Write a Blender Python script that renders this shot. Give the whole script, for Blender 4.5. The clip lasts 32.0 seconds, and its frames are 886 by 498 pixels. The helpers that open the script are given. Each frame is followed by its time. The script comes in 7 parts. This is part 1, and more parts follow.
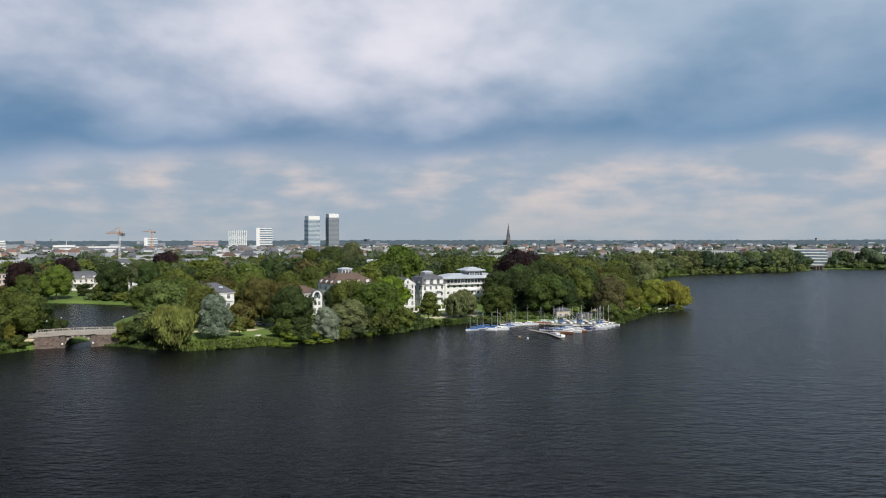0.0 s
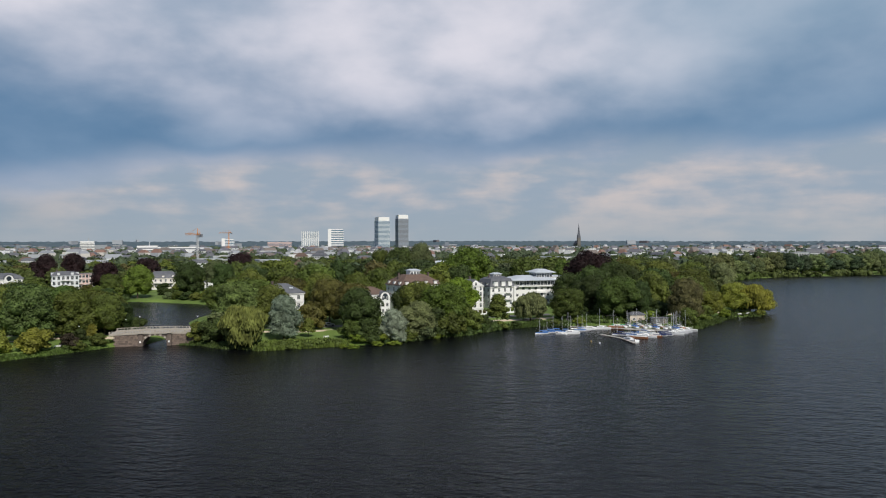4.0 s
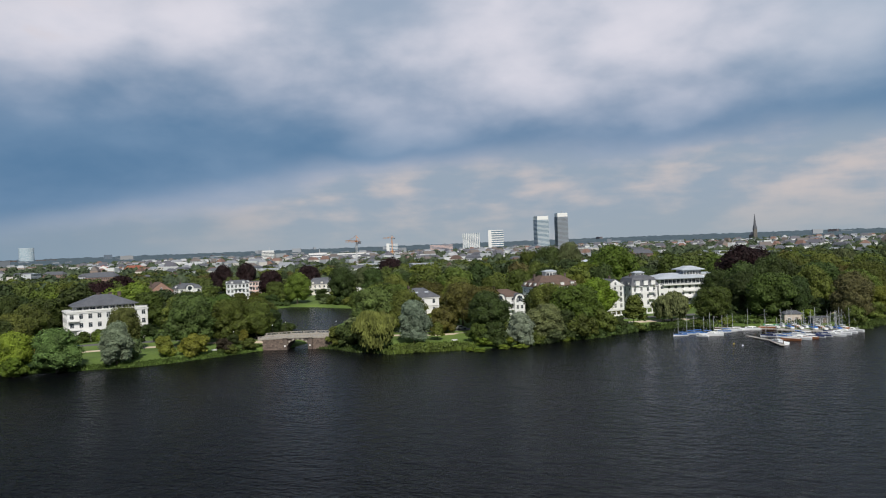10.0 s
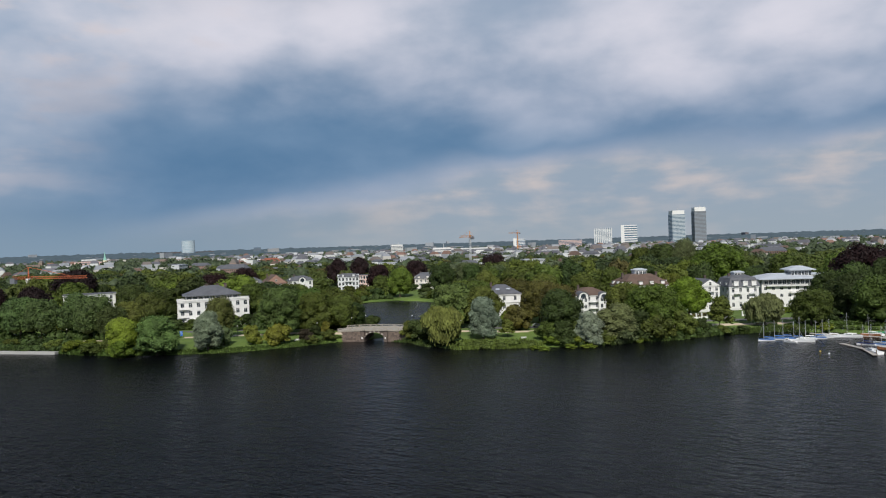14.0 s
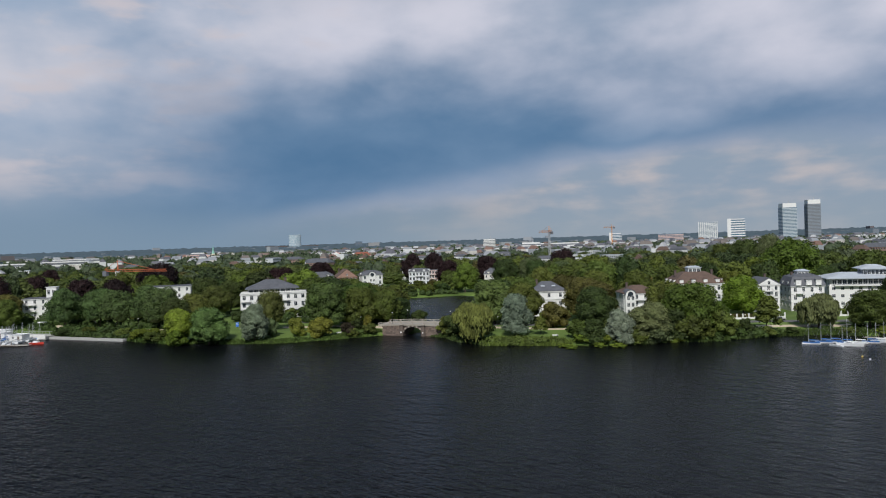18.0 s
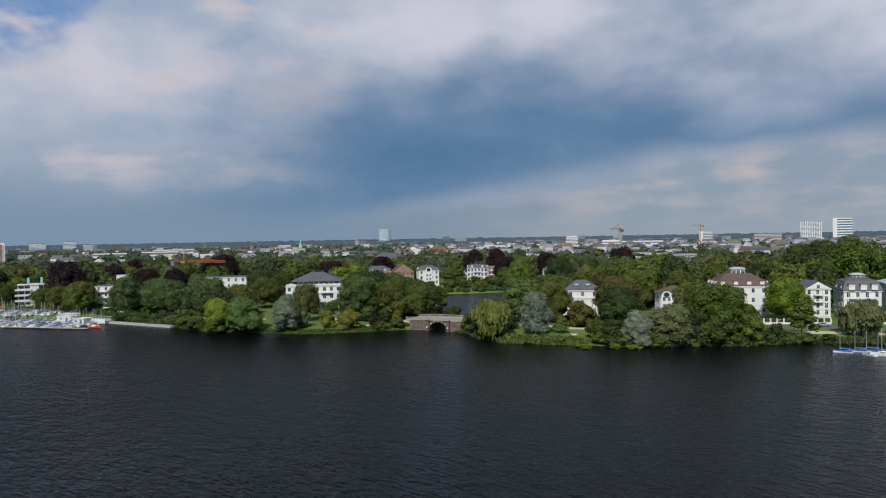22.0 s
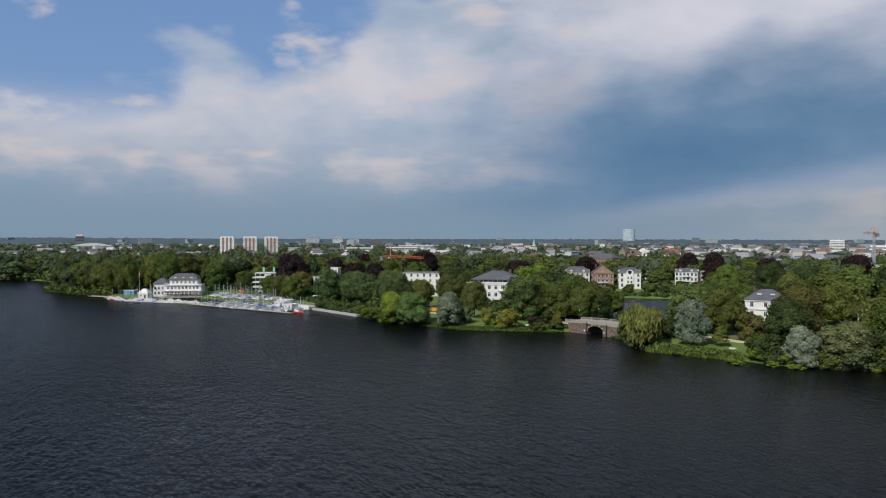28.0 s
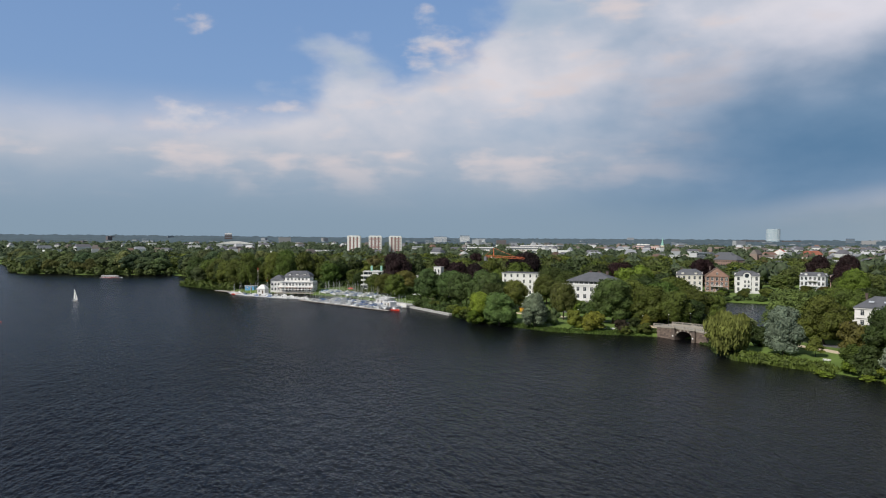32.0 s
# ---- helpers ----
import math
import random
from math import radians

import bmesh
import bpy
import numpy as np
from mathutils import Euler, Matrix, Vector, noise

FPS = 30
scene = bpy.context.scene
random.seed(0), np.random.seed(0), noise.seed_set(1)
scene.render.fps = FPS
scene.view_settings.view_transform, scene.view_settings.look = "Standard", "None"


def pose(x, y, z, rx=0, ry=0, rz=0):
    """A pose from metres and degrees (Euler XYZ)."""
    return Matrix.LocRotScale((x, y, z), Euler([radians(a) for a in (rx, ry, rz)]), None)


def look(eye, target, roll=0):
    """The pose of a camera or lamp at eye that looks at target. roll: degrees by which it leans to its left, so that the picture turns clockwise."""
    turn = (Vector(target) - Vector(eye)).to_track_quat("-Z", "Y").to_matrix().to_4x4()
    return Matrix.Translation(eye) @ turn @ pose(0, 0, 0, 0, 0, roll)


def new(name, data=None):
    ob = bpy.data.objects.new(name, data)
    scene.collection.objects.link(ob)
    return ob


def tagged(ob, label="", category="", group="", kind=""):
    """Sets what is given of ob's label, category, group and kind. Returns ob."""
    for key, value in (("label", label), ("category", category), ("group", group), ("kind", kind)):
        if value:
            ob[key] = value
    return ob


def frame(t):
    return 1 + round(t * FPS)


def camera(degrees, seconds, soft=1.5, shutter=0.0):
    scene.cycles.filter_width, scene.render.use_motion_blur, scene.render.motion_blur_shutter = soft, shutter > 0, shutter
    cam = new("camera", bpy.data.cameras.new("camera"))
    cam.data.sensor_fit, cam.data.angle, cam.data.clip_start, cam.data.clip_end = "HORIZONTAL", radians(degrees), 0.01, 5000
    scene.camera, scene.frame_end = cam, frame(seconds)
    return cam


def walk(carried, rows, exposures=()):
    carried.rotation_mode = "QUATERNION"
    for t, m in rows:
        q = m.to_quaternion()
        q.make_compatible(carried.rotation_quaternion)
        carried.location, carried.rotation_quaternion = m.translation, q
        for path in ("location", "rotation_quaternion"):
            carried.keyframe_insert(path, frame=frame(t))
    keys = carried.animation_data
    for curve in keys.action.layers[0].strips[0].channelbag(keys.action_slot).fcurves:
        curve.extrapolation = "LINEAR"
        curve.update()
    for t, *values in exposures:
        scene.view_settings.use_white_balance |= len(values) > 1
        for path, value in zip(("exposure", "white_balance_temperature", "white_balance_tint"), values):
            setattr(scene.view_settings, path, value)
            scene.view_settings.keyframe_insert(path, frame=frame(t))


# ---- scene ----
cam = camera(64.28, 32.0, 1.1)
PATH = [
    (0, (-0.00, 0.00, 35.99), (-0.001, 10.000, 35.865), -0.12),
    (1, (0.16, 2.51, 36.10), (-0.083, 12.507, 35.990), 0.02),
    (2, (-0.04, 3.98, 36.25), (-0.537, 13.970, 36.148), 0.02),
    (2.5, (-0.15, 4.62, 36.27), (-0.768, 14.603, 36.164), 0.05),
    (4.5, (0.17, 4.23, 36.21), (-0.935, 14.165, 36.103), -0.17),
    (5, (0.26, 4.28, 36.28), (-0.983, 14.206, 36.179), -0.27),
    (6, (1.00, 4.43, 36.48), (-0.482, 14.315, 36.379), -0.62),
    (7, (2.85, 4.78, 36.60), (1.179, 14.642, 36.498), -1.18),
    (8, (5.64, 5.58, 36.84), (3.696, 15.389, 36.746), -1.69),
    (9, (9.45, 6.23, 37.10), (7.207, 15.976, 36.998), -2.06),
    (9.5, (11.53, 6.88, 37.15), (8.847, 16.512, 37.064), -2.16),
    (10, (13.86, 7.68, 37.19), (10.625, 17.141, 37.117), -2.19),
    (10.5, (16.51, 8.25, 37.24), (12.899, 17.576, 37.177), -2.24),
    (11, (19.40, 8.93, 37.30), (15.579, 18.176, 37.230), -2.18),
    (12, (25.10, 10.72, 37.48), (20.887, 19.793, 37.398), -2.04),
    (13, (30.84, 12.61, 37.52), (26.243, 21.492, 37.438), -1.87),
    (14, (36.79, 14.97, 37.37), (31.807, 23.640, 37.286), -1.85),
    (14.5, (39.86, 16.04, 37.28), (34.697, 24.602, 37.188), -1.76),
    (16.5, (52.09, 21.30, 37.63), (46.244, 29.413, 37.545), -1.69),
    (17, (54.74, 22.94, 37.63), (48.784, 30.969, 37.535), -1.76),
    (18, (60.21, 26.29, 37.64), (54.018, 34.146, 37.518), -1.78),
    (19, (65.81, 29.80, 37.57), (59.372, 37.447, 37.437), -1.57),
    (20, (71.29, 33.73, 37.40), (64.596, 41.155, 37.255), -1.47),
    (21, (76.47, 37.86, 37.27), (69.542, 45.073, 37.124), -1.21),
    (22, (80.83, 42.55, 37.23), (73.669, 49.531, 37.078), -0.98),
    (23, (85.77, 46.94, 37.46), (78.384, 53.674, 37.300), -0.86),
    (24, (90.62, 51.13, 37.66), (82.958, 57.546, 37.507), -0.91),
    (25, (94.60, 55.45, 37.71), (86.633, 61.492, 37.563), -0.75),
    (25.5, (96.43, 57.55, 37.68), (88.219, 63.261, 37.533), -0.52),
    (26, (98.17, 59.71, 37.58), (89.679, 64.982, 37.435), -0.27),
    (26.5, (100.13, 61.98, 37.46), (91.338, 66.739, 37.318), -0.10),
    (28.5, (104.80, 72.40, 37.77), (95.603, 76.324, 37.625), 0.14),
    (29, (105.90, 74.60, 37.80), (96.580, 78.220, 37.650), 0.18),
    (29.5, (107.15, 76.75, 37.87), (97.726, 80.092, 37.709), 0.25),
    (30, (108.40, 78.80, 37.96), (98.897, 81.908, 37.797), 0.33),
    (31, (110.90, 82.65, 38.17), (101.276, 85.361, 37.999), 0.40),
    (32, (113.10, 86.60, 38.45), (103.385, 88.967, 38.290), 0.36),
]
walk(cam, [(t, look(eye, target, roll)) for t, eye, target, roll in PATH], ((0, 0.12, 6500, 10), (5, -0.03, 6500, 10), (13, -0.04, 6450, 10), (18, -0.2, 6230, 10), (26, -0.22, 6270, 10), (29, -0.1, 6450, 10), (32, 0.0, 6600, 10)))

# ---------------------------------------------------------------- world, sun
SUN_AZ, SUN_EL = 150.0, 42.0          # degrees clockwise from +y, degrees up


def build_world():
    world = bpy.data.worlds.new("cloudy_sky")
    scene.world = world
    world.use_nodes = True
    nt = world.node_tree
    nt.nodes.clear()
    N, L = nt.nodes, nt.links

    def val(v):
        n = N.new("ShaderNodeValue")
        n.outputs[0].default_value = v
        return n.outputs[0]

    def math_(op, a, b=None, c=None):
        n = N.new("ShaderNodeMath")
        n.operation = op
        for i, v in enumerate((a, b, c)):
            if v is None:
                continue
            if isinstance(v, (int, float)):
                n.inputs[i].default_value = v
            else:
                L.new(v, n.inputs[i])
        return n.outputs[0]

    def step(x, lo, hi):
        n = N.new("ShaderNodeMapRange")
        n.interpolation_type = "SMOOTHSTEP"
        L.new(x, n.inputs[0])
        n.inputs[1].default_value, n.inputs[2].default_value = lo, hi
        return n.outputs[0]

    def mix(f, a, b):
        n = N.new("ShaderNodeMix")
        n.data_type = "RGBA"
        if isinstance(f, (int, float)):
            n.inputs[0].default_value = f
        else:
            L.new(f, n.inputs[0])
        for i, v in ((6, a), (7, b)):
            if isinstance(v, tuple):
                n.inputs[i].default_value = (*v, 1)
            else:
                L.new(v, n.inputs[i])
        return n.outputs[2]

    def noise_(vec, scale, detail=5.0, rough=0.55, dist=0.0):
        n = N.new("ShaderNodeTexNoise")
        L.new(vec, n.inputs["Vector"])
        n.inputs["Scale"].default_value = scale
        n.inputs["Detail"].default_value = detail
        n.inputs["Roughness"].default_value = rough
        n.inputs["Distortion"].default_value = dist
        return n.outputs[0]

    geo = N.new("ShaderNodeTexCoord")
    sep = N.new("ShaderNodeSeparateXYZ")
    L.new(geo.outputs["Generated"], sep.inputs[0])
    x, y, z = sep.outputs
    az = math_("MULTIPLY", math_("ARCTAN2", math_("MULTIPLY", x, -1.0), y), 57.2958)
    el = math_("MULTIPLY", math_("ARCSINE", z), 57.2958)
    # cloud coordinates: azimuth and elevation, flattened towards the horizon
    comb = N.new("ShaderNodeCombineXYZ")
    L.new(az, comb.inputs[0])
    L.new(math_("MULTIPLY", el, 1.9), comb.inputs[1])
    cv = comb.outputs[0]
    soft = math_("SUBTRACT", noise_(cv, 0.045, 4.0, 0.48, 0.1), 0.5)      # broad billows
    bil = math_("SUBTRACT", noise_(cv, 0.1, 6.0, 0.5, 0.12), 0.5)       # curled edges
    fine = math_("SUBTRACT", noise_(cv, 0.15, 6.0, 0.5, 0.1), 0.5)        # small billows
    wide = N.new("ShaderNodeCombineXYZ")
    L.new(math_("MULTIPLY", az, 0.8), wide.inputs[0])
    L.new(math_("MULTIPLY", el, 3.6), wide.inputs[1])
    streak = math_("SUBTRACT", noise_(wide.outputs[0], 0.2, 6.0, 0.5, 0.15), 0.5)

    sky = N.new("ShaderNodeTexSky")
    sky.sky_type = "NISHITA"
    sky.sun_disc = False
    sky.sun_elevation, sky.sun_rotation = radians(SUN_EL), radians(SUN_AZ)
    sky.air_density, sky.dust_density = 1.0, 2.0
    blue = mix(0.55, sky.outputs[0], (2.0, 3.7, 7.2))

    # light and dark of the cloud sheet
    bright, grey = (7.15, 7.05, 7.8), (3.2, 4.0, 5.2)
    dark, warm, haze = (0.78, 1.86, 3.35), (6.1, 5.5, 5.4), (3.15, 3.9, 4.8)
    e1 = math_("ADD", el, math_("ADD", math_("MULTIPLY", soft, 6.0), math_("MULTIPLY", bil, 3.4)))
    e2 = math_("ADD", e1, math_("MULTIPLY", fine, 1.4))
    a1 = math_("ADD", az, math_("MULTIPLY", soft, 26.0))
    lumpy = math_("ADD", soft, math_("ADD", math_("MULTIPLY", bil, 0.85), math_("MULTIPLY", fine, 0.35)))
    body = mix(step(lumpy, -0.42, 0.24), grey, bright)
    # a paler, flatter sheet towards the open left-hand sky
    body = mix(step(a1, 48.0, 66.0), body, mix(step(lumpy, -0.3, 0.3), (3.5, 4.5, 5.9), (7.0, 6.8, 7.3)))
    # duller sheet to the right
    body = mix(math_("MULTIPLY", step(math_("MULTIPLY", a1, -1.0), 1.0, 18.0), 0.62), body, (2.3, 3.6, 4.9))
    # low bank of small sunlit clouds
    low = mix(step(math_("ADD", math_("MULTIPLY", streak, 0.55), math_("ADD", math_("MULTIPLY", fine, 0.7), math_("MULTIPLY", bil, 0.7))), -0.12, 0.24), haze, warm)
    low = mix(math_("MULTIPLY", step(a1, 26.0, 54.0), 0.85), low, (2.1, 2.9, 3.8))
    # the dark belt: its lower edge climbs to the right, its left end dips to the horizon
    lower = math_("SUBTRACT", 6.4, math_("MULTIPLY", step(az, 20.0, 60.0), 5.6))
    lower = math_("ADD", lower, math_("MULTIPLY", step(math_("MULTIPLY", az, -1.0), -2.0, 30.0), 1.6))
    upper = math_("ADD", 10.6, math_("MULTIPLY", step(az, 8.0, 44.0), 2.6))
    upper = math_("ADD", upper, math_("MULTIPLY", step(math_("MULTIPLY", az, -1.0), 4.0, 26.0), 2.4))
    over = step(math_("SUBTRACT", e1, lower), -1.5, 1.9)
    under = step(math_("SUBTRACT", upper, e2), -4.4, 4.6)
    ends = math_("SUBTRACT", 1.0, step(a1, 48.0, 72.0))
    beltness = math_("MULTIPLY", math_("MULTIPLY", over, under), ends)
    belt_col = mix(step(lumpy, -0.4, 0.42), dark, (1.55, 2.75, 4.3))
    cloud = mix(over, low, body)
    leftlow = mix(step(el, 1.0, 11.0), (2.45, 3.4, 4.5), body)
    # small warm heaps in the open sky on the left
    heapy = math_("MULTIPLY", step(math_("ADD", fine, math_("MULTIPLY", streak, 0.6)), -0.02, 0.24), step(el, 2.0, 7.5))
    leftlow = mix(math_("MULTIPLY", heapy, 0.8), leftlow, (6.9, 6.2, 6.3))
    cloud = mix(step(a1, 44.0, 58.0), cloud, leftlow)
    cloud = mix(math_("MULTIPLY", beltness, 0.93), cloud, belt_col)
    # blue gap high on the left, with torn edges and loose puffs
    gap = step(math_("ADD", math_("ADD", math_("SUBTRACT", az, 84.0), math_("MULTIPLY", math_("SUBTRACT", el, 12.5), 2.6)),
                     math_("ADD", math_("MULTIPLY", soft, 60.0), math_("MULTIPLY", fine, 26.0))), -4.0, 5.0)
    puff = step(math_("ADD", fine, math_("MULTIPLY", soft, 0.9)), 0.10, 0.24)
    gap = math_("MULTIPLY", gap, math_("SUBTRACT", 1.0, math_("MULTIPLY", puff, 0.85)))
    gap = math_("MULTIPLY", gap, step(el, 6.0, 12.0))
    cloud = mix(gap, cloud, blue)
    # overhead the sheet breaks up into grey cloud and blue
    top = step(math_("ADD", el, math_("MULTIPLY", soft, 10.0)), 18.0, 30.0)
    high = mix(step(soft, -0.12, 0.12), (1.6, 2.2, 3.2), (3.2, 3.5, 4.1))      # brighter towards the sun
    thick = mix(step(soft, -0.12, 0.12), (0.4, 0.7, 1.3), (1.0, 1.25, 1.75))
    cloud = mix(top, cloud, mix(step(x, -0.9, 0.15), thick, high))
    # haze near the horizon
    near = math_("MULTIPLY", math_("SUBTRACT", 1.0, step(el, -0.5, 4.5)), 0.75)
    hz = mix(step(az, 35.0, 52.0), (3.4, 4.0, 4.5), (2.35, 3.25, 4.15))
    cloud = mix(near, cloud, hz)
    bg = N.new("ShaderNodeBackground")
    bg.inputs[1].default_value = 0.1
    L.new(cloud, bg.inputs[0])
    out = N.new("ShaderNodeOutputWorld")
    L.new(bg.outputs[0], out.inputs[0])


build_world()
sun = new("sun", bpy.data.lights.new("sun", "SUN"))
sun.data.energy, sun.data.angle, sun.data.color = 4.25, radians(1.5), (1.0, 0.95, 0.87)
_s = Vector((math.sin(radians(SUN_AZ)) * math.cos(radians(SUN_EL)), math.cos(radians(SUN_AZ)) * math.cos(radians(SUN_EL)), math.sin(radians(SUN_EL))))
sun.matrix_basis = look(_s * 100, (0, 0, 0))


# ---------------------------------------------------------------- materials
def mat(name, color, rough=0.8, var=0.25, scale=0.6, fine=6.0, bump=0.15, metal=0.0, tint=None, by_object=False, spec=0.4, rand=0.0):
    """A surface with a broad and a fine variation and some relief."""
    m = bpy.data.materials.new(name)
    m.use_nodes = True
    nt = m.node_tree
    N, L = nt.nodes, nt.links
    b = N["Principled BSDF"]
    b.inputs["Roughness"].default_value = rough
    b.inputs["Metallic"].default_value = metal
    b.inputs["Specular IOR Level"].default_value = spec
    tc = N.new("ShaderNodeTexCoord")
    n1, n2 = N.new("ShaderNodeTexNoise"), N.new("ShaderNodeTexNoise")
    for n, s in ((n1, scale), (n2, fine)):
        L.new(tc.outputs["Object"], n.inputs["Vector"])
        n.inputs["Scale"].default_value = s
        n.inputs["Detail"].default_value = 4
    add = N.new("ShaderNodeMath")
    add.operation = "MULTIPLY_ADD"
    L.new(n1.outputs[0], add.inputs[0])
    add.inputs[1].default_value = 0.6
    sc = N.new("ShaderNodeMath")
    sc.operation = "MULTIPLY"
    L.new(n2.outputs[0], sc.inputs[0])
    sc.inputs[1].default_value = 0.4
    L.new(sc.outputs[0], add.inputs[2])
    ramp = N.new("ShaderNodeMapRange")
    L.new(add.outputs[0], ramp.inputs[0])
    ramp.inputs[1].default_value, ramp.inputs[2].default_value = 0.3, 0.7
    ramp.inputs[3].default_value, ramp.inputs[4].default_value = 1 - var, 1 + var
    fac = ramp.outputs[0]
    if rand:
        oi = N.new("ShaderNodeObjectInfo")
        rr = N.new("ShaderNodeMapRange")
        L.new(oi.outputs["Random"], rr.inputs[0])
        rr.inputs[3].default_value, rr.inputs[4].default_value = 1 - rand, 1 + rand
        mm = N.new("ShaderNodeMath")
        mm.operation = "MULTIPLY"
        L.new(fac, mm.inputs[0])
        L.new(rr.outputs[0], mm.inputs[1])
        fac = mm.outputs[0]
    mul = N.new("ShaderNodeMix")
    mul.data_type, mul.blend_type = "RGBA", "MULTIPLY"
    mul.inputs[0].default_value = 1
    if by_object:
        oi2 = N.new("ShaderNodeObjectInfo")
        L.new(oi2.outputs["Color"], mul.inputs[6])
    elif tint:
        mx = N.new("ShaderNodeMix")
        mx.data_type = "RGBA"
        L.new(n1.outputs[0], mx.inputs[0])
        mx.inputs[6].default_value, mx.inputs[7].default_value = (*color, 1), (*tint, 1)
        L.new(mx.outputs[2], mul.inputs[6])
    else:
        mul.inputs[6].default_value = (*color, 1)
    L.new(fac, mul.inputs[7])
    L.new(mul.outputs[2], b.inputs["Base Color"])
    if bump:
        bp = N.new("ShaderNodeBump")
        bp.inputs["Strength"].default_value = bump
        bp.inputs["Distance"].default_value = 0.1
        L.new(n2.outputs[0], bp.inputs["Height"])
        L.new(bp.outputs[0], b.inputs["Normal"])
    return m


def leaf_material(name, by_object=True, color=(0.06, 0.1, 0.02)):
    """Foliage: hue from the object, light and dark leaf clumps, a little light through the leaf."""
    m = bpy.data.materials.new(name)
    m.use_nodes = True
    nt = m.node_tree
    N, L = nt.nodes, nt.links
    b = N["Principled BSDF"]
    b.inputs["Roughness"].default_value = 0.6
    b.inputs["Specular IOR Level"].default_value = 0.2
    geo = N.new("ShaderNodeNewGeometry")
    r = N.new("ShaderNodeMapRange")
    L.new(geo.outputs["Random Per Island"], r.inputs[0])
    r.inputs[3].default_value, r.inputs[4].default_value = 0.84, 1.18
    tc = N.new("ShaderNodeTexCoord")
    n = N.new("ShaderNodeTexNoise")
    L.new(tc.outputs["Object"], n.inputs["Vector"])
    n.inputs["Scale"].default_value, n.inputs["Detail"].default_value = 0.35, 3
    r2 = N.new("ShaderNodeMapRange")
    L.new(n.outputs[0], r2.inputs[0])
    r2.inputs[1].default_value, r2.inputs[2].default_value = 0.3, 0.7
    r2.inputs[3].default_value, r2.inputs[4].default_value = 0.58, 1.4
    k = N.new("ShaderNodeMath")
    k.operation = "MULTIPLY"
    L.new(r.outputs[0], k.inputs[0])
    L.new(r2.outputs[0], k.inputs[1])
    mul = N.new("ShaderNodeMix")
    mul.data_type, mul.blend_type = "RGBA", "MULTIPLY"
    mul.inputs[0].default_value = 1
    if by_object:
        oi = N.new("ShaderNodeObjectInfo")
        L.new(oi.outputs["Color"], mul.inputs[6])
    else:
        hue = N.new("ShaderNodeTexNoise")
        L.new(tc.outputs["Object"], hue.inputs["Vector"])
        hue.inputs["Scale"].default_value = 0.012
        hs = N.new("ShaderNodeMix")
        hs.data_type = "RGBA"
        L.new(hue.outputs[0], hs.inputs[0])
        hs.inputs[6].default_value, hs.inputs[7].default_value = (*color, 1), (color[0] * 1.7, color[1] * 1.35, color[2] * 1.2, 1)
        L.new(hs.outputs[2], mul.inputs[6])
    L.new(k.outputs[0], mul.inputs[7])
    L.new(mul.outputs[2], b.inputs["Base Color"])
    tr = N.new("ShaderNodeBsdfTranslucent")
    L.new(mul.outputs[2], tr.inputs[0])
    ms = N.new("ShaderNodeMixShader")
    ms.inputs[0].default_value = 0.17
    L.new(b.outputs[0], ms.inputs[1])
    L.new(tr.outputs[0], ms.inputs[2])
    L.new(ms.outputs[0], N["Material Output"].inputs[0])
    return m


def water_material():
    m = bpy.data.materials.new("lake_water")
    m.use_nodes = True
    nt = m.node_tree
    N, L = nt.nodes, nt.links
    b = N["Principled BSDF"]
    b.inputs["Base Color"].default_value = (0.0027, 0.0031, 0.004, 1)
    b.inputs["Roughness"].default_value = 0.22
    b.inputs["IOR"].default_value = 1.33
    tc = N.new("ShaderNodeTexCoord")
    # painted brightness: reflection set stronger towards the small harbour, weaker by the park
    sheen_axis = N.new("ShaderNodeVectorMath")
    sheen_axis.operation = "DOT_PRODUCT"
    L.new(tc.outputs["Object"], sheen_axis.inputs[0])
    sheen_axis.inputs[1].default_value = (0.74, 0.68, 0.0)
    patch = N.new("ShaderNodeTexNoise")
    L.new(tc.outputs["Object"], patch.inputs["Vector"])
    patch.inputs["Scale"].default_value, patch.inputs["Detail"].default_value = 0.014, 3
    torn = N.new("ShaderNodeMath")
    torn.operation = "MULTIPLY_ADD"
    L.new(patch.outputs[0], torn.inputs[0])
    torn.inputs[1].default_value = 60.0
    L.new(sheen_axis.outputs["Value"], torn.inputs[2])
    sheen = N.new("ShaderNodeMapRange")
    sheen.interpolation_type = "SMOOTHSTEP"
    L.new(torn.outputs[0], sheen.inputs[0])
    sheen.inputs[1].default_value, sheen.inputs[2].default_value = 0.0, 215.0
    sheen.inputs[3].default_value, sheen.inputs[4].default_value = 0.05, 0.64
    L.new(sheen.outputs[0], b.inputs["Specular IOR Level"])
    prev = None
    for scale, sx, rot, dist, det in ((1.3, 2.0, 22, 0.13, 2), (0.5, 2.2, 28, 0.55, 3), (0.16, 2.6, 36, 0.75, 3), (0.02, 1.2, 10, 0.6, 2)):
        mp = N.new("ShaderNodeMapping")
        L.new(tc.outputs["Object"], mp.inputs[0])
        mp.inputs["Rotation"].default_value = (0, 0, radians(rot))
        mp.inputs["Scale"].default_value = (scale, scale * sx, scale)
        n = N.new("ShaderNodeTexNoise")
        L.new(mp.outputs[0], n.inputs["Vector"])
        n.inputs["Scale"].default_value = 1
        n.inputs["Detail"].default_value = det
        n.inputs["Distortion"].default_value = 0.4
        bp = N.new("ShaderNodeBump")
        bp.inputs["Strength"].default_value = 1.0
        bp.inputs["Distance"].default_value = dist
        L.new(n.outputs[0], bp.inputs["Height"])
        if prev:
            L.new(prev, bp.inputs["Normal"])
        prev = bp.outputs[0]
    L.new(prev, b.inputs["Normal"])
    return m


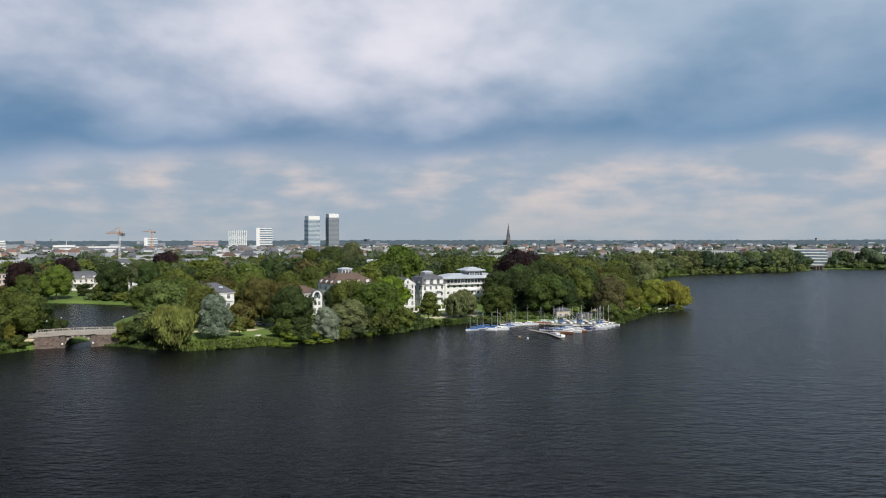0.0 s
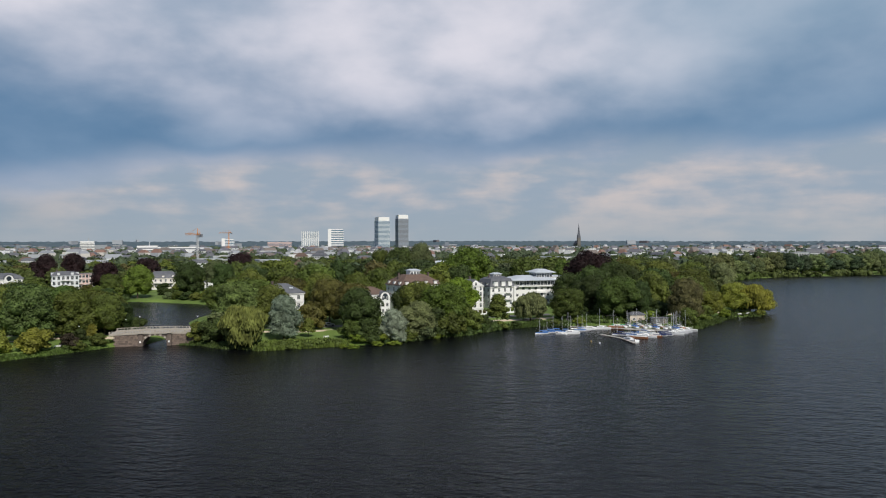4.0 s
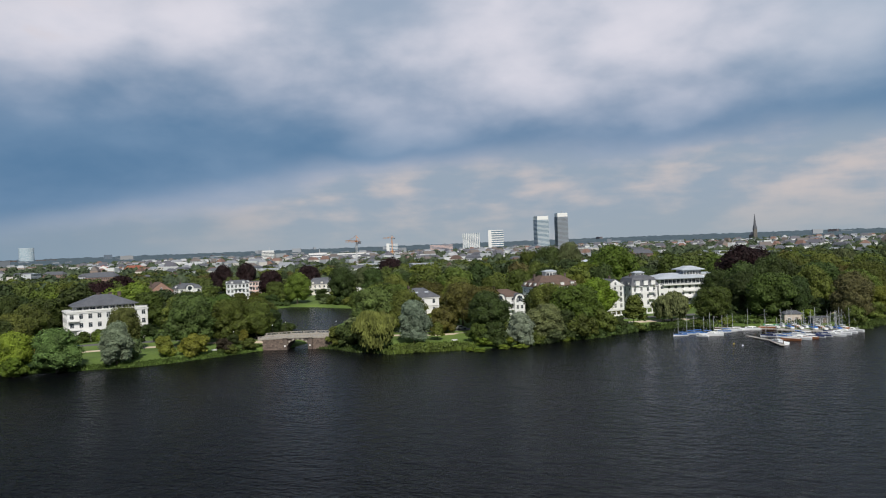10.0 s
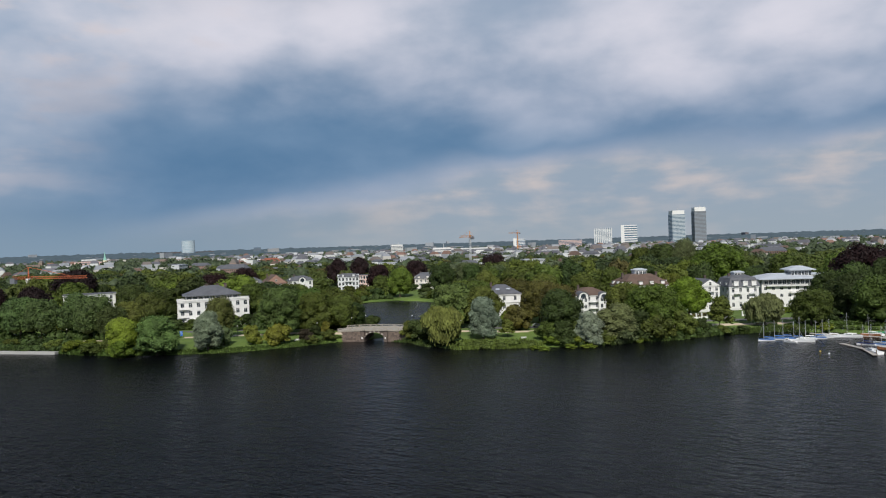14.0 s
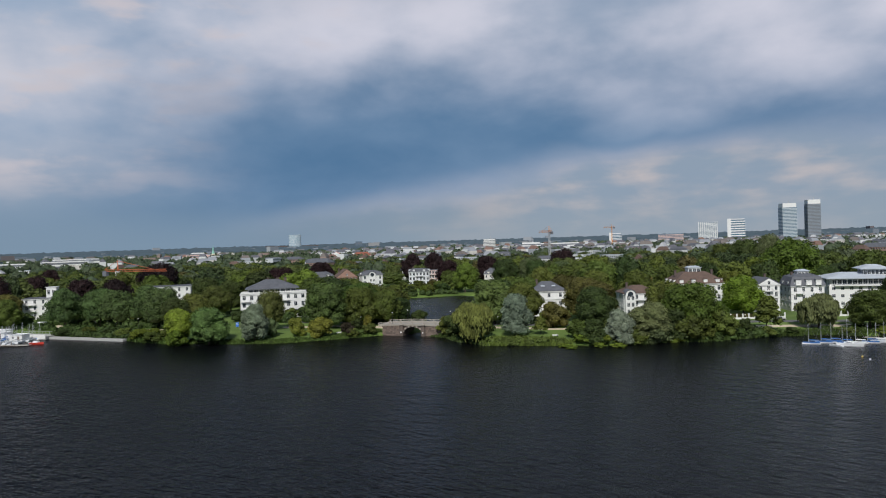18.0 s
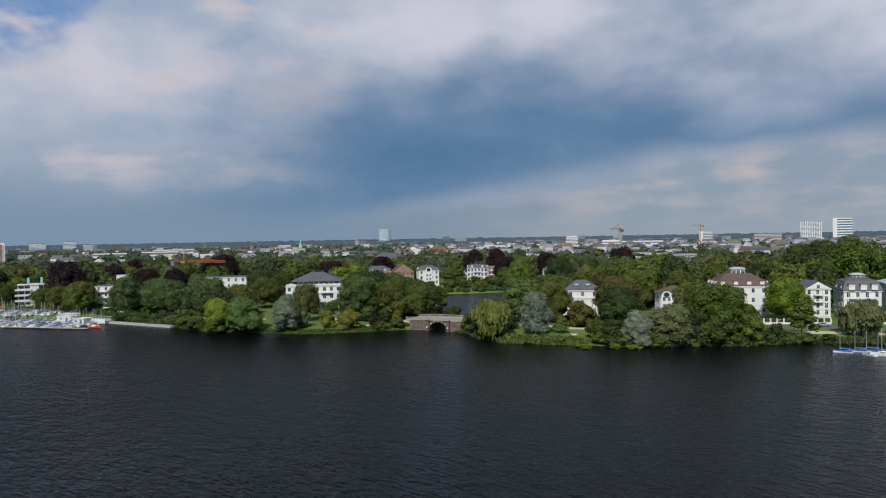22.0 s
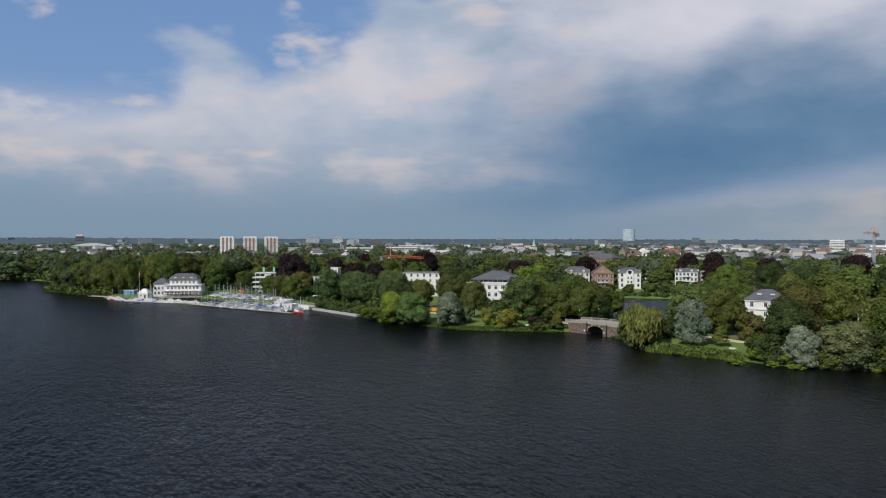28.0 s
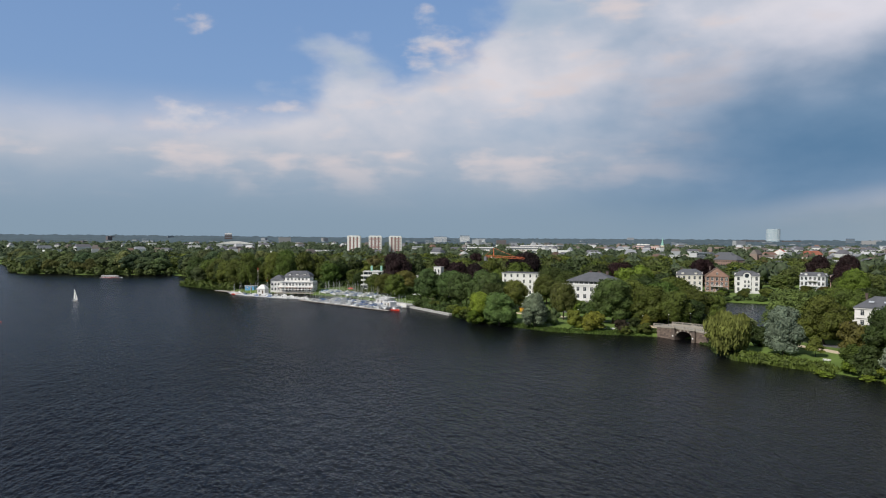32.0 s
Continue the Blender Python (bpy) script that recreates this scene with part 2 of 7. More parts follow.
def glass_material(name, color=(0.03, 0.04, 0.05), rough=0.08):
    m = bpy.data.materials.new(name)
    m.use_nodes = True
    b = m.node_tree.nodes["Principled BSDF"]
    b.inputs["Base Color"].default_value = (*color, 1)
    b.inputs["Roughness"].default_value = rough
    b.inputs["IOR"].default_value = 1.5
    b.inputs["Specular IOR Level"].default_value = 0.6
    return m


LEAF = leaf_material("foliage")
# far leaves: a little haze is mixed into the green as extra blue
LEAF_FAR_HAZED = leaf_material("far_foliage_hazed", False, (0.05, 0.078, 0.044))
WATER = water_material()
GLASS = glass_material("window_glass")
GLASS_BLUE = glass_material("tower_glass", (0.10, 0.16, 0.22), 0.12)
BARK = mat("bark", (0.09, 0.07, 0.05), 0.9, 0.4, 1.0, 8.0, 0.5)
WHITE = mat("white_render", (0.70, 0.70, 0.69), 0.75, 0.1, 0.25, 3.0, 0.06)
CREAM = mat("cream_render", (0.70, 0.62, 0.48), 0.8, 0.08, 0.3, 3.0, 0.06)
IVORY = mat("ivory_render", (0.64, 0.61, 0.56), 0.8, 0.08, 0.3, 3.0, 0.06)
PALE = mat("pale_grey_render", (0.62, 0.64, 0.66), 0.8, 0.08, 0.3, 3.0, 0.06)
DARK_BRICK = mat("sooty_brick", (0.095, 0.072, 0.066), 0.9, 0.2, 0.1, 1.0, 0.1)
PINK = mat("pink_render", (0.62, 0.44, 0.40), 0.8, 0.1, 0.4, 4.0, 0.08)
SLATE = mat("slate_roof", (0.10, 0.105, 0.12), 0.6, 0.25, 0.5, 5.0, 0.3)
TILE_BROWN = mat("brown_tile_roof", (0.115, 0.078, 0.062), 0.8, 0.25, 0.5, 6.0, 0.4)
TILE_RED = mat("red_tile_roof", (0.24, 0.085, 0.055), 0.8, 0.2, 0.5, 6.0, 0.4)
ZINC = mat("zinc_roof", (0.46, 0.50, 0.55), 0.5, 0.12, 0.3, 2.0, 0.1, 0.1)
STONE = mat("bridge_stone", (0.12, 0.095, 0.08), 0.9, 0.3, 0.5, 4.0, 0.5)
DECK = mat("bridge_deck_stone", (0.33, 0.30, 0.255), 0.85, 0.2, 0.4, 4.0, 0.2)
PATH_SAND = mat("sandy_path", (0.56, 0.47, 0.35), 0.95, 0.15, 0.2, 3.0, 0.2)
ASPHALT = mat("asphalt", (0.11, 0.11, 0.11), 0.9, 0.2, 0.2, 4.0, 0.2)
QUAY = mat("concrete_quay", (0.36, 0.36, 0.35), 0.9, 0.2, 0.2, 3.0, 0.3)
WOOD = mat("weathered_planks", (0.36, 0.34, 0.31), 0.85, 0.25, 0.5, 6.0, 0.3)
WOOD_DARK = mat("dark_timber", (0.14, 0.11, 0.085), 0.85, 0.25, 0.5, 6.0, 0.3)
GRASS = mat("grass_ground", (0.075, 0.135, 0.022), 0.95, 0.4, 0.05, 1.2, 0.6, tint=(0.12, 0.17, 0.035))
MAST = mat("anodised_mast", (0.50, 0.51, 0.52), 0.5, 0.1, 1.0, 8.0, 0.0, 0.2)
STEEL = mat("galvanised_steel", (0.55, 0.56, 0.57), 0.4, 0.1, 1.0, 8.0, 0.0, 0.7)
BLACK = mat("black_iron", (0.03, 0.03, 0.035), 0.5, 0.2, 1.0, 8.0, 0.0, 0.4)
WHITE_GEL = mat("white_gelcoat", (0.80, 0.81, 0.82), 0.3, 0.05, 0.5, 4.0, 0.0)
WHITE_COVER = mat("pale_boat_cover", (0.62, 0.64, 0.66), 0.8, 0.15, 1.5, 8.0, 0.3)
BLUE_COVER = mat("blue_boat_cover", (0.05, 0.16, 0.42), 0.8, 0.2, 1.5, 8.0, 0.3)
NAVY_COVER = mat("navy_boat_cover", (0.018, 0.035, 0.12), 0.8, 0.2, 1.5, 8.0, 0.3)
SAIL = mat("white_sailcloth", (0.82, 0.82, 0.80), 0.8, 0.06, 0.5, 4.0, 0.1)
ORANGE = mat("orange_paint", (0.62, 0.24, 0.03), 0.5, 0.12, 0.5, 4.0, 0.0)
RED = mat("red_paint", (0.55, 0.05, 0.03), 0.5, 0.12, 0.5, 4.0, 0.0)
BLUE = mat("blue_sign_enamel", (0.02, 0.13, 0.55), 0.4, 0.05, 0.5, 4.0, 0.0)
COPPER = mat("green_copper", (0.26, 0.50, 0.42), 0.7, 0.2, 0.5, 4.0, 0.1)
CONCRETE = mat("pale_concrete", (0.60, 0.60, 0.59), 0.85, 0.1, 0.2, 2.0, 0.1)
GREY_DARK = mat("dark_cladding", (0.15, 0.16, 0.18), 0.6, 0.12, 0.2, 2.0, 0.1)
CITY = [mat("city_render_%s" % n, c, 0.8, 0.1, 0.1, 1.0, 0.05, rand=0.12) for n, c in
        (("white", (0.66, 0.67, 0.67)), ("cream", (0.58, 0.54, 0.48)), ("brick", (0.24, 0.165, 0.135)), ("grey", (0.46, 0.48, 0.50)))]


# ---------------------------------------------------------------- mesh helpers
def add_box(bm, cx, cy, cz, sx, sy, sz, rot=0.0):
    """A box by its centre and its size, turned about z by degrees."""
    m = Matrix.Translation((cx, cy, cz)) @ Matrix.Rotation(radians(rot), 4, "Z") @ Matrix.Diagonal((sx, sy, sz, 1))
    return bmesh.ops.create_cube(bm, size=1.0, matrix=m)["verts"]


def add_rod(bm, a, b, r1, r2=None, n=6):
    a, b = Vector(a), Vector(b)
    d = b - a
    m = Matrix.Translation((a + b) / 2) @ d.to_track_quat("Z", "Y").to_matrix().to_4x4()
    bmesh.ops.create_cone(bm, cap_ends=True, segments=n, radius1=r1, radius2=r1 if r2 is None else r2, depth=d.length, matrix=m)


def finish(name, bm, material, smooth=False):
    me = bpy.data.meshes.new(name)
    bm.normal_update()
    bm.to_mesh(me)
    bm.free()
    me.materials.append(material)
    if smooth:
        me.polygons.foreach_set("use_smooth", [True] * len(me.polygons))
    return me


def part(name, bm, material, parent, label="", smooth=False):
    me = bm if isinstance(bm, bpy.types.Mesh) else finish(name, bm, material, smooth)
    ob = new(name, me)
    ob.parent = parent
    if label:
        tagged(ob, label)
    return ob


def thing(name, m, label, category, group="", kind=""):
    ob = new(name)
    ob.matrix_basis = m
    return tagged(ob, label, category, group, kind)


BOXES = {}


def box_part(name, c, s, material, parent, label="", rot=0.0):
    """A box part on mesh data that alike boxes share."""
    key = (round(s[0], 2), round(s[1], 2), round(s[2], 2), material.name)
    if key not in BOXES:
        bm = bmesh.new()
        add_box(bm, 0, 0, 0, *s)
        if min(s) > 0.25:
            bmesh.ops.bevel(bm, geom=bm.edges[:], offset=0.03, segments=1, affect="EDGES")
        BOXES[key] = finish(name, bm, material)
    ob = part(name, BOXES[key], None, parent, label)
    ob.matrix_basis = pose(*c, 0, 0, rot)
    return ob


# ---------------------------------------------------------------- ground and water
SHORE = [(-1500, -520), (-940, -262), (-880, -235), (-700, -172), (-681, -161), (-655, -112), (-627, -67), (-620, -4), (-540, 34), (-500, 30), (-469, 17), (-436, 36), (-402, 58), (-386, 70), (-374, 96), (-357, 118), (-338, 134), (-312, 148), (-290, 159), (-268, 162),
         (-226, 174), (-201, 177), (-177, 187), (-158, 199), (-145, 217), (-139, 231), (-129, 241), (-118, 242), (-106, 239), (-97, 234), (-83, 231),
         (-69, 237), (-56, 245), (-44, 250), (-36, 257), (-29, 266), (-18, 275), (-9, 288), (1, 298), (12, 306), (30, 310), (50, 305),
         (66, 294), (77, 304), (90, 325), (104, 350), (118, 354), (124, 364), (115, 390), (128, 480), (160, 612), (182, 650), (203, 673), (243, 722),
         (300, 750), (345, 768), (395, 792), (430, 830), (470, 862), (540, 850), (640, 860), (900, 1000), (1600, 500), (1200, -700), (-300, -1100), (-1500, -900)]
POND = [(-127.5, 236), (-119.5, 236.5), (-119.5, 256), (-122, 268), (-132, 285), (-145, 310), (-150, 345), (-160, 385), (-178, 394), (-205, 404), (-226, 408), (-238, 392), (-254, 370), (-276, 348),
        (-292, 330), (-262, 318), (-222, 306), (-185, 292), (-155, 275), (-138, 264), (-128, 257)]


def polygon_distance(px, py, poly):
    """Signed distance to a polygon's edge, below zero within."""
    best = np.full(px.shape, 1e9)
    inside = np.zeros(px.shape, bool)
    for (ax, ay), (bx, by) in zip(poly, poly[1:] + poly[:1]):
        dx, dy = bx - ax, by - ay
        t = np.clip(((px - ax) * dx + (py - ay) * dy) / (dx * dx + dy * dy), 0, 1)
        best = np.minimum(best, np.hypot(px - ax - t * dx, py - ay - t * dy))
        cross = (ay > py) != (by > py)
        with np.errstate(divide="ignore", invalid="ignore"):
            inside ^= cross & (px < dx * (py - ay) / (dy if dy else 1e-9) + ax)
    return np.where(inside, -best, best)


def bank_profile(d):
    return np.interp(d, [-30, -3, 0, 1.2, 5, 14, 60, 300], [-3.0, -1.2, -0.05, 0.75, 1.35, 1.9, 2.3, 2.6])


def land_distance(px, py):
    px, py = np.asarray(px, float), np.asarray(py, float)
    wob = 0.8 * np.sin(px * 0.31 + 1.3 * np.sin(py * 0.17)) + 0.6 * np.sin(py * 0.43 + px * 0.11)
    d = np.minimum(polygon_distance(px, py, SHORE), polygon_distance(px, py, POND))
    return d + np.where(np.abs(d) < 40, 0.5 * wob, 0)


def ground_z(px, py):
    return float(bank_profile(land_distance([px], [py]))[0])


def build_ground():
    def axis(lo, hi, near, far):
        mid = list(np.arange(lo, hi + 0.1, near))
        out, s, v = [], near, hi
        while v < far:
            s *= 1.13
            v += s
            out.append(min(v, far))
        left, s, v = [], near, lo
        while v > -far:
            s *= 1.13
            v -= s
            left.append(max(v, -far))
        return np.array(left[::-1] + mid + out)

    xs, ys = axis(-420, 150, 2.5, 4950), axis(20, 430, 2.5, 4950)
    gx, gy = np.meshgrid(xs, ys)
    z = bank_profile(land_distance(gx.ravel(), gy.ravel())).reshape(gx.shape)
    z = z + np.where(z > 0.9, 0.12 * np.sin(gx * 0.21) * np.cos(gy * 0.27), 0)
    r = np.hypot(gx, gy)
    z = z + np.where(z > 0.5, np.clip((r - 1500) / 3000, 0, 1) * 8.0, 0)
    nx, ny = len(xs), len(ys)
    idx = np.arange(nx * ny).reshape(ny, nx)
    faces = np.stack([idx[:-1, :-1], idx[:-1, 1:], idx[1:, 1:], idx[1:, :-1]], -1).reshape(-1, 4)
    me = bpy.data.meshes.new("ground")
    me.from_pydata(np.stack([gx.ravel(), gy.ravel(), z.ravel()], -1).tolist(), [], faces.tolist())
    me.polygons.foreach_set("use_smooth", [True] * len(me.polygons))
    me.materials.append(GRASS)
    tagged(new("ground", me), "grassy park ground sloping down to the lake", "ground", kind="structure")
    bm = bmesh.new()
    bmesh.ops.create_grid(bm, x_segments=2, y_segments=2, size=4900)
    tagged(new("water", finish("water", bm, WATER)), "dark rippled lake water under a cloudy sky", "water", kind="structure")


build_ground()


def ribbon(name, pts, width, thick, material, label, lift=0.0, flat=None):
    """A path laid along a line on the ground."""
    pts = [Vector(p) for p in pts]
    dense = []
    for a, b in zip(pts, pts[1:]):
        n = max(2, int((b - a).length / 3))
        dense += [a.lerp(b, i / n) for i in range(n)]
    dense.append(pts[-1])
    bm = bmesh.new()
    rows = []
    for i, p in enumerate(dense):
        d = (dense[min(i + 2, len(dense) - 1)] - dense[max(i - 2, 0)]).normalized()
        s = Vector((-d.y, d.x)) * width / 2
        row = []
        for k in (-1, 1):
            q = p + s * k
            z = (flat if flat is not None else max(ground_z(q.x, q.y), 0.6)) + lift
            row += [bm.verts.new((q.x, q.y, z + thick)), bm.verts.new((q.x, q.y, z - 0.4))]
        rows.append(row)
    for (a, b, c, d), (e, f, g, h) in zip(rows, rows[1:]):
        bm.faces.new((a, c, g, e))
        bm.faces.new((b, a, e, f))
        bm.faces.new((c, d, h, g))
    bmesh.ops.recalc_face_normals(bm, faces=bm.faces[:])
    return tagged(new(name, finish(name, bm, material)), label, "path", kind="structure")


ribbon("path", [(-300, 180), (-282, 174), (-240, 188), (-214, 201), (-204, 207), (-193, 217), (-175, 228), (-160, 239), (-146, 243), (-140, 244)], 4.0, 0.08, PATH_SAND, "pale sandy lakeside path through the lawn")
ribbon("path", [(-111, 256), (-105, 260), (-89, 264), (-77, 265), (-66, 271), (-50, 278), (-36, 288), (-21, 301), (-6, 309), (3, 314), (17, 321), (34, 330), (55, 335), (80, 345), (100, 358)], 4.2, 0.08, PATH_SAND, "pale sandy lakeside path behind the shore trees")
ribbon("road", [(-330, 196), (-282, 192), (-240, 206), (-205, 232), (-165, 252), (-146, 252)], 6.0, 0.05, ASPHALT, "grey asphalt street behind the lakeside park")
ribbon("road", [(-108, 266), (-85, 276), (-60, 286), (-36, 301), (-12, 322), (10, 332), (40, 348), (80, 380), (100, 440)], 6.0, 0.05, ASPHALT, "grey asphalt street in front of the villas")


# ---------------------------------------------------------------- trees
def icosphere(sub):
    bm = bmesh.new()
    bmesh.ops.create_icosphere(bm, subdivisions=sub, radius=1)
    v = np.array([p.co[:] for p in bm.verts])
    f = np.array([[q.index for q in p.verts] for p in bm.faces])
    bm.free()
    return v, f


ICO1, ICO2 = icosphere(1), icosphere(2)


def mesh_from(name, v, tris, quads, material):
    me = bpy.data.meshes.new(name)
    nt, nq = len(tris), len(quads)
    me.vertices.add(len(v))
    me.vertices.foreach_set("co", np.asarray(v, np.float32).ravel())
    me.loops.add(nt * 3 + nq * 4)
    loops = np.concatenate([np.asarray(tris, np.int32).ravel(), np.asarray(quads, np.int32).ravel()]).astype(np.int32)
    me.loops.foreach_set("vertex_index", loops)
    me.polygons.add(nt + nq)
    starts = np.concatenate([np.arange(nt) * 3, nt * 3 + np.arange(nq) * 4]).astype(np.int32)
    me.polygons.foreach_set("loop_start", starts)
    me.update(calc_edges=True)
    me.materials.append(material)
    return me


def leaf_crown(rng, lumps, count, size, droop=0.0, core=0.84, aspect=1.0):
    """Leaf clumps over a heap of rounded masses, round a leafy core. Gives vertices, triangles, quads."""
    lumps = np.array(lumps, float)
    c, r = lumps[:, :3], lumps[:, 3:]
    area = (r[:, 0] * r[:, 2] + r[:, 1] * r[:, 2] + r[:, 0] * r[:, 1])
    pick = rng.choice(len(lumps), count * 2, p=area / area.sum())
    d = rng.normal(size=(count * 2, 3))
    d[:, 2] = np.where(d[:, 2] < -0.4, -d[:, 2] * 0.7, d[:, 2])
    d /= np.linalg.norm(d, axis=1)[:, None]
    p = c[pick] + d * r[pick] * rng.uniform(0.84, 1.2, (count * 2, 1))
    deep = np.zeros(len(p), bool)
    for k in range(len(lumps)):
        deep |= (np.linalg.norm((p - c[k]) / r[k], axis=1) < 0.8) & (pick != k)
    keep = np.where(~deep)[0][:count]
    p, d = p[keep], d[keep]
    n = d + rng.normal(scale=0.5, size=d.shape) + (0, 0, 0.2)
    n /= np.linalg.norm(n, axis=1)[:, None]
    t = np.cross(n, rng.normal(size=n.shape))
    t /= np.linalg.norm(t, axis=1)[:, None]
    if droop:
        t = t * (1 - droop) + np.array((0, 0, -1.0)) * droop
        t /= np.linalg.norm(t, axis=1)[:, None]
    b = np.cross(n, t)
    s = size * rng.uniform(0.55, 1.3, (len(p), 1))
    bend = n * s * 0.18
    quad = np.stack([p - t * s * aspect - bend, p + b * s * 0.62, p + t * s * aspect - bend, p - b * s * 0.62], 1)
    v = [quad.reshape(-1, 3)]
    q = np.arange(len(p) * 4).reshape(-1, 4)
    tris, base = [], len(p) * 4
    iv, itri = ICO2 if count > 1500 else ICO1
    for k in range(len(lumps)):
        w = iv * (1 + rng.normal(scale=0.07, size=(len(iv), 1)))
        v.append(c[k] + w * r[k] * core)
        tris.append(itri + base)
        base += len(iv)
    return np.concatenate(v), np.concatenate(tris), q


def heap(rng, h, w, base, n, shape="round"):
    """Rounded masses that make up a crown of height h - base and width w."""
    out = []
    ch = h - base
    for i in range(n):
        u = (i + 0.5) / n
        zc = base + ch * (0.2 + 0.66 * u)
        if shape == "cone":
            rad = w * 0.42 * (1.05 - u) ** 0.7
        elif shape == "column":
            rad = w * 0.24 * math.sin(math.pi * (0.15 + 0.75 * u))
        else:
            rad = w * 0.36 * math.sqrt(max(0.0, 1 - (1.7 * (u - 0.42)) ** 2))
        a = i * 2.4 + rng.uniform(-0.5, 0.5)
        s = w * rng.uniform(0.13, 0.26) * (0.95 if shape != "round" else 1.0)
        out.append((math.cos(a) * rad * rng.uniform(0.7, 1.1), math.sin(a) * rad * rng.uniform(0.7, 1.1), zc, s, s, s * rng.uniform(0.75, 1.0)))
    out.append((0, 0, base + ch * 0.5, w * 0.3, w * 0.3, ch * 0.38))
    return out


def trunk_mesh(rng, h, w, base, limbs=6, r=0.35):
    bm = bmesh.new()
    bend = Vector((rng.uniform(-0.4, 0.4), rng.uniform(-0.4, 0.4), 0))
    fork = Vector((0, 0, base + (h - base) * 0.25)) + bend
    add_rod(bm, (0, 0, -0.6), fork * 0.5, r * 1.25, r * 0.9, 8)
    add_rod(bm, fork * 0.5, fork, r * 0.9, r * 0.7, 8)
    for i in range(limbs):
        a = i * 2.4 + rng.uniform(-0.4, 0.4)
        top = Vector((math.cos(a) * w * 0.3, math.sin(a) * w * 0.3, base + (h - base) * rng.uniform(0.45, 0.75)))
        add_rod(bm, fork * rng.uniform(0.7, 1.0), top, r * 0.45, r * 0.12, 5)
    return finish("trunk", bm, BARK, True)


PROTO = {}


def crown_proto(kind, k):
    """Trunk and crown meshes of one growth form; real size is given by the third value."""
    rng = np.random.default_rng(hash_number(kind) + k)
    if kind == "broad":
        h, w, base, lumps, cnt, size, arg = 16, 15, 2.0, heap(rng, 16, 15, 0.2, 22), 6500, 0.36, {"core": 0.82}
    elif kind == "linden":
        h, w, base, lumps, cnt, size, arg = 16, 14, 3.2, heap(rng, 16, 14, 2.2, 30), 6500, 0.34, {"core": 0.8}
    elif kind == "chestnut":
        h, w, base, lumps, cnt, size, arg = 15, 13, 1.2, heap(rng, 15, 13, -0.6, 34, "round"), 6000, 0.34, {"core": 0.8}
    elif kind == "poplar":
        h, w, base, lumps, cnt, size, arg = 15, 10, 1.0, heap(rng, 15, 10.5, -1.6, 34), 6500, 0.3, {"core": 0.8}
    elif kind == "willow":
        lumps = heap(rng, 14, 15, 4.0, 12)
        for i in range(26):
            a, rr = i * 2.4, 15 * (0.25 + 0.2 * ((i * 7) % 5) / 5)
            lumps.append((math.cos(a) * rr, math.sin(a) * rr, 4.6 + 2.2 * ((i * 3) % 4) / 4, 1.3, 1.3, 4.2))
        h, w, base, cnt, size, arg = 14, 15, 2.0, 6500, 0.5, {"droop": 0.75, "aspect": 1.5, "core": 0.72}
    elif kind == "conifer":
        h, w, base, lumps, cnt, size, arg = 12, 6, 0.6, heap(rng, 12, 6.5, 0.4, 14, "cone"), 1500, 0.42, {"core": 0.8}
    elif kind == "shrub":
        h, w, base, lumps, cnt, size, arg = 6, 7, 0.2, heap(rng, 6, 7, -0.9, 9), 2200, 0.3, {}
    else:                                                      # a tree that stays farther off
        h, w, base, lumps, cnt, size, arg = 16, 15, 2.0, heap(rng, 16, 15, 0.4, 16), 2800, 0.5, {"core": 0.86}
    v, t, q = leaf_crown(rng, lumps, cnt, size, **arg)
    crown = mesh_from("crown", v, t, q, LEAF)
    stem = trunk_mesh(rng, h, w, base, 7 if kind != "far" else 3, 0.34 if kind not in ("shrub", "conifer") else 0.14)
    return stem, crown, h, w


def hash_number(text):
    return sum((i + 3) * ord(ch) for i, ch in enumerate(text))


FORMS = {"broad": 5, "linden": 4, "chestnut": 3, "poplar": 3, "willow": 2, "conifer": 2, "shrub": 4, "far": 6}
TREES = []
LOOKS = {"broad": ("tree", "broad deciduous tree in full green leaf"), "linden": ("tree", "round-crowned linden on a clear trunk by the quay"), "chestnut": ("tree", "dense chestnut tree with pale green leaf clusters"),
         "poplar": ("tree", "upright white poplar with silvery leaves"), "willow": ("willow", "weeping willow trailing over the bank"),
         "conifer": ("conifer", "small dark conical evergreen tree"), "shrub": ("shrub", "rounded leafy shrub on the bank"),
         "far": ("tree", "leafy deciduous garden tree among the houses")}
tree_rng = np.random.default_rng(11)


def tree(kind, x, y, h, w, hue, label="", name="tree", group="", z=None):
    k = int(tree_rng.integers(FORMS[kind]))
    if (kind, k) not in PROTO:
        PROTO[kind, k] = crown_proto(kind, k)
    stem, crown, h0, w0 = PROTO[kind, k]
    zz = max(ground_z(x, y), 0.0) if z is None else z
    category, text = LOOKS[kind]
    root = thing(name if name != "tree" else category, Matrix.Translation((x, y, zz)) @ Matrix.Rotation(tree_rng.uniform(0, 6.28), 4, "Z") @ Matrix.Diagonal((w / w0, w / w0, h / h0, 1)),
                 label or text, category, group)
    part("trunk", stem, None, root)
    c = part("crown", crown, None, root)
    j = tree_rng.uniform(0.72, 1.3)
    warm_ = tree_rng.uniform(0.88, 1.1)
    c.color = (hue[0] * j * warm_ * 0.85, hue[1] * j * 0.88, hue[2] * j * 0.8, 1)
    TREES.append((x, y, w / 2))
    return root


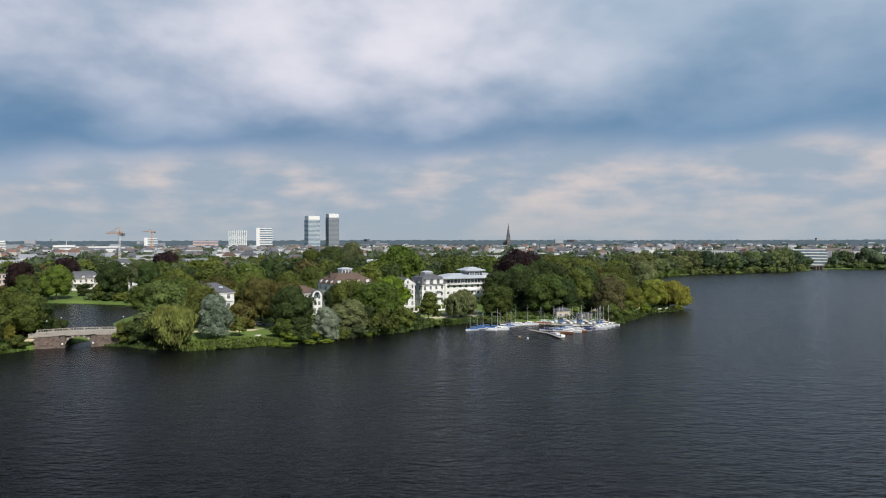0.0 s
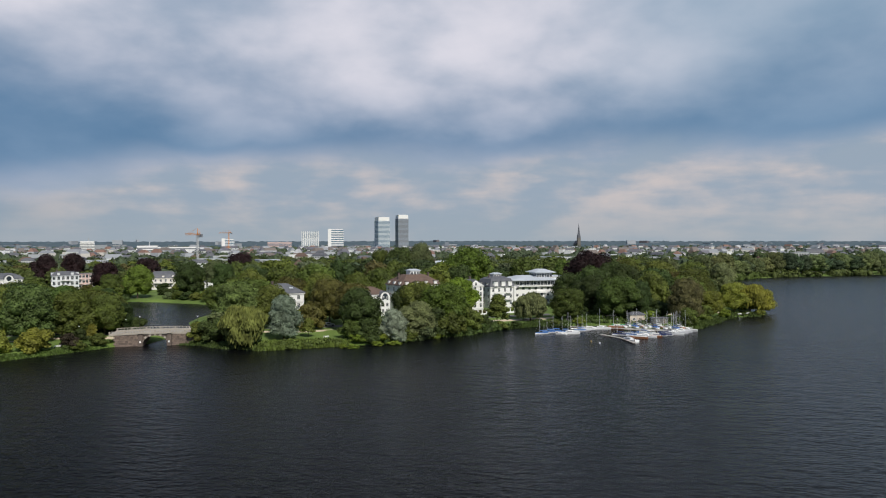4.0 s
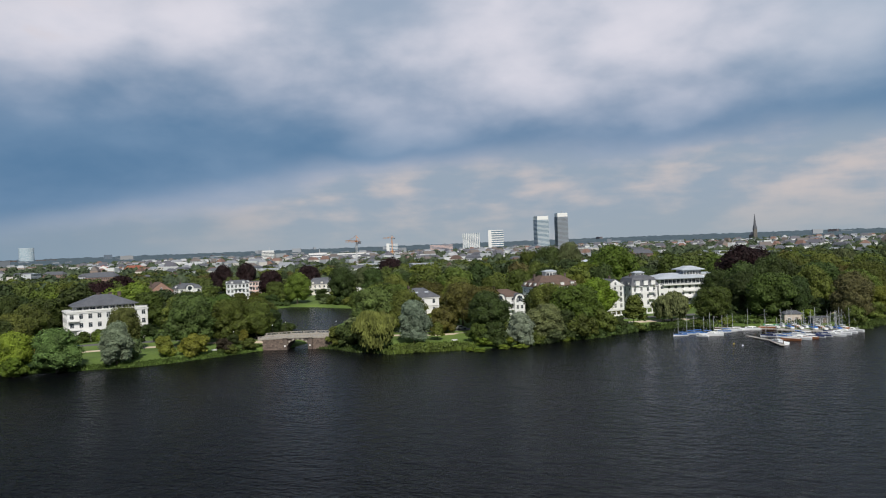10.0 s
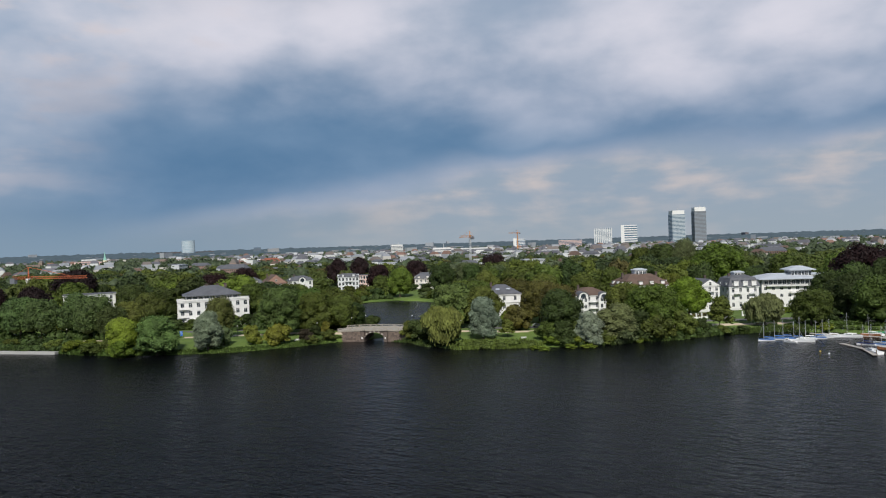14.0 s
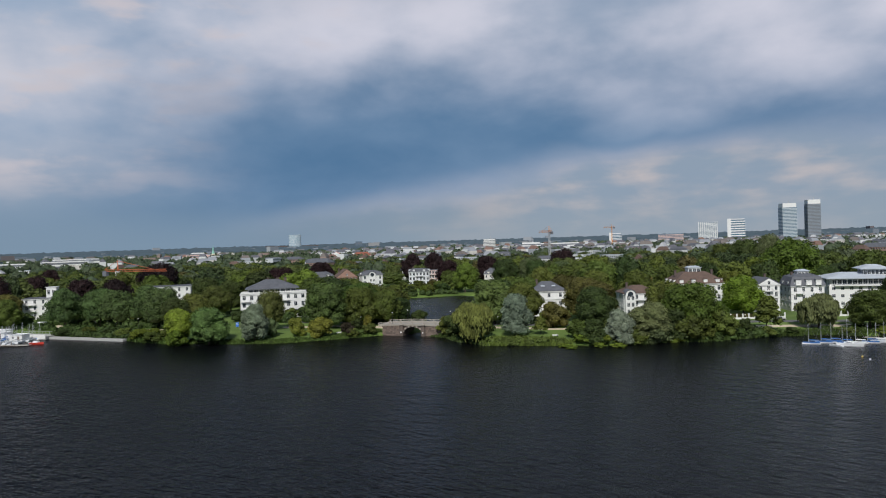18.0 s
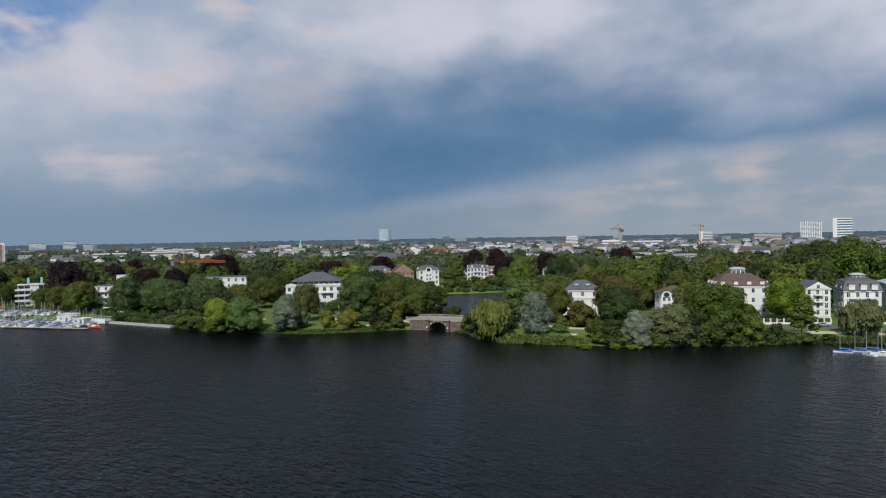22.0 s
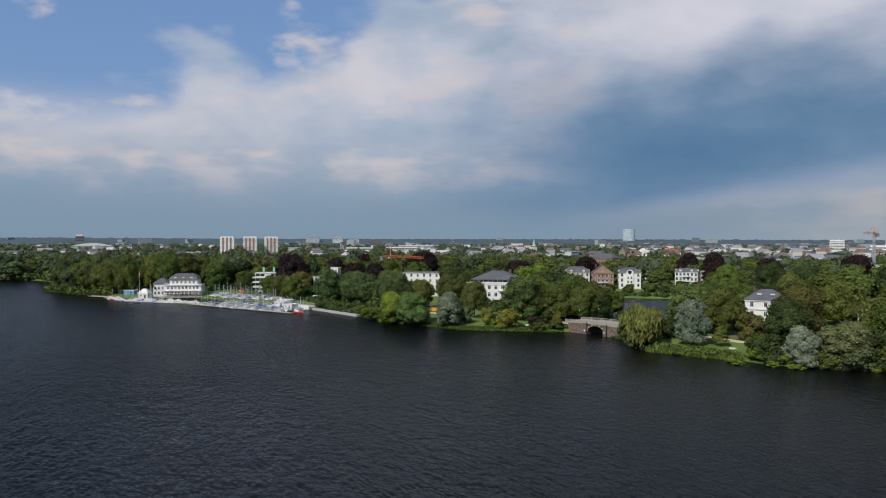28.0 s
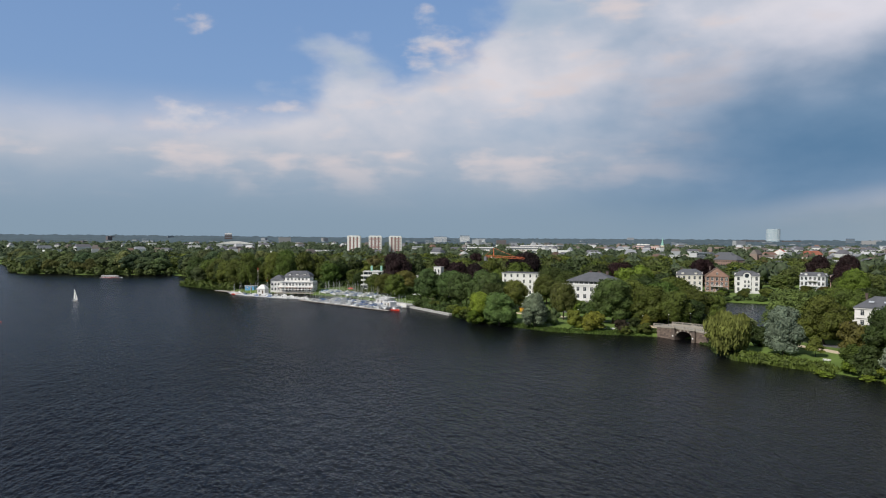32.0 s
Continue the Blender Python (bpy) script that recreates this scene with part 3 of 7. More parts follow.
GREEN, DEEP, LIGHT, YELLOW = (0.106, 0.13, 0.029), (0.054, 0.077, 0.023), (0.16, 0.21, 0.028), (0.20, 0.205, 0.036)
LINDEN = (0.082, 0.115, 0.04)
SILVER, GREYGREEN, COPPERY, RUSTY, CHEST = (0.27, 0.31, 0.24), (0.13, 0.155, 0.07), (0.026, 0.0125, 0.0145), (0.12, 0.105, 0.03), (0.115, 0.165, 0.05)

# trees of the lakeside park, from the quay along the bank
NEAR = [
    ("linden", -281, 174, 18.0, 15.5, LINDEN), ("linden", -268, 184, 17.5, 15, LINDEN), ("linden", -258, 187, 17.5, 15, LINDEN), ("linden", -246, 196, 18.5, 16, LINDEN), ("linden", -234, 196, 18.0, 15, LINDEN), ("linden", -219, 193, 14, 12, DEEP), ("shrub", -262, 166, 3.4, 7, DEEP), ("shrub", -252, 171, 3.6, 7, GREEN), ("shrub", -241, 175, 3.6, 8, DEEP), ("shrub", -230, 176, 4, 8, GREEN), ("shrub", -220, 177, 4, 8, LIGHT), ("shrub", -209, 176, 4.5, 8, GREEN),
    ("broad", -193, 179.5, 13.8, 12, (0.17, 0.225, 0.03)), ("shrub", -189, 174.5, 6.5, 7.5, (0.165, 0.22, 0.03)), ("chestnut", -181, 184, 14, 14.5, (0.125, 0.175, 0.055)), ("broad", -228, 208, 15, 13, (0.11, 0.12, 0.03)),
    ("poplar", -167, 195, 15.0, 10, (0.28, 0.31, 0.22)), ("shrub", -225, 229, 5, 7.5, DEEP), ("shrub", -221, 233.5, 4.5, 7, GREEN), ("shrub", -217, 238.5, 5, 7.5, GREEN), ("shrub", -213, 243, 4.5, 7, DEEP), ("shrub", -209.5, 248, 5.2, 7.5, GREEN), ("shrub", -206, 253, 5.5, 8, DEEP), ("shrub", -212, 236, 4, 7, LIGHT), ("shrub", -168, 203, 7.4, 7, GREYGREEN), ("shrub", -160, 210, 7.4, 7, YELLOW), ("shrub", -151, 215, 7.8, 10, YELLOW),
    ("linden", -181, 214, 16.5, 10.5, (0.085, 0.1, 0.03)), ("shrub", -285, 386, 5, 8, GREEN), ("shrub", -279, 380, 4.5, 7, DEEP), ("shrub", -272, 375, 4, 7, GREEN), ("shrub", -290, 373, 5, 8, DEEP), ("shrub", -283, 367, 4, 7, LIGHT), ("shrub", -276, 361, 4, 7, GREEN), ("broad", -164, 229.5, 18.5, 18, CHEST), ("broad", -156, 242, 16, 16, GREEN), ("broad", -149, 250, 14.5, 14, GREEN), ("broad", -148, 258, 11, 11, DEEP),
    ("broad", -183, 248, 17.5, 16, GREEN), ("broad", -172, 257, 17, 16, (0.06, 0.1, 0.022)), ("broad", -158, 265, 15, 15, GREEN), ("shrub", -150, 274, 6, 8, DEEP), ("broad", -190, 262, 18, 16, DEEP), ("broad", -196, 276, 17, 16, GREEN), ("broad", -180, 274, 16, 15, GREEN), ("broad", -172, 284, 12, 12, GREEN), ("shrub", -270, 390, 6, 9, GREEN), ("shrub", -258, 410, 6, 10, GREEN), ("shrub", -247, 415, 6, 9, DEEP), ("shrub", -268, 404, 5.5, 9, GREEN), ("shrub", -240, 422, 5.5, 9, GREEN), ("shrub", -275, 396, 6, 9, DEEP), ("shrub", -250, 432, 6, 10, RUSTY), ("shrub", -262, 397, 5, 8, DEEP), ("shrub", -254, 403, 5, 7, LIGHT), ("shrub", -292, 425, 6, 10, DEEP), ("shrub", -283, 431, 6, 10, GREEN), ("shrub", -275, 437, 6, 9, RUSTY), ("shrub", -264, 432, 6, 9, GREEN), ("shrub", -282, 412, 6, 9, GREEN), ("shrub", -255, 425, 5, 8, GREEN),
    ("shrub", -146, 224, 5.0, 7, (0.075, 0.052, 0.035)), ("conifer", -144, 234, 7, 4, YELLOW), ("conifer", -154, 236, 6, 3.5, GREEN),
    ("willow", -90, 233, 14.2, 13.8, (0.19, 0.195, 0.055)), ("shrub", -103, 241, 8.5, 11, DEEP), ("shrub", -110, 243, 6.5, 8, GREEN), ("shrub", -97, 250, 7, 8, DEEP), ("poplar", -80, 246, 16.4, 10.0, SILVER), ("conifer", -108, 254, 9, 9, GREYGREEN),
    ("broad", -107, 272, 18.5, 19, CHEST), ("broad", -94, 274, 16.5, 15, GREEN), ("broad", -120, 304, 17, 16, GREEN), ("broad", -110, 301, 18, 15, GREEN), ("broad", -112, 288, 17, 14, DEEP), ("conifer", -73, 252, 7.2, 5.2, GREEN), ("shrub", -77, 271, 9.5, 11, RUSTY), ("shrub", -84, 280, 8, 10, LIGHT),
    ("broad", -56.5, 264, 16.3, 15.5, DEEP), ("broad", -62, 276, 17, 16, RUSTY), ("broad", -76, 293, 17.5, 16, RUSTY), ("broad", -80, 300, 17, 12, DEEP), ("poplar", -42, 252, 12.4, 9, SILVER), ("poplar", -35, 262, 13.3, 13, GREYGREEN), ("shrub", -50, 250, 8, 10, DEEP), ("shrub", -57, 251, 7, 9, GREEN), ("shrub", -43, 254, 8.5, 11, GREEN), ("shrub", -32, 262, 9, 11, GREYGREEN), ("shrub", -24, 271, 10, 12, GREEN), ("shrub", -16, 281, 9, 10, GREEN), ("shrub", -30, 268, 10, 12, DEEP),
    ("broad", -27, 277, 18.0, 20, (0.125, 0.165, 0.03)), ("broad", -37, 281, 17.5, 16, GREEN), ("broad", -21, 286, 11, 10, (0.10, 0.15, 0.024)), ("broad", -24, 335, 16.5, 17.5, (0.17, 0.24, 0.028)), ("conifer", -6, 298, 13.2, 9, GREEN), ("shrub", -11, 289, 6, 5.5, DEEP), ("broad", -44, 300, 15, 13, DEEP),
    ("willow", 8, 313, 11.1, 14, GREYGREEN), ("broad", 24, 316, 13.8, 14.5, GREEN), ("broad", 47, 322, 18.5, 19, (0.075, 0.11, 0.026)), ("broad", 36, 338, 18, 15, DEEP), ("broad", 64, 340, 19.3, 15, GREEN), ("broad", 54, 348, 22, 16, DEEP), ("broad", 56, 326, 16, 13, DEEP),
    ("chestnut", 75, 318, 18.1, 14.5, (0.14, 0.14, 0.06)), ("shrub", 73, 305, 6.9, 9, GREEN), ("broad", 90, 336, 11.5, 12, YELLOW), ("broad", 108, 360, 14, 15, YELLOW), ("willow", 116, 362, 13, 17, YELLOW), ("broad", 124, 372, 12, 14, YELLOW), ("shrub", 30, 324, 6, 9, DEEP), ("shrub", 40, 327, 6, 9, DEEP), ("shrub", 50, 322, 5, 9, DEEP), ("shrub", 60, 319, 5.5, 9, DEEP), ("shrub", 66, 328, 7, 10, DEEP), ("shrub", 84, 326, 6, 9, GREEN), ("broad", 40, 362, 21, 17, DEEP), ("broad", 28, 372, 17, 14, DEEP),
    ("broad", 86, 362, 17, 17, GREEN), ("broad", 93, 374, 20, 17, GREEN), ("broad", 74, 372, 20, 17, DEEP), ("broad", 100, 395, 20, 18, DEEP), ("broad", 43, 400, 28, 24, COPPERY), ("broad", 52, 382, 23, 14, DEEP), ("broad", 62, 400, 23, 17, GREEN), ("broad", 80, 400, 22, 18, GREEN), ("broad", 118, 420, 22, 18, GREYGREEN), ("broad", 104, 424, 22, 18, GREEN),
    ("broad", -27, 436, 30, 29, (0.125, 0.165, 0.026)), ("broad", -8, 424, 16, 14, DEEP), ("broad", -34, 404, 17, 14, LIGHT), ("broad", -48, 400, 18, 15, GREEN), ("broad", -58, 390, 20, 17, DEEP), ("broad", -78, 350, 18, 16, GREEN), ("broad", -92, 336, 18, 16, GREEN), ("broad", -105, 330, 17, 16, RUSTY), ("broad", -70, 372, 19, 17, GREEN), ("broad", -122, 322, 17, 16, DEEP),
    ("broad", -338, 253, 26.5, 22, COPPERY), ("broad", -260, 283, 22, 18, COPPERY), ("broad", -361, 170, 26, 19, COPPERY), ("broad", -329, 203, 20.5, 16, COPPERY), ("broad", -298, 208, 20.5, 14, COPPERY), ("broad", -559, 284, 21, 14, COPPERY), ("broad", -366, 409, 21, 19, COPPERY), ("broad", -412, 214, 20, 17, COPPERY),
    ("broad", -333, 152, 13, 13, (0.1, 0.115, 0.026)), ("broad", -322, 156, 14, 14, (0.085, 0.1, 0.024)), ("broad", -310, 160, 14, 14, (0.1, 0.12, 0.026)), ("broad", -344, 172, 14, 15, RUSTY), ("shrub", -322, 172, 6, 9, DEEP), ("broad", -425, 150, 15, 15, DEEP), ("broad", -409, 158, 15, 15, GREEN), ("broad", -395, 163, 14, 14, DEEP), ("broad", -440, 140, 16, 16, GREEN), ("broad", -400, 146, 13, 13, GREEN), ("broad", -388, 148, 11, 10, DEEP), ("broad", -455, 128, 17, 16, GREEN), ("shrub", -312, 192, 7, 10, DEEP), ("shrub", -276, 208, 7, 10, GREEN), ("broad", -260, 214, 12, 12, DEEP), ("broad", -250, 234, 15.5, 15, (0.105, 0.115, 0.03)), ("broad", -264, 252, 16.5, 17, (0.1, 0.115, 0.03)), ("broad", -284, 250, 18, 17, DEEP), ("broad", -246, 262, 14.5, 16, (0.11, 0.14, 0.026)), ("broad", -226, 276, 18, 17, GREEN), ("broad", -212, 290, 17, 16, GREEN),
    ("broad", -228, 415, 20, 17, (0.13, 0.18, 0.03)), ("broad", -196, 417, 22, 16, DEEP), ("broad", -182, 429, 22, 17, GREYGREEN), ("broad", -177, 424, 20, 17, DEEP), ("broad", -163, 432, 19, 17, GREYGREEN), ("broad", -152, 398, 15, 14, GREEN), ("broad", -150, 418, 17, 15, DEEP), ("broad", -140, 330, 14, 13, GREEN), ("broad", -138, 346, 15, 14, DEEP), ("broad", -145, 370, 16, 15, GREEN),
    ("broad", -258, 438, 13, 13, GREEN), ("broad", -252, 428, 10, 11, (0.1, 0.13, 0.03)), ("shrub", -240, 470, 5, 9, DEEP), ("shrub", -231, 474, 5, 8, GREEN), ("shrub", -250, 466, 5, 9, DEEP), ("shrub", -222, 436, 4, 8, DEEP), ("shrub", -214, 428, 5, 9, DEEP), ("shrub", -219, 470, 6, 9, GREEN), ("broad", -95, 600, 29, 23, DEEP), ("broad", -78, 606, 31, 20, GREYGREEN), ("broad", -113, 606, 25, 20, GREEN),
    ("shrub", -200, 411, 5, 8, GREEN), ("shrub", -193, 407, 5, 8, DEEP), ("shrub", -186, 404, 4.5, 7, GREEN), ("shrub", -207, 413, 4, 7, GREYGREEN), ("broad", -332, 509, 24, 18, COPPERY), ("broad", -269, 449, 20, 18, COPPERY), ("broad", -266, 497, 22, 17, COPPERY), ("broad", -192, 488, 25, 22, COPPERY), ("broad", -345, 495, 23.5, 17.5, COPPERY),
]
COPPER_LABEL = "copper beech with dark purple-red leaves"
for row in NEAR:
    tree(*row, label=COPPER_LABEL if row[5] is COPPERY else "")


# ---------------------------------------------------------------- houses
def roof_mesh(w, d, h, over, style, ridge=0.4, steep=0.55):
    """A roof over a plan of w x d whose front edge lies at y = 0: hipped, mansard, gabled or flat."""
    bm = bmesh.new()
    x, y0, y1 = w / 2 + over, -over, d + over

    def ring(inx, iny, z):
        return [bm.verts.new(p) for p in ((-x + inx, y0 + iny, z), (x - inx, y0 + iny, z), (x - inx, y1 - iny, z), (-x + inx, y1 - iny, z))]

    def skin(a, b):
        for i in range(4):
            bm.faces.new((a[i], a[(i + 1) % 4], b[(i + 1) % 4], b[i]))

    r0, r1 = ring(0, 0, 0), ring(0, 0, 0.25)
    bm.faces.new(r0[::-1])
    skin(r0, r1)
    if style == "flat":
        r2 = ring(0.3, 0.3, 0.25)
        skin(r1, r2)
        r3 = ring(0.3, 0.3, 0.1)
        skin(r2, r3)
        bm.faces.new(r3)
    elif style == "gable":
        a, b = bm.verts.new((0, y0, h)), bm.verts.new((0, y1, h))
        bm.faces.new((r1[0], r1[1], a))
        bm.faces.new((r1[1], r1[2], b, a))
        bm.faces.new((r1[2], r1[3], b))
        bm.faces.new((r1[3], r1[0], a, b))
    elif style == "mansard":
        r2 = ring(1.5, 1.5, h * steep)
        skin(r1, r2)
        r3 = ring(min(w, d) * 0.38, min(w, d) * 0.38, h)
        skin(r2, r3)
        bm.faces.new(r3)
    else:
        k = min(w, d) / 2 * (1 - 0.02)
        r2 = ring(k, k, h) if ridge == 0 else ring(k * 0.92, k * 0.92, h)
        skin(r1, r2)
        bm.faces.new(r2)
    return bm


def window_mesh(w, h):
    key = ("win", round(w, 2), round(h, 2))
    if key not in BOXES:
        bm = bmesh.new()
        t = 0.09
        xs = (-w / 2, -w / 2 + t, -0.03, 0.03, w / 2 - t, w / 2)
        zs = (-h / 2, -h / 2 + t, h * 0.2 - 0.03, h * 0.2 + 0.03, h / 2 - t, h / 2)
        grid = [[bm.verts.new((px, -0.06, pz)) for px in xs] for pz in zs]
        for j in range(5):
            for i in range(5):
                if i % 2 == 0 or j % 2 == 0:
                    bm.faces.new((grid[j][i], grid[j][i + 1], grid[j + 1][i + 1], grid[j + 1][i]))
        ext = bmesh.ops.extrude_face_region(bm, geom=bm.faces[:])
        bmesh.ops.translate(bm, verts=[g for g in ext["geom"] if isinstance(g, bmesh.types.BMVert)], vec=(0, 0.12, 0))
        bmesh.ops.recalc_face_normals(bm, faces=bm.faces[:])
        BOXES[key] = finish("window", bm, WHITE)
        bm = bmesh.new()
        add_box(bm, 0, 0, 0, w - 0.1, 0.03, h - 0.1)
        BOXES[key + ("pane",)] = finish("pane", bm, GLASS)
    return BOXES[key], BOXES[key + ("pane",)]


def window(parent, x, y, z, rot, w=1.15, h=1.8):
    frame_mesh, pane_mesh = window_mesh(w, h)
    ob = part("window", frame_mesh, None, parent)
    ob.matrix_basis = pose(x, y, z, 0, 0, rot)
    part("pane", pane_mesh, None, ob)
    return ob


def facade(parent, w, d, storeys, sh, z0, nf, ns, ww=1.15, wh=1.8, skip=()):
    """Rows of windows on the front and the two sides."""
    for s in range(storeys):
        z = z0 + sh * (s + 0.52)
        for i in range(nf):
            if (s, i) in skip:
                continue
            window(parent, -w / 2 + w * (i + 0.5) / nf, -0.03, z, 0, ww, wh)
        for i in range(ns):
            yy = d * (i + 0.5) / ns
            window(parent, -w / 2 - 0.03, yy, z, -90, ww, wh)
            window(parent, w / 2 + 0.03, yy, z, 90, ww, wh)


def dormer(parent, x, y, z, w, h, depth, rot, wall, roof):
    ob = box_part("dormer", (0, 0, 0), (w, depth, h), wall, parent)
    ob.matrix_basis = pose(x, y, z, 0, 0, rot)
    bm = bmesh.new()
    add_box(bm, 0, 0, 0, w + 0.4, depth + 0.4, 0.18)
    r = part("dormer_roof", bm, roof, ob)
    r.location = (0, 0, h / 2 + 0.09)
    fm, pm = window_mesh(max(0.9, w - 0.5), h - 0.4)
    wn = part("dormer_window", fm, None, ob)
    wn.location = (0, -depth / 2 - 0.03, 0)
    return ob


SHARED = {}


def villa(x, y, ang, w, d, storeys, sh, wall, roof, style, rh, label, nf=4, ns=3, base=None, over=0.5, dormers=0, balconies=(), chimneys=((0.2, 0.5),), plinth=0.9,
          band=True, name="villa", ww=1.3, wh=2.05, ridge=0.4, skip=(), steep=0.55):
    """A house whose front runs through (x, y), turned by ang; its front looks towards local -y."""
    zb = ground_z(x, y) if base is None else base
    root = thing(name, pose(x, y, zb, 0, 0, ang), label, "house")
    H = plinth + storeys * sh
    bm = bmesh.new()
    add_box(bm, 0, d / 2, H / 2 - 0.5, w, d, H + 1)
    bmesh.ops.bevel(bm, geom=[e for e in bm.edges if abs(e.verts[0].co.z - e.verts[1].co.z) > 1], offset=0.06, segments=1, affect="EDGES")
    part("wall", bm, wall, root)
    bm = bmesh.new()
    add_box(bm, 0, d / 2, plinth / 2, w + 0.16, d + 0.16, plinth)
    part("plinth", bm, CONCRETE, root)
    if band:
        for s in range(1, storeys + 1):
            bm = bmesh.new()
            e = 0.14 if s < storeys else 0.36
            add_box(bm, 0, d / 2, plinth + s * sh - (0.1 if s < storeys else 0.22), w + 2 * e, d + 2 * e, 0.18 if s < storeys else 0.36)
            part("cornice", bm, wall, root)
    facade(root, w, d, storeys, sh, plinth, nf, ns, ww, wh, skip)
    r = part("roof", roof_mesh(w, d, rh, over, style, ridge, steep), roof, root)
    r.location = (0, 0, H)
    if style == "gable":
        bm = bmesh.new()
        pts = [(-w / 2, 0.0, H), (w / 2, 0.0, H), (0, 0.0, H + rh - 0.4)]
        a = [bm.verts.new(p) for p in pts]
        b = [bm.verts.new((p[0], 0.35, p[2])) for p in pts]
        for v in a:
            v.co.y = -over - 0.05
        for v in b:
            v.co.y = -over + 0.25
        bm.faces.new(a)
        bm.faces.new(b[::-1])
        for i in range(3):
            bm.faces.new((a[i], b[i], b[(i + 1) % 3], a[(i + 1) % 3]))
        bmesh.ops.recalc_face_normals(bm, faces=bm.faces[:])
        part("gable", bm, wall, root)
        window(root, 0, -over - 0.1, H + rh * 0.32, 0, 1.2, 1.5)
    zr = H + rh * (0.28 if style != "flat" else 0)
    for i in range(dormers):
        dx = -w / 2 + w * (i + 0.5) / dormers
        dormer(root, dx, 0.9, H + 1.1, 1.7, 1.7, 2.2, 0, wall, roof)
    if dormers:
        for i in range(max(1, dormers - 1)):
            yy = d * (i + 0.5) / max(1, dormers - 1)
            dormer(root, -w / 2 + 0.9, yy, H + 1.1, 1.7, 1.7, 2.2, -90, wall, roof)
            dormer(root, w / 2 - 0.9, yy, H + 1.1, 1.7, 1.7, 2.2, 90, wall, roof)
    for cx, cy in chimneys:
        bm = bmesh.new()
        add_box(bm, 0, 0, 0, 0.9, 0.7, 2.6)
        add_box(bm, 0, 0, 1.35, 1.1, 0.9, 0.18)
        c = part("chimney", bm, DARK_BRICK, root)
        c.location = (-w / 2 + cx * w, cy * d, H + rh * 0.75 + 0.6)
    for bx, bs, bw in balconies:
        bz = plinth + bs * sh
        box_part("balcony", (bx, -0.8, bz + 0.1), (bw, 1.6, 0.2), CONCRETE, root)
        bm = bmesh.new()
        add_box(bm, 0, -0.75, 1.03, bw, 0.09, 0.08)
        for sx in (-1, 1):
            add_box(bm, sx * bw / 2, 0, 1.03, 0.09, 1.5, 0.08)
        rail = part("railing", bm, WHITE, root)
        rail.location = (bx, -0.8, bz + 0.2)
        for i in range(int(bw / 0.4) + 1):
            if "baluster" not in SHARED:
                bm = bmesh.new()
                add_box(bm, 0, 0, 0.5, 0.06, 0.06, 1.0)
                SHARED["baluster"] = finish("baluster", bm, WHITE)
            part("baluster", SHARED["baluster"], None, rail).location = (-bw / 2 + i * bw / int(bw / 0.4), -0.75, 0)
    return root


v = villa(-96, 299, 38, 15, 13, 3, 3.6, WHITE, SLATE, "hip", 4.0, "white two-storey villa with a dark slate hipped roof", nf=3, ns=3, wh=2.0)
for px in (-2.4, 2.4):
    sk = box_part("skylight", (0, 0, 0), (1.7, 0.9, 0.12), ZINC, v, "pale roof window")
    sk.matrix_basis = pose(px, 2.0, 13.95, 32.6, 0, 0)
box_part("cornice_band", (0, -0.25, 8.15), (13.9, 0.3, 0.45), WHITE, v)
box_part("side_wing", (-8.0, 5.0, 3.4), (3.4, 8.0, 6.8), WHITE, v, "lower white side wing")
window(v, -8.0, 0.97, 4.6, 0, 1.4, 2.0)
def arched_bay(root, x, w, top, depth=2.2):
    """A projecting bay that ends in a half-round gable with a fan of windows."""
    bm = bmesh.new()
    prof = [(-w / 2, -0.5), (w / 2, -0.5)] + [(w / 2 * math.cos(math.pi * i / 12), top - w / 2 + w / 2 * math.sin(math.pi * i / 12)) for i in range(13)]
    a = [bm.verts.new((px, -depth, pz)) for px, pz in prof]
    b = [bm.verts.new((px, 3.5, pz)) for px, pz in prof]
    bm.faces.new(a)
    bm.faces.new(b[::-1])
    for i in range(len(prof)):
        bm.faces.new((a[i], b[i], b[(i + 1) % len(prof)], a[(i + 1) % len(prof)]))
    bmesh.ops.recalc_face_normals(bm, faces=bm.faces[:])
    bay = part("bay", bm, WHITE, root, "white bay under a half-round gable")
    bay.location = (x, 0, 0)
    bm = bmesh.new()
    ring = [(math.cos(math.pi * i / 12), math.sin(math.pi * i / 12)) for i in range(13)]
    rows = [[bm.verts.new((cx * r, yy, cz * r)) for cx, cz in ring] for yy, r in ((-depth - 0.25, w / 2), (-depth - 0.25, w / 2 + 0.3), (3.4, w / 2 + 0.3))]
    for r0, r1 in zip(rows, rows[1:]):
        for i in range(12):
            bm.faces.new((r0[i], r0[i + 1], r1[i + 1], r1[i]))
    cap = part("arched_roof", bm, SLATE, root)
    cap.location = (x, 0, top - w / 2)
    for k in range(3):
        for sx in (-1, 1):
            window(root, x + sx * w * 0.22, -depth - 0.03, 2.2 + 2.9 * k, 0, 1.2, 1.8)
    bm = bmesh.new()
    bmesh.ops.create_circle(bm, cap_ends=True, segments=20, radius=w * 0.27, matrix=Matrix.Rotation(radians(90), 4, "X"))
    g = part("arched_window", bm, GLASS, root)
    g.location = (x, -depth - 0.02, top - w * 0.42)


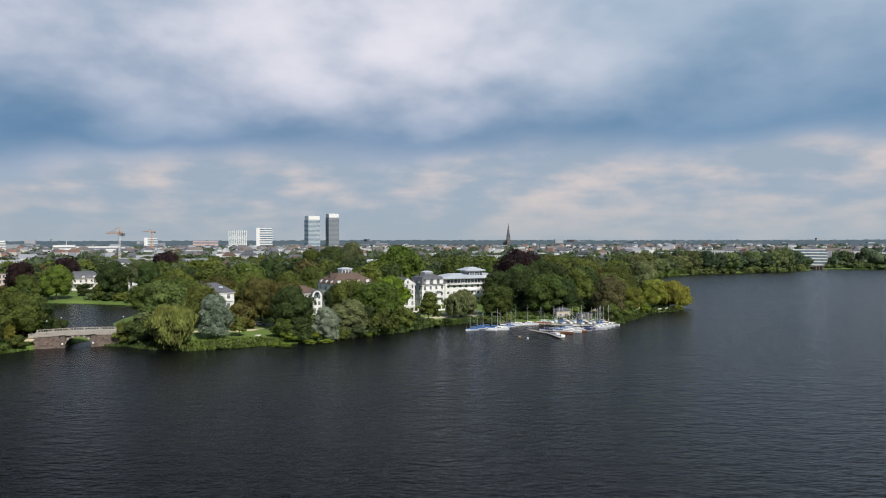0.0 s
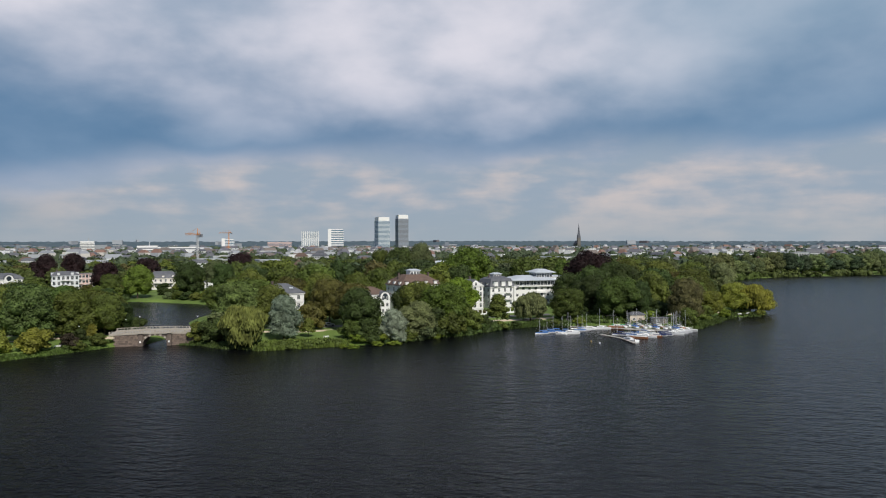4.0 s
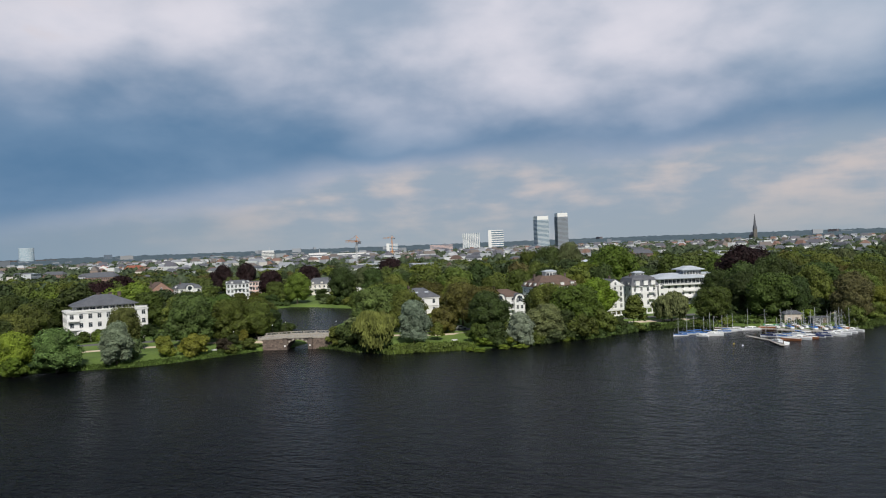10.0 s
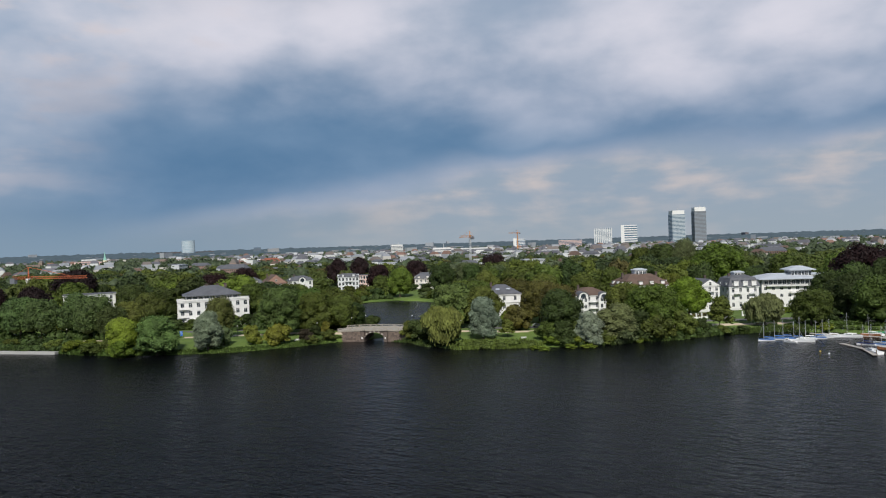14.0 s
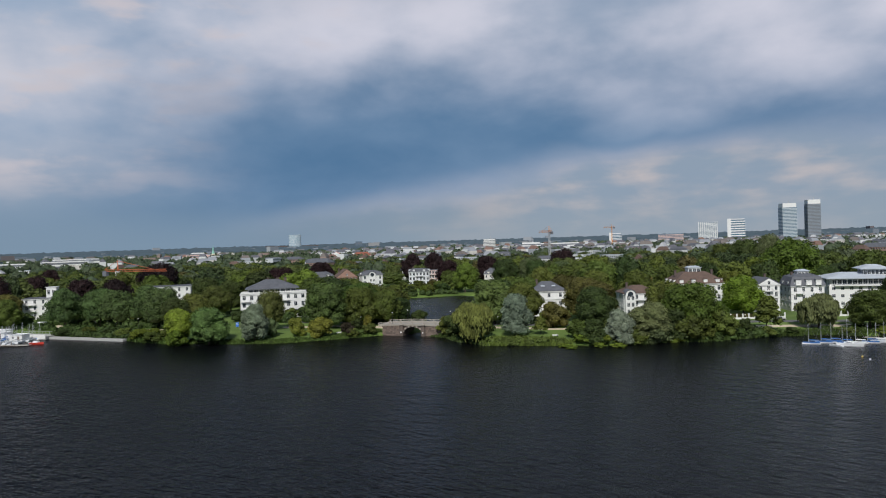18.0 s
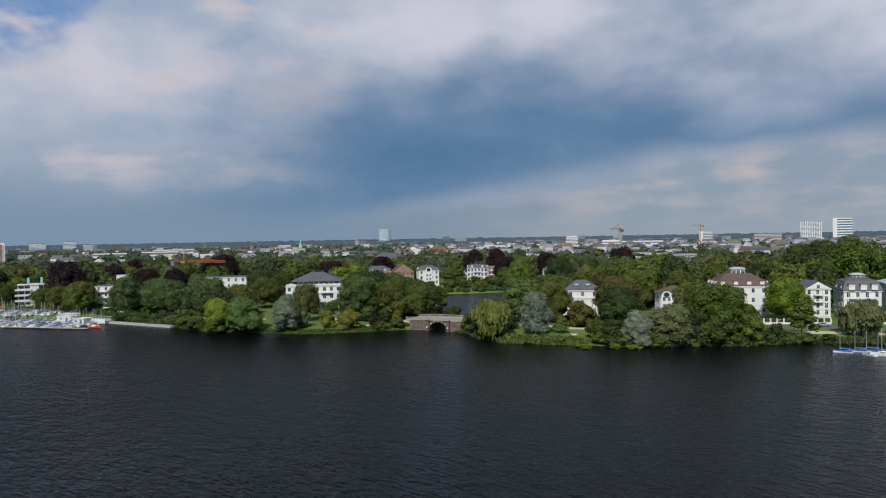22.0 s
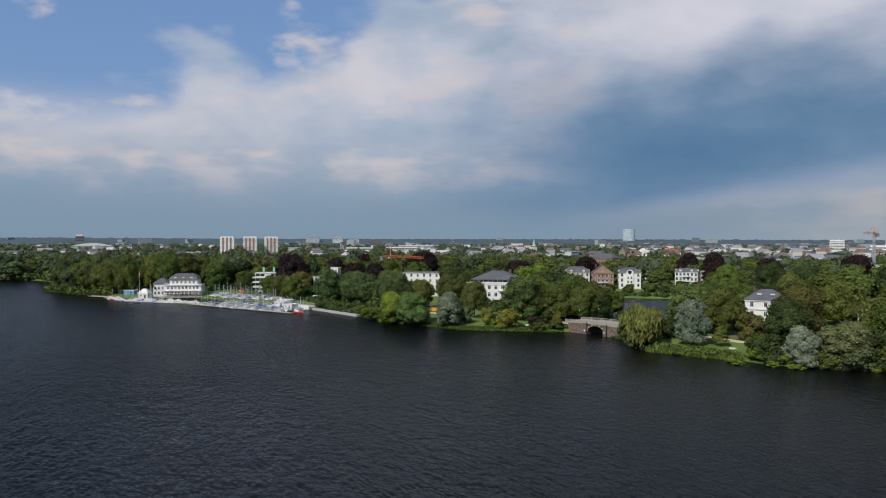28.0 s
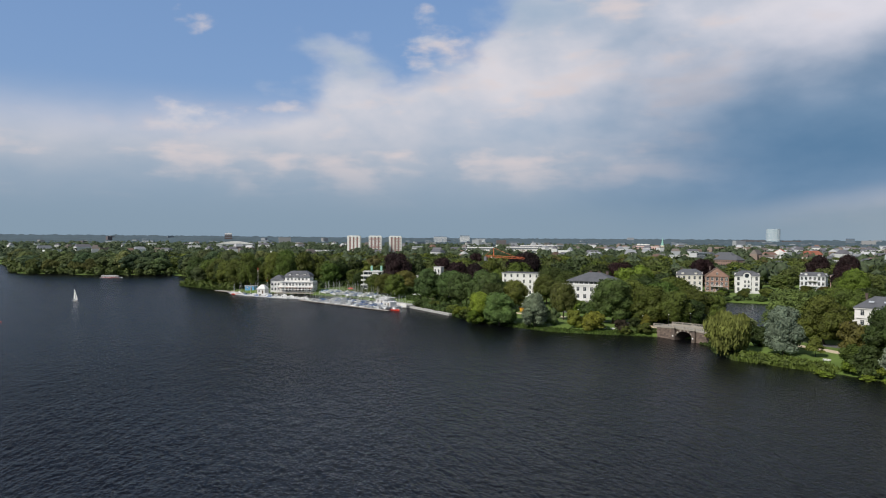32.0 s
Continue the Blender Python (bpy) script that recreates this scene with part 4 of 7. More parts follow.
def roof_pavilion(root, x, y, z, w, d, h):
    """A small glazed room with a lid on the flat of a roof."""
    room = box_part("roof_pavilion", (x, y, z + h / 2), (w, d, h), WHITE, root, "glazed roof pavilion")
    for i in range(3):
        window(root, x - w / 2 + w * (i + 0.5) / 3, y - d / 2 - 0.03, z + h * 0.5, 0, w / 3 - 0.25, h * 0.7)
    r = part("pavilion_roof", roof_mesh(w, d, 0.9, 0.4, "hip", 0.4), ZINC, root)
    r.location = (x, y - d / 2, z + h)


v = villa(-62, 319, 38, 15, 13, 3, 2.95, WHITE, TILE_BROWN, "hip", 3.2, "white art nouveau villa with a brown roof and arched gable", nf=4, balconies=((0, 1, 4.6), (0, 2, 4.6)))
arched_bay(v, 4.6, 5.0, 11.0, 1.6)
arched_bay(v, -5.0, 4.4, 11.4, 1.9)
v = villa(-43, 338, 38, 21, 16, 3, 4.0, WHITE, TILE_BROWN, "mansard", 5.0, "large white villa with a brown tiled roof and roof pavilion", nf=5, dormers=4, chimneys=((0.12, 0.5), (0.88, 0.45)), steep=0.4)
roof_pavilion(v, 0, 8, 17.3, 5.5, 4.0, 2.3)
villa(-18, 351, 40, 10, 12, 4, 2.75, WHITE, SLATE, "gable", 3.2, "tall narrow white villa with a front gable", nf=3, chimneys=((0.7, 0.6),), balconies=((0, 2, 3.6), (0, 3, 3.6)))
v = villa(-5, 363, 34, 14, 12, 3, 3.3, WHITE, SLATE, "mansard", 5.2, "white villa with a grey slate mansard roof and balconies", nf=4, dormers=3, balconies=((3.5, 1, 3.0), (3.5, 2, 3.0), (-3.5, 2, 3.0)), steep=0.75)
roof_pavilion(v, 0, 6, 15.6, 4.6, 3.4, 1.3)
for px in (-4.2, 0.2, 4.2):
    dormer(v, px, -0.2, 12.3, 2.3, 2.4, 1.8, 0, WHITE, SLATE)
def lakeside_villa():
    """A broad white villa: flat terraces round a set-back attic under a low hipped roof."""
    root = villa(-220, 246.3, 52, 31.5, 19, 3, 3.7, WHITE, CONCRETE, "flat", 0.5, "broad white villa under a grey slate hipped roof", nf=9, ns=5, ww=1.6, wh=2.15, over=0.05, chimneys=(),
                 balconies=((-13.4, 1, 4.4), (-13.4, 2, 4.4), (4.5, 2, 6.0)))
    H = 12.0
    bm = bmesh.new()
    add_box(bm, -0.6, 9.5, H + 1.1, 23.0, 15, 2.2)
    part("attic_wall", bm, WHITE, root)
    for i in range(9):
        window(root, -12.1 + 23.0 * (i + 0.5) / 9, 1.97, H + 1.15, 0, 2.1, 1.5)
    for i in range(4):
        for sx in (-1, 1):
            window(root, sx * 11.53 - 0.6, 3.6 + 3.6 * i, H + 1.15, 90 * sx, 1.9, 1.5)
    bm = roof_mesh(23.0, 15, 4.4, 1.5, "hip", 0.4)
    for q in bm.verts:
        if q.co.z > 4.3:
            q.co.x *= 0.5
    r = part("roof", bm, SLATE, root)
    r.location = (-0.6, 2, H + 2.1)
    for px, py in ((-2.5, 8.6), (2.2, 7.4), (6.0, 9.2)):
        bm = bmesh.new()
        add_box(bm, 0, 0, 0, 1.3, 0.9, 1.8)
        add_box(bm, 0, 0, 0.95, 1.6, 1.2, 0.16)
        c = part("chimney", bm, DARK_BRICK, root)
        c.location = (px, py + 1, H + 6.3)
    for px in (11.5, 13.5, 15.2):
        box_part("planter", (px, 0.9, H + 0.75), (1.6, 0.8, 0.6), GREY_DARK, root, "dark planter trough")
    for sy in (-0.16,):
        for i in range(6):
            box_part("parapet", (-13.0 + 5.2 * i, sy, H + 0.55), (5.1, 0.3, 0.8), WHITE, root)
    # lower porch on the garden side
    box_part("porch", (-9.5, -1.6, 2.0), (6.0, 3.2, 4.0), WHITE, root, "white garden porch with a flat roof")
    for i in range(3):
        window(root, -11.4 + 1.9 * i, -3.23, 2.1, 0, 1.4, 2.2)


lakeside_villa()

# trees along the wooded shores farther off
shore_rng = np.random.default_rng(3)
# greyer, bluer leaf hues with distance haze painted in
FAR_SHORE_HAZED = [(0.11, 0.14, 0.06), (0.075, 0.11, 0.055), (0.09, 0.125, 0.065), (0.15, 0.17, 0.07), (0.06, 0.09, 0.05)]
for ax, ay, bx, by, n, deep, hh, ww, kind in ((-683, -150, -622, -20, 16, 9, 18, 21, "far"), (-700, -130, -650, -20, 10, 30, 19, 21, "far"), (-618, 2, -545, 48, 8, 10, 21, 20, "far"), (-930, -240, -700, -160, 15, 12, 17, 23, "far"), (-640, 10, -560, 70, 7, 35, 20, 18, "far"),
                                        (-468, 28, -392, 72, 9, 9, 21, 17, "broad"), (-480, 44, -402, 100, 9, 26, 22, 17, "broad"), (-490, 70, -410, 130, 8, 48, 22, 18, "far"), (-400, 128, -436, 160, 4, 30, 18, 16, "far"),
                                        (122, 400, 160, 600, 13, 12, 20, 19, "far"), (105, 420, 140, 620, 11, 32, 19, 18, "far"), (167, 632, 245, 730, 9, 13, 20, 20, "far"), (250, 738, 400, 806, 13, 13, 21, 22, "far"),
                                        (480, 876, 640, 872, 10, 12, 18, 20, "far"), (150, 650, 240, 750, 7, 40, 20, 18, "far"), (250, 765, 400, 830, 9, 40, 20, 19, "far"), (410, 830, 450, 870, 4, 20, 17, 18, "far")):
    d = Vector((bx - ax, by - ay)).normalized()
    for i in range(n):
        u = (i + shore_rng.uniform(0.2, 0.8)) / n
        o = shore_rng.uniform(0, deep * 0.5)
        px, py = ax + (bx - ax) * u - d.y * o, ay + (by - ay) * u + d.x * o
        if float(land_distance([px], [py])[0]) < 1.5:
            continue
        hue = (GREEN, DEEP, (0.065, 0.10, 0.02), (0.13, 0.16, 0.034), GREYGREEN)[int(shore_rng.choice(5, p=(0.32, 0.14, 0.2, 0.18, 0.16)))]
        # beyond this distance the hazed hues replace the leaf colour
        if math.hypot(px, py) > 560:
            hue = FAR_SHORE_HAZED[int(shore_rng.integers(len(FAR_SHORE_HAZED)))]
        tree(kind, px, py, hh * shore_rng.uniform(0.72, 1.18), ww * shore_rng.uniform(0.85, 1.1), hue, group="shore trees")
for i, (px, py, h) in enumerate(((-668, -128, 13), (-678, -146, 13), (-655, -100, 12), (-645, -85, 13))):
    tree("willow", px, py, h, 17, (0.12, 0.13, 0.045), "pale weeping willow on the wooded shore", group="shore trees")

# the large white lakeside house with a zinc roof
def lakeside_block():
    x, y, ang = 12.5, 381, 24
    zb = ground_z(x, y)
    root = thing("apartment_house", pose(x, y, zb, 0, 0, ang), "large white apartment house with zinc roofs and a glazed lantern", "house")
    w, d, sh, n = 25, 18, 3.3, 3
    bm = bmesh.new()
    add_box(bm, 0, d / 2, 4.75, w, d, 10.5)
    part("wall", bm, WHITE, root)
    bm = bmesh.new()
    add_box(bm, 0, d / 2 + 0.6, 11.5, w - 1.2, d - 1.2, 3.0)
    part("attic_wall", bm, WHITE, root)
    for s in range(n):
        for i in range(7):
            window(root, -w / 2 + w * (i + 0.5) / 7, -0.03, 0.6 + sh * (s + 0.5), 0, 1.5, 1.5)
        for i in range(4):
            window(root, -w / 2 - 0.03, d * (i + 0.5) / 4, 0.6 + sh * (s + 0.5), -90, 1.3, 1.6)
            window(root, w / 2 + 0.03, d * (i + 0.5) / 4, 0.6 + sh * (s + 0.5), 90, 1.3, 1.6)
    for i in range(11):
        window(root, -w / 2 + 1.3 + (w - 2.6) * (i + 0.5) / 11, 0.57, 11.6, 0, 1.75, 2.1)
    for i in range(3):
        window(root, -w / 2 + 0.57, 3 + 4.5 * i, 11.6, -90, 1.6, 2.1)
    box_part("balcony", (1, -0.75, 10.1), (w - 2, 1.7, 0.5), WHITE, root, "continuous white top-floor balcony")
    box_part("balcony", (3, -0.6, 6.9), (6, 1.4, 0.9), WHITE, root)
    box_part("balcony", (3, -0.6, 3.6), (6, 1.4, 0.9), WHITE, root)
    r = part("roof", roof_mesh(w, d, 2.4, 1.4, "hip", 0.4), ZINC, root)
    r.location = (0, 0, 13.0)
    # glazed lantern storey on the roof
    lan = box_part("lantern", (7, 8.5, 15.2), (9, 9, 3.4), WHITE, root, "glazed white roof lantern storey")
    for i in range(6):
        window(root, 3.1 + 1.55 * i, 3.95, 15.4, 0, 1.35, 2.0)
    for i in range(5):
        window(root, 2.45, 5.0 + 1.7 * i, 15.4, -90, 1.35, 2.0)
    r = part("lantern_roof", roof_mesh(10, 10, 1.9, 1.2, "hip", 0.4), ZINC, root)
    r.location = (7, 3.5, 16.9)
    # right-hand wing
    bm = bmesh.new()
    add_box(bm, w / 2 + 5, d / 2 + 4, 7.0, 10, 14, 15)
    part("wing", bm, WHITE, root)
    for s in range(4):
        for i in range(3):
            window(root, w / 2 + 2 + 3 * i, 5.97, 1.8 + 3.4 * s, 0, 1.5, 1.7)
    r = part("wing_roof", roof_mesh(10, 14, 1.2, 0.6, "flat"), ZINC, root)
    r.location = (w / 2 + 5, 6, 14.5)
    box_part("awning", (w / 2 + 4, 4.6, 13.6), (8, 2.6, 0.2), SAIL, root, "white canvas awning")


lakeside_block()
# villas across the pond and among the gardens
OLD_BRICK = mat("weathered_brick", (0.30, 0.185, 0.145), 0.85, 0.2, 0.5, 12.0, 0.3)
villa(-317.5, 366, 57, 17, 12, 3, 3.6, IVORY, SLATE, "mansard", 4.0, "ivory villa with dormers in a slate roof beyond the pond", nf=5, dormers=2, ww=1.5, wh=2.3, balconies=((0, 1, 5.0),))
villa(-308, 381, 57, 15, 13, 3, 3.4, OLD_BRICK, TILE_BROWN, "gable", 6.0, "red brick villa with a broad gable beyond the pond", nf=5, ww=1.6, wh=2.4, balconies=((0, 1, 8.0),))
v = villa(-299, 398, 57, 15, 12, 3, 3.6, WHITE, SLATE, "mansard", 3.4, "white villa with a scrolled gable beyond the pond", nf=4, dormers=1, ww=1.6, wh=2.4)
arched_bay(v, -0.4, 5.2, 14.2, 0.9)
villa(-296, 447, 38, 16, 9, 3, 3.5, PALE, SLATE, "mansard", 2.6, "pale blue-grey villa with a low slate roof", nf=6, dormers=2, ww=1.6, wh=2.4, balconies=((0, 1, 6.0), (0, 2, 6.0)))
villa(-298, 472, 38, 13, 10, 3, 3.5, PINK, SLATE, "flat", 0.5, "pale pink apartment villa with a flat roof", nf=6, ww=1.6, wh=2.3, balconies=((-4, 1, 4.0), (4, 1, 4.0), (-4, 2, 4.0), (4, 2, 4.0)), chimneys=())
villa(-245, 480, 27, 20, 12, 2, 3.6, IVORY, SLATE, "mansard", 4.6, "cream house with loggias and a grey mansard roof", nf=6, dormers=3, balconies=((-4, 1, 5.0), (4, 1, 5.0)))
villa(-190, 446, 22, 17, 11, 2, 3.4, WHITE, SLATE, "hip", 2.6, "low white house behind the pond lawn", nf=5)
villa(-300, 237, 55, 24, 13, 4, 3.4, WHITE, SLATE, "flat", 0.6, "flat-roofed white mansion with a balustrade", nf=6, chimneys=())
villa(-54, 556, 5, 22, 14, 4, 3.6, WHITE, ZINC, "hip", 3.0, "white house with a pale metal roof above the trees", nf=6)
villa(-420, 136, 72, 13, 10, 3, 3.2, WHITE, SLATE, "flat", 0.5, "plain white flat-roofed house among trees", nf=4, chimneys=())


def terrace_house(x, y, ang, w, d, storeys, label):
    """A modern house with deep balcony bands."""
    root = thing("apartment_house", pose(x, y, ground_z(x, y), 0, 0, ang), label, "house")
    bm = bmesh.new()
    add_box(bm, 0, d / 2, storeys * 1.55 - 0.5, w, d, storeys * 3.1 + 1)
    part("wall", bm, WHITE, root)
    for s in range(storeys):
        box_part("balcony", (-w * 0.3, -1.2, s * 3.1 + 0.5), (w * 0.62, 2.4, 0.9), WHITE, root)
        box_part("balcony", (w / 2 - 1.4, -0.7, s * 3.1 + 0.5), (3.4, 1.4, 0.9), WHITE, root)
        for i in range(2):
            window(root, -w / 2 + w * (i + 0.5) / 4, -0.03, s * 3.1 + 2.1, 0, w / 4 - 0.4, 1.9)
        window(root, w / 2 - 1.6, -0.03, s * 3.1 + 1.9, 0, 2.0, 1.8)
        for i in range(3):
            window(root, w / 2 + 0.03, d * (i + 0.5) / 3, s * 3.1 + 1.9, 90, 1.4, 1.3)
    bm = bmesh.new()
    add_box(bm, 0, d / 2 - 0.6, storeys * 3.1 + 0.15, w + 0.6, d + 2.0, 0.3)
    part("roof", bm, CONCRETE, root)
    box_part("stair_core", (w * 0.13, d / 2 - 0.4, storeys * 1.55 + 0.2), (w * 0.34, d + 1.6, storeys * 3.1 + 0.6), WHITE, root, "plain white stair core")
    for vx in (-0.1, 0.42):
        box_part("roof_vent", (w * vx, d / 2, storeys * 3.1 + 2.2), (1.3, 1.3, 3.6), COPPER, root, "green copper roof vent")
    return root


terrace_house(-373, 155, 76, 13, 11, 4, "white modern apartment house with balcony bands and copper vents")
v = villa(-341, 187, 52, 16, 11, 3, 3.4, WHITE, SLATE, "flat", 0.5, "white house with a square roof tower", nf=4, chimneys=(), balconies=((-4, 1, 5.0), (-4, 2, 5.0)))
box_part("roof_tower", (5.2, 6, 14.0), (5.0, 5.0, 5.4), WHITE, v, "square white roof tower")
box_part("tower_cornice", (5.2, 6, 16.8), (5.6, 5.6, 0.35), CONCRETE, v)
for i in range(2):
    window(v, 3.9 + 2.4 * i, 3.47, 14.2, 0, 1.3, 2.4)


# ---------------------------------------------------------------- clubhouse of the sailing club
AWNING = mat("faded_red_canvas", (0.42, 0.16, 0.13), 0.85, 0.15, 0.5, 5, 0.1)


def clubhouse():
    root = thing("clubhouse", pose(-371, 103, ground_z(-371, 103) + 0.3, 0, 0, 74), "white sailing clubhouse with terraces and a slate mansard roof", "building")
    bm = bmesh.new()
    add_box(bm, 0, 8, 3.0, 22, 14, 8)
    part("wall", bm, WHITE, root)
    bm = bmesh.new()
    add_box(bm, 0, 8.5, 8.5, 17, 11, 3.4)
    part("upper_wall", bm, WHITE, root)
    for i in range(9):
        window(root, -10 + 20 * (i + 0.5) / 9, 0.97, 1.9, 0, 1.5, 2.4)
        window(root, -10 + 20 * (i + 0.5) / 9, 0.97, 5.2, 0, 1.4, 1.9)
    for i in range(6):
        window(root, -7.5 + 15 * (i + 0.5) / 6, 2.97, 8.6, 0, 1.3, 1.7)
    for i in range(4):
        for z in (1.9, 5.2):
            window(root, 11.03, 2.5 + 3.3 * i, z, 90, 1.3, 1.9)
            window(root, -11.03, 2.5 + 3.3 * i, z, -90, 1.3, 1.9)
    box_part("terrace", (0, -0.6, 3.55), (24, 4.4, 0.35), WHITE, root)
    box_part("terrace", (0, 1.6, 6.95), (23, 3.0, 0.3), WHITE, root)
    for z, y, w in ((3.75, -2.7, 24), (7.1, 0.2, 22)):
        bm = bmesh.new()
        for i in range(25):
            add_box(bm, -w / 2 + w * i / 24, 0, 0.5, 0.08, 0.08, 1.0)
        add_box(bm, 0, 0, 1.0, w, 0.12, 0.1)
        add_box(bm, 0, 0, 0.5, w, 0.05, 0.06)
        r = part("railing", bm, WHITE, root)
        r.location = (0, y, z)
    for i in range(8):
        box_part("column", (-10.5 + 3 * i, -2.4, 1.7), (0.35, 0.35, 3.4), WHITE, root)
    r = part("roof", roof_mesh(17, 11, 3.8, 0.7, "mansard"), SLATE, root)
    r.location = (0, 3, 10.2)
    for i in range(3):
        dormer(root, -5 + 5 * i, 4.0, 11.4, 1.6, 1.6, 2.0, 0, WHITE, SLATE)
    bm = bmesh.new()
    add_box(bm, -14, 9, 3.6, 9, 11, 8)
    part("side_wing", bm, WHITE, root)
    for i in range(4):
        for z in (1.9, 5.0):
            window(root, -17.3 + 2.2 * i, 3.47, z, 0, 1.3, 1.8)
    for i in range(5):
        box_part("awning", (-9.6 + 4.8 * i, -1.9, 3.1), (3.6, 1.7, 0.12), AWNING, root, "faded red canvas awning")
    for i in range(9):
        box_part("parasol", (-10 + 2.5 * i, -4.6 - 0.6 * (i % 2), 2.2), (1.9, 1.9, 0.16), SAIL, root, "white terrace parasol")
        box_part("parasol_pole", (-10 + 2.5 * i, -4.6 - 0.6 * (i % 2), 1.0), (0.08, 0.08, 2.4), STEEL, root)
    bm = bmesh.new()
    add_box(bm, 0, -4.6, -0.15, 26, 5.4, 0.5)
    part("garden_terrace", bm, DECK, root, "pale paved terrace on the shore side")
    r = part("wing_roof", roof_mesh(9, 11, 3.4, 0.5, "hip"), SLATE, root)
    r.location = (-14, 3.5, 7.6)


clubhouse()


# ---------------------------------------------------------------- skyline
def tower_block(x, y, ang, w, d, h, floors, wall, bands, label, cap=0.0, core=0.0, base=4.0, name="tower_block"):
    """A high-rise of floor bands: each storey a window strip between parapets."""
    root = thing(name, pose(x, y, base, 0, 0, ang), label, "high-rise")
    bm = bmesh.new()
    add_box(bm, 0, d / 2, h / 2 - 2, w, d, h + 4)
    part("glazing", bm, bands, root)
    fh = h / floors
    for i in range(floors):
        box_part("parapet", (0, d / 2, (i + 0.25) * fh), (w + 1.0, d + 1.0, fh * 0.48), wall, root)
    if core:
        box_part("stair_core", (-w / 2 + core / 2 - 0.8, d / 2, h / 2 + 1.5), (core, d + 2.2, h + 5), WHITE, root, "plain white stair core")
    if cap > 2.6:
        box_part("roof_mast", (w * 0.1, d / 2, h + cap + 3.5), (1.2, 1.2, 7), STEEL, root)
    if cap:
        box_part("plant_storey", (0, d / 2, h + cap / 2), (w * 0.96, d * 0.96, cap), WHITE, root, "white plant storey on the roof")
    return root


def piers_block(x, y, ang, w, d, h, floors, cols, label, base=4.0):
    """A slab with white wall strips between columns of windows."""
    root = tower_block(x, y, ang, w, d, h, floors, PALE, GLASS_BLUE, label, base=base)
    for i in range(cols + 1):
        box_part("wall_strip", (-w / 2 + w * i / cols, d / 2, h / 2 + 1), (w / cols * 0.3, d + 1.8, h + 3), WHITE, root)
    return root


PALE_BLUE = mat("pale_blue_cladding", (0.50, 0.55, 0.59), 0.5, 0.1, 0.1, 1.0, 0.0)
tower_block(-399, 2185, 32, 38, 34, 96, 24, PALE_BLUE, GLASS_BLUE, "tall pale blue-grey banded residential tower with a dark side", 12, 0, 4)
tower_block(-344, 2224, 28, 34, 30, 104, 26, mat("grey_cladding", (0.24, 0.275, 0.32), 0.5, 0.1, 0.1, 1.0, 0.0), GREY_DARK, "tall grey office tower with dark window bands", 12, 0, 4)
piers_block(-754, 2590, 16, 62, 16, 68, 16, 9, "pale high-rise slab with vertical window strips")
tower_block(-650, 2566, 16, 56, 16, 74, 9, WHITE, GLASS_BLUE, "white high-rise slab with broad bands and a white core", 3, 12, 4)
tower_block(-727, 1755, 20, 30, 18, 36, 9, PALE, GLASS_BLUE, "grey office block with a pale stair core", 2, 8, 4)
tower_block(-702, 2085, 20, 70, 22, 32, 8, PINK, GLASS_BLUE, "long reddish office block", 0, 0, 4)
tower_block(-616, 1146, 28, 34, 18, 22, 5, WHITE, GREY_DARK, "white stepped housing block", 3, 0, 4)
tower_block(-626, 1250, 28, 100, 24, 20, 4, WHITE, GREY_DARK, "long white flat-roofed hall", 2, 0, 4)
tower_block(-905, 1432, 30, 28, 16, 30, 9, WHITE, GREY_DARK, "white housing tower with dark balconies", 3, 0, 4)
tower_block(-2484, 2568, 45, 34, 20, 42, 11, GREY_DARK, GLASS_BLUE, "dark distant office block", 0, 0, 4)
TOWER_RED = mat("faded_red_panels", (0.42, 0.2, 0.17), 0.8, 0.15, 0.2, 2.0, 0.1)
for i, (tx, ty) in enumerate(((-1195, 235), (-1210, 277), (-1225, 318))):
    r = tower_block(tx, ty, 78, 21.5, 18, 36, 12, TOWER_RED, GREY_DARK, "white residential tower with red brick panels", 2.5, 0, 3, "apartment_tower")
    r["group"] = "three towers"
    for k, pw in ((-0.43, 3.8), (-0.14, 3.6), (0.14, 3.6), (0.43, 3.8)):
        box_part("wall_strip", (k * 23.5, 9.5, 19.3), (pw, 20.0, 36.5), WHITE, r, "white wall strip")
for tx, ty, w, h in ((-3000, 832, 58, 40), (-2972, 939, 44, 46), (-2952, 1008, 44, 32)):
    tower_block(tx, ty, 75, w, 20, h, 9, WHITE, GLASS_BLUE, "white office block on the far horizon", 0, 0, 4)
tower_block(-1192, 826, 57, 26, 18, 22, 6, PINK, GREY_DARK, "sandy brick block of flats", 2, 0, 4)
tower_block(470, 905, -25, 40, 16, 19, 5, WHITE, GLASS_BLUE, "pale grey apartment block by the far bay", 1, 0, 3)


for tx, ty, tw, th in ((-1138, 462, 52, 17), (-1112, 535, 60, 18), (-1300, 640, 80, 19)):
    tower_block(tx, ty, 70, tw, 26, th, 3, WHITE, GREY_DARK, "long low white flat-roofed hall beyond the gardens", 1.5, 0, 3, "hall")
FRESH_RED = mat("fresh_red_tile_roof", (0.42, 0.07, 0.04), 0.8, 0.15, 0.5, 6.0, 0.2)
villa(-800, 832, 45, 26, 15, 3, 4.2, WHITE, FRESH_RED, "gable", 8.0, "white gabled house with a bright new red roof", nf=7, chimneys=(), base=3)
villa(-770, 862, 45, 30, 14, 3, 4.2, WHITE, TILE_RED, "hip", 6.0, "long white house with a red tiled roof", nf=8, chimneys=(), base=3)


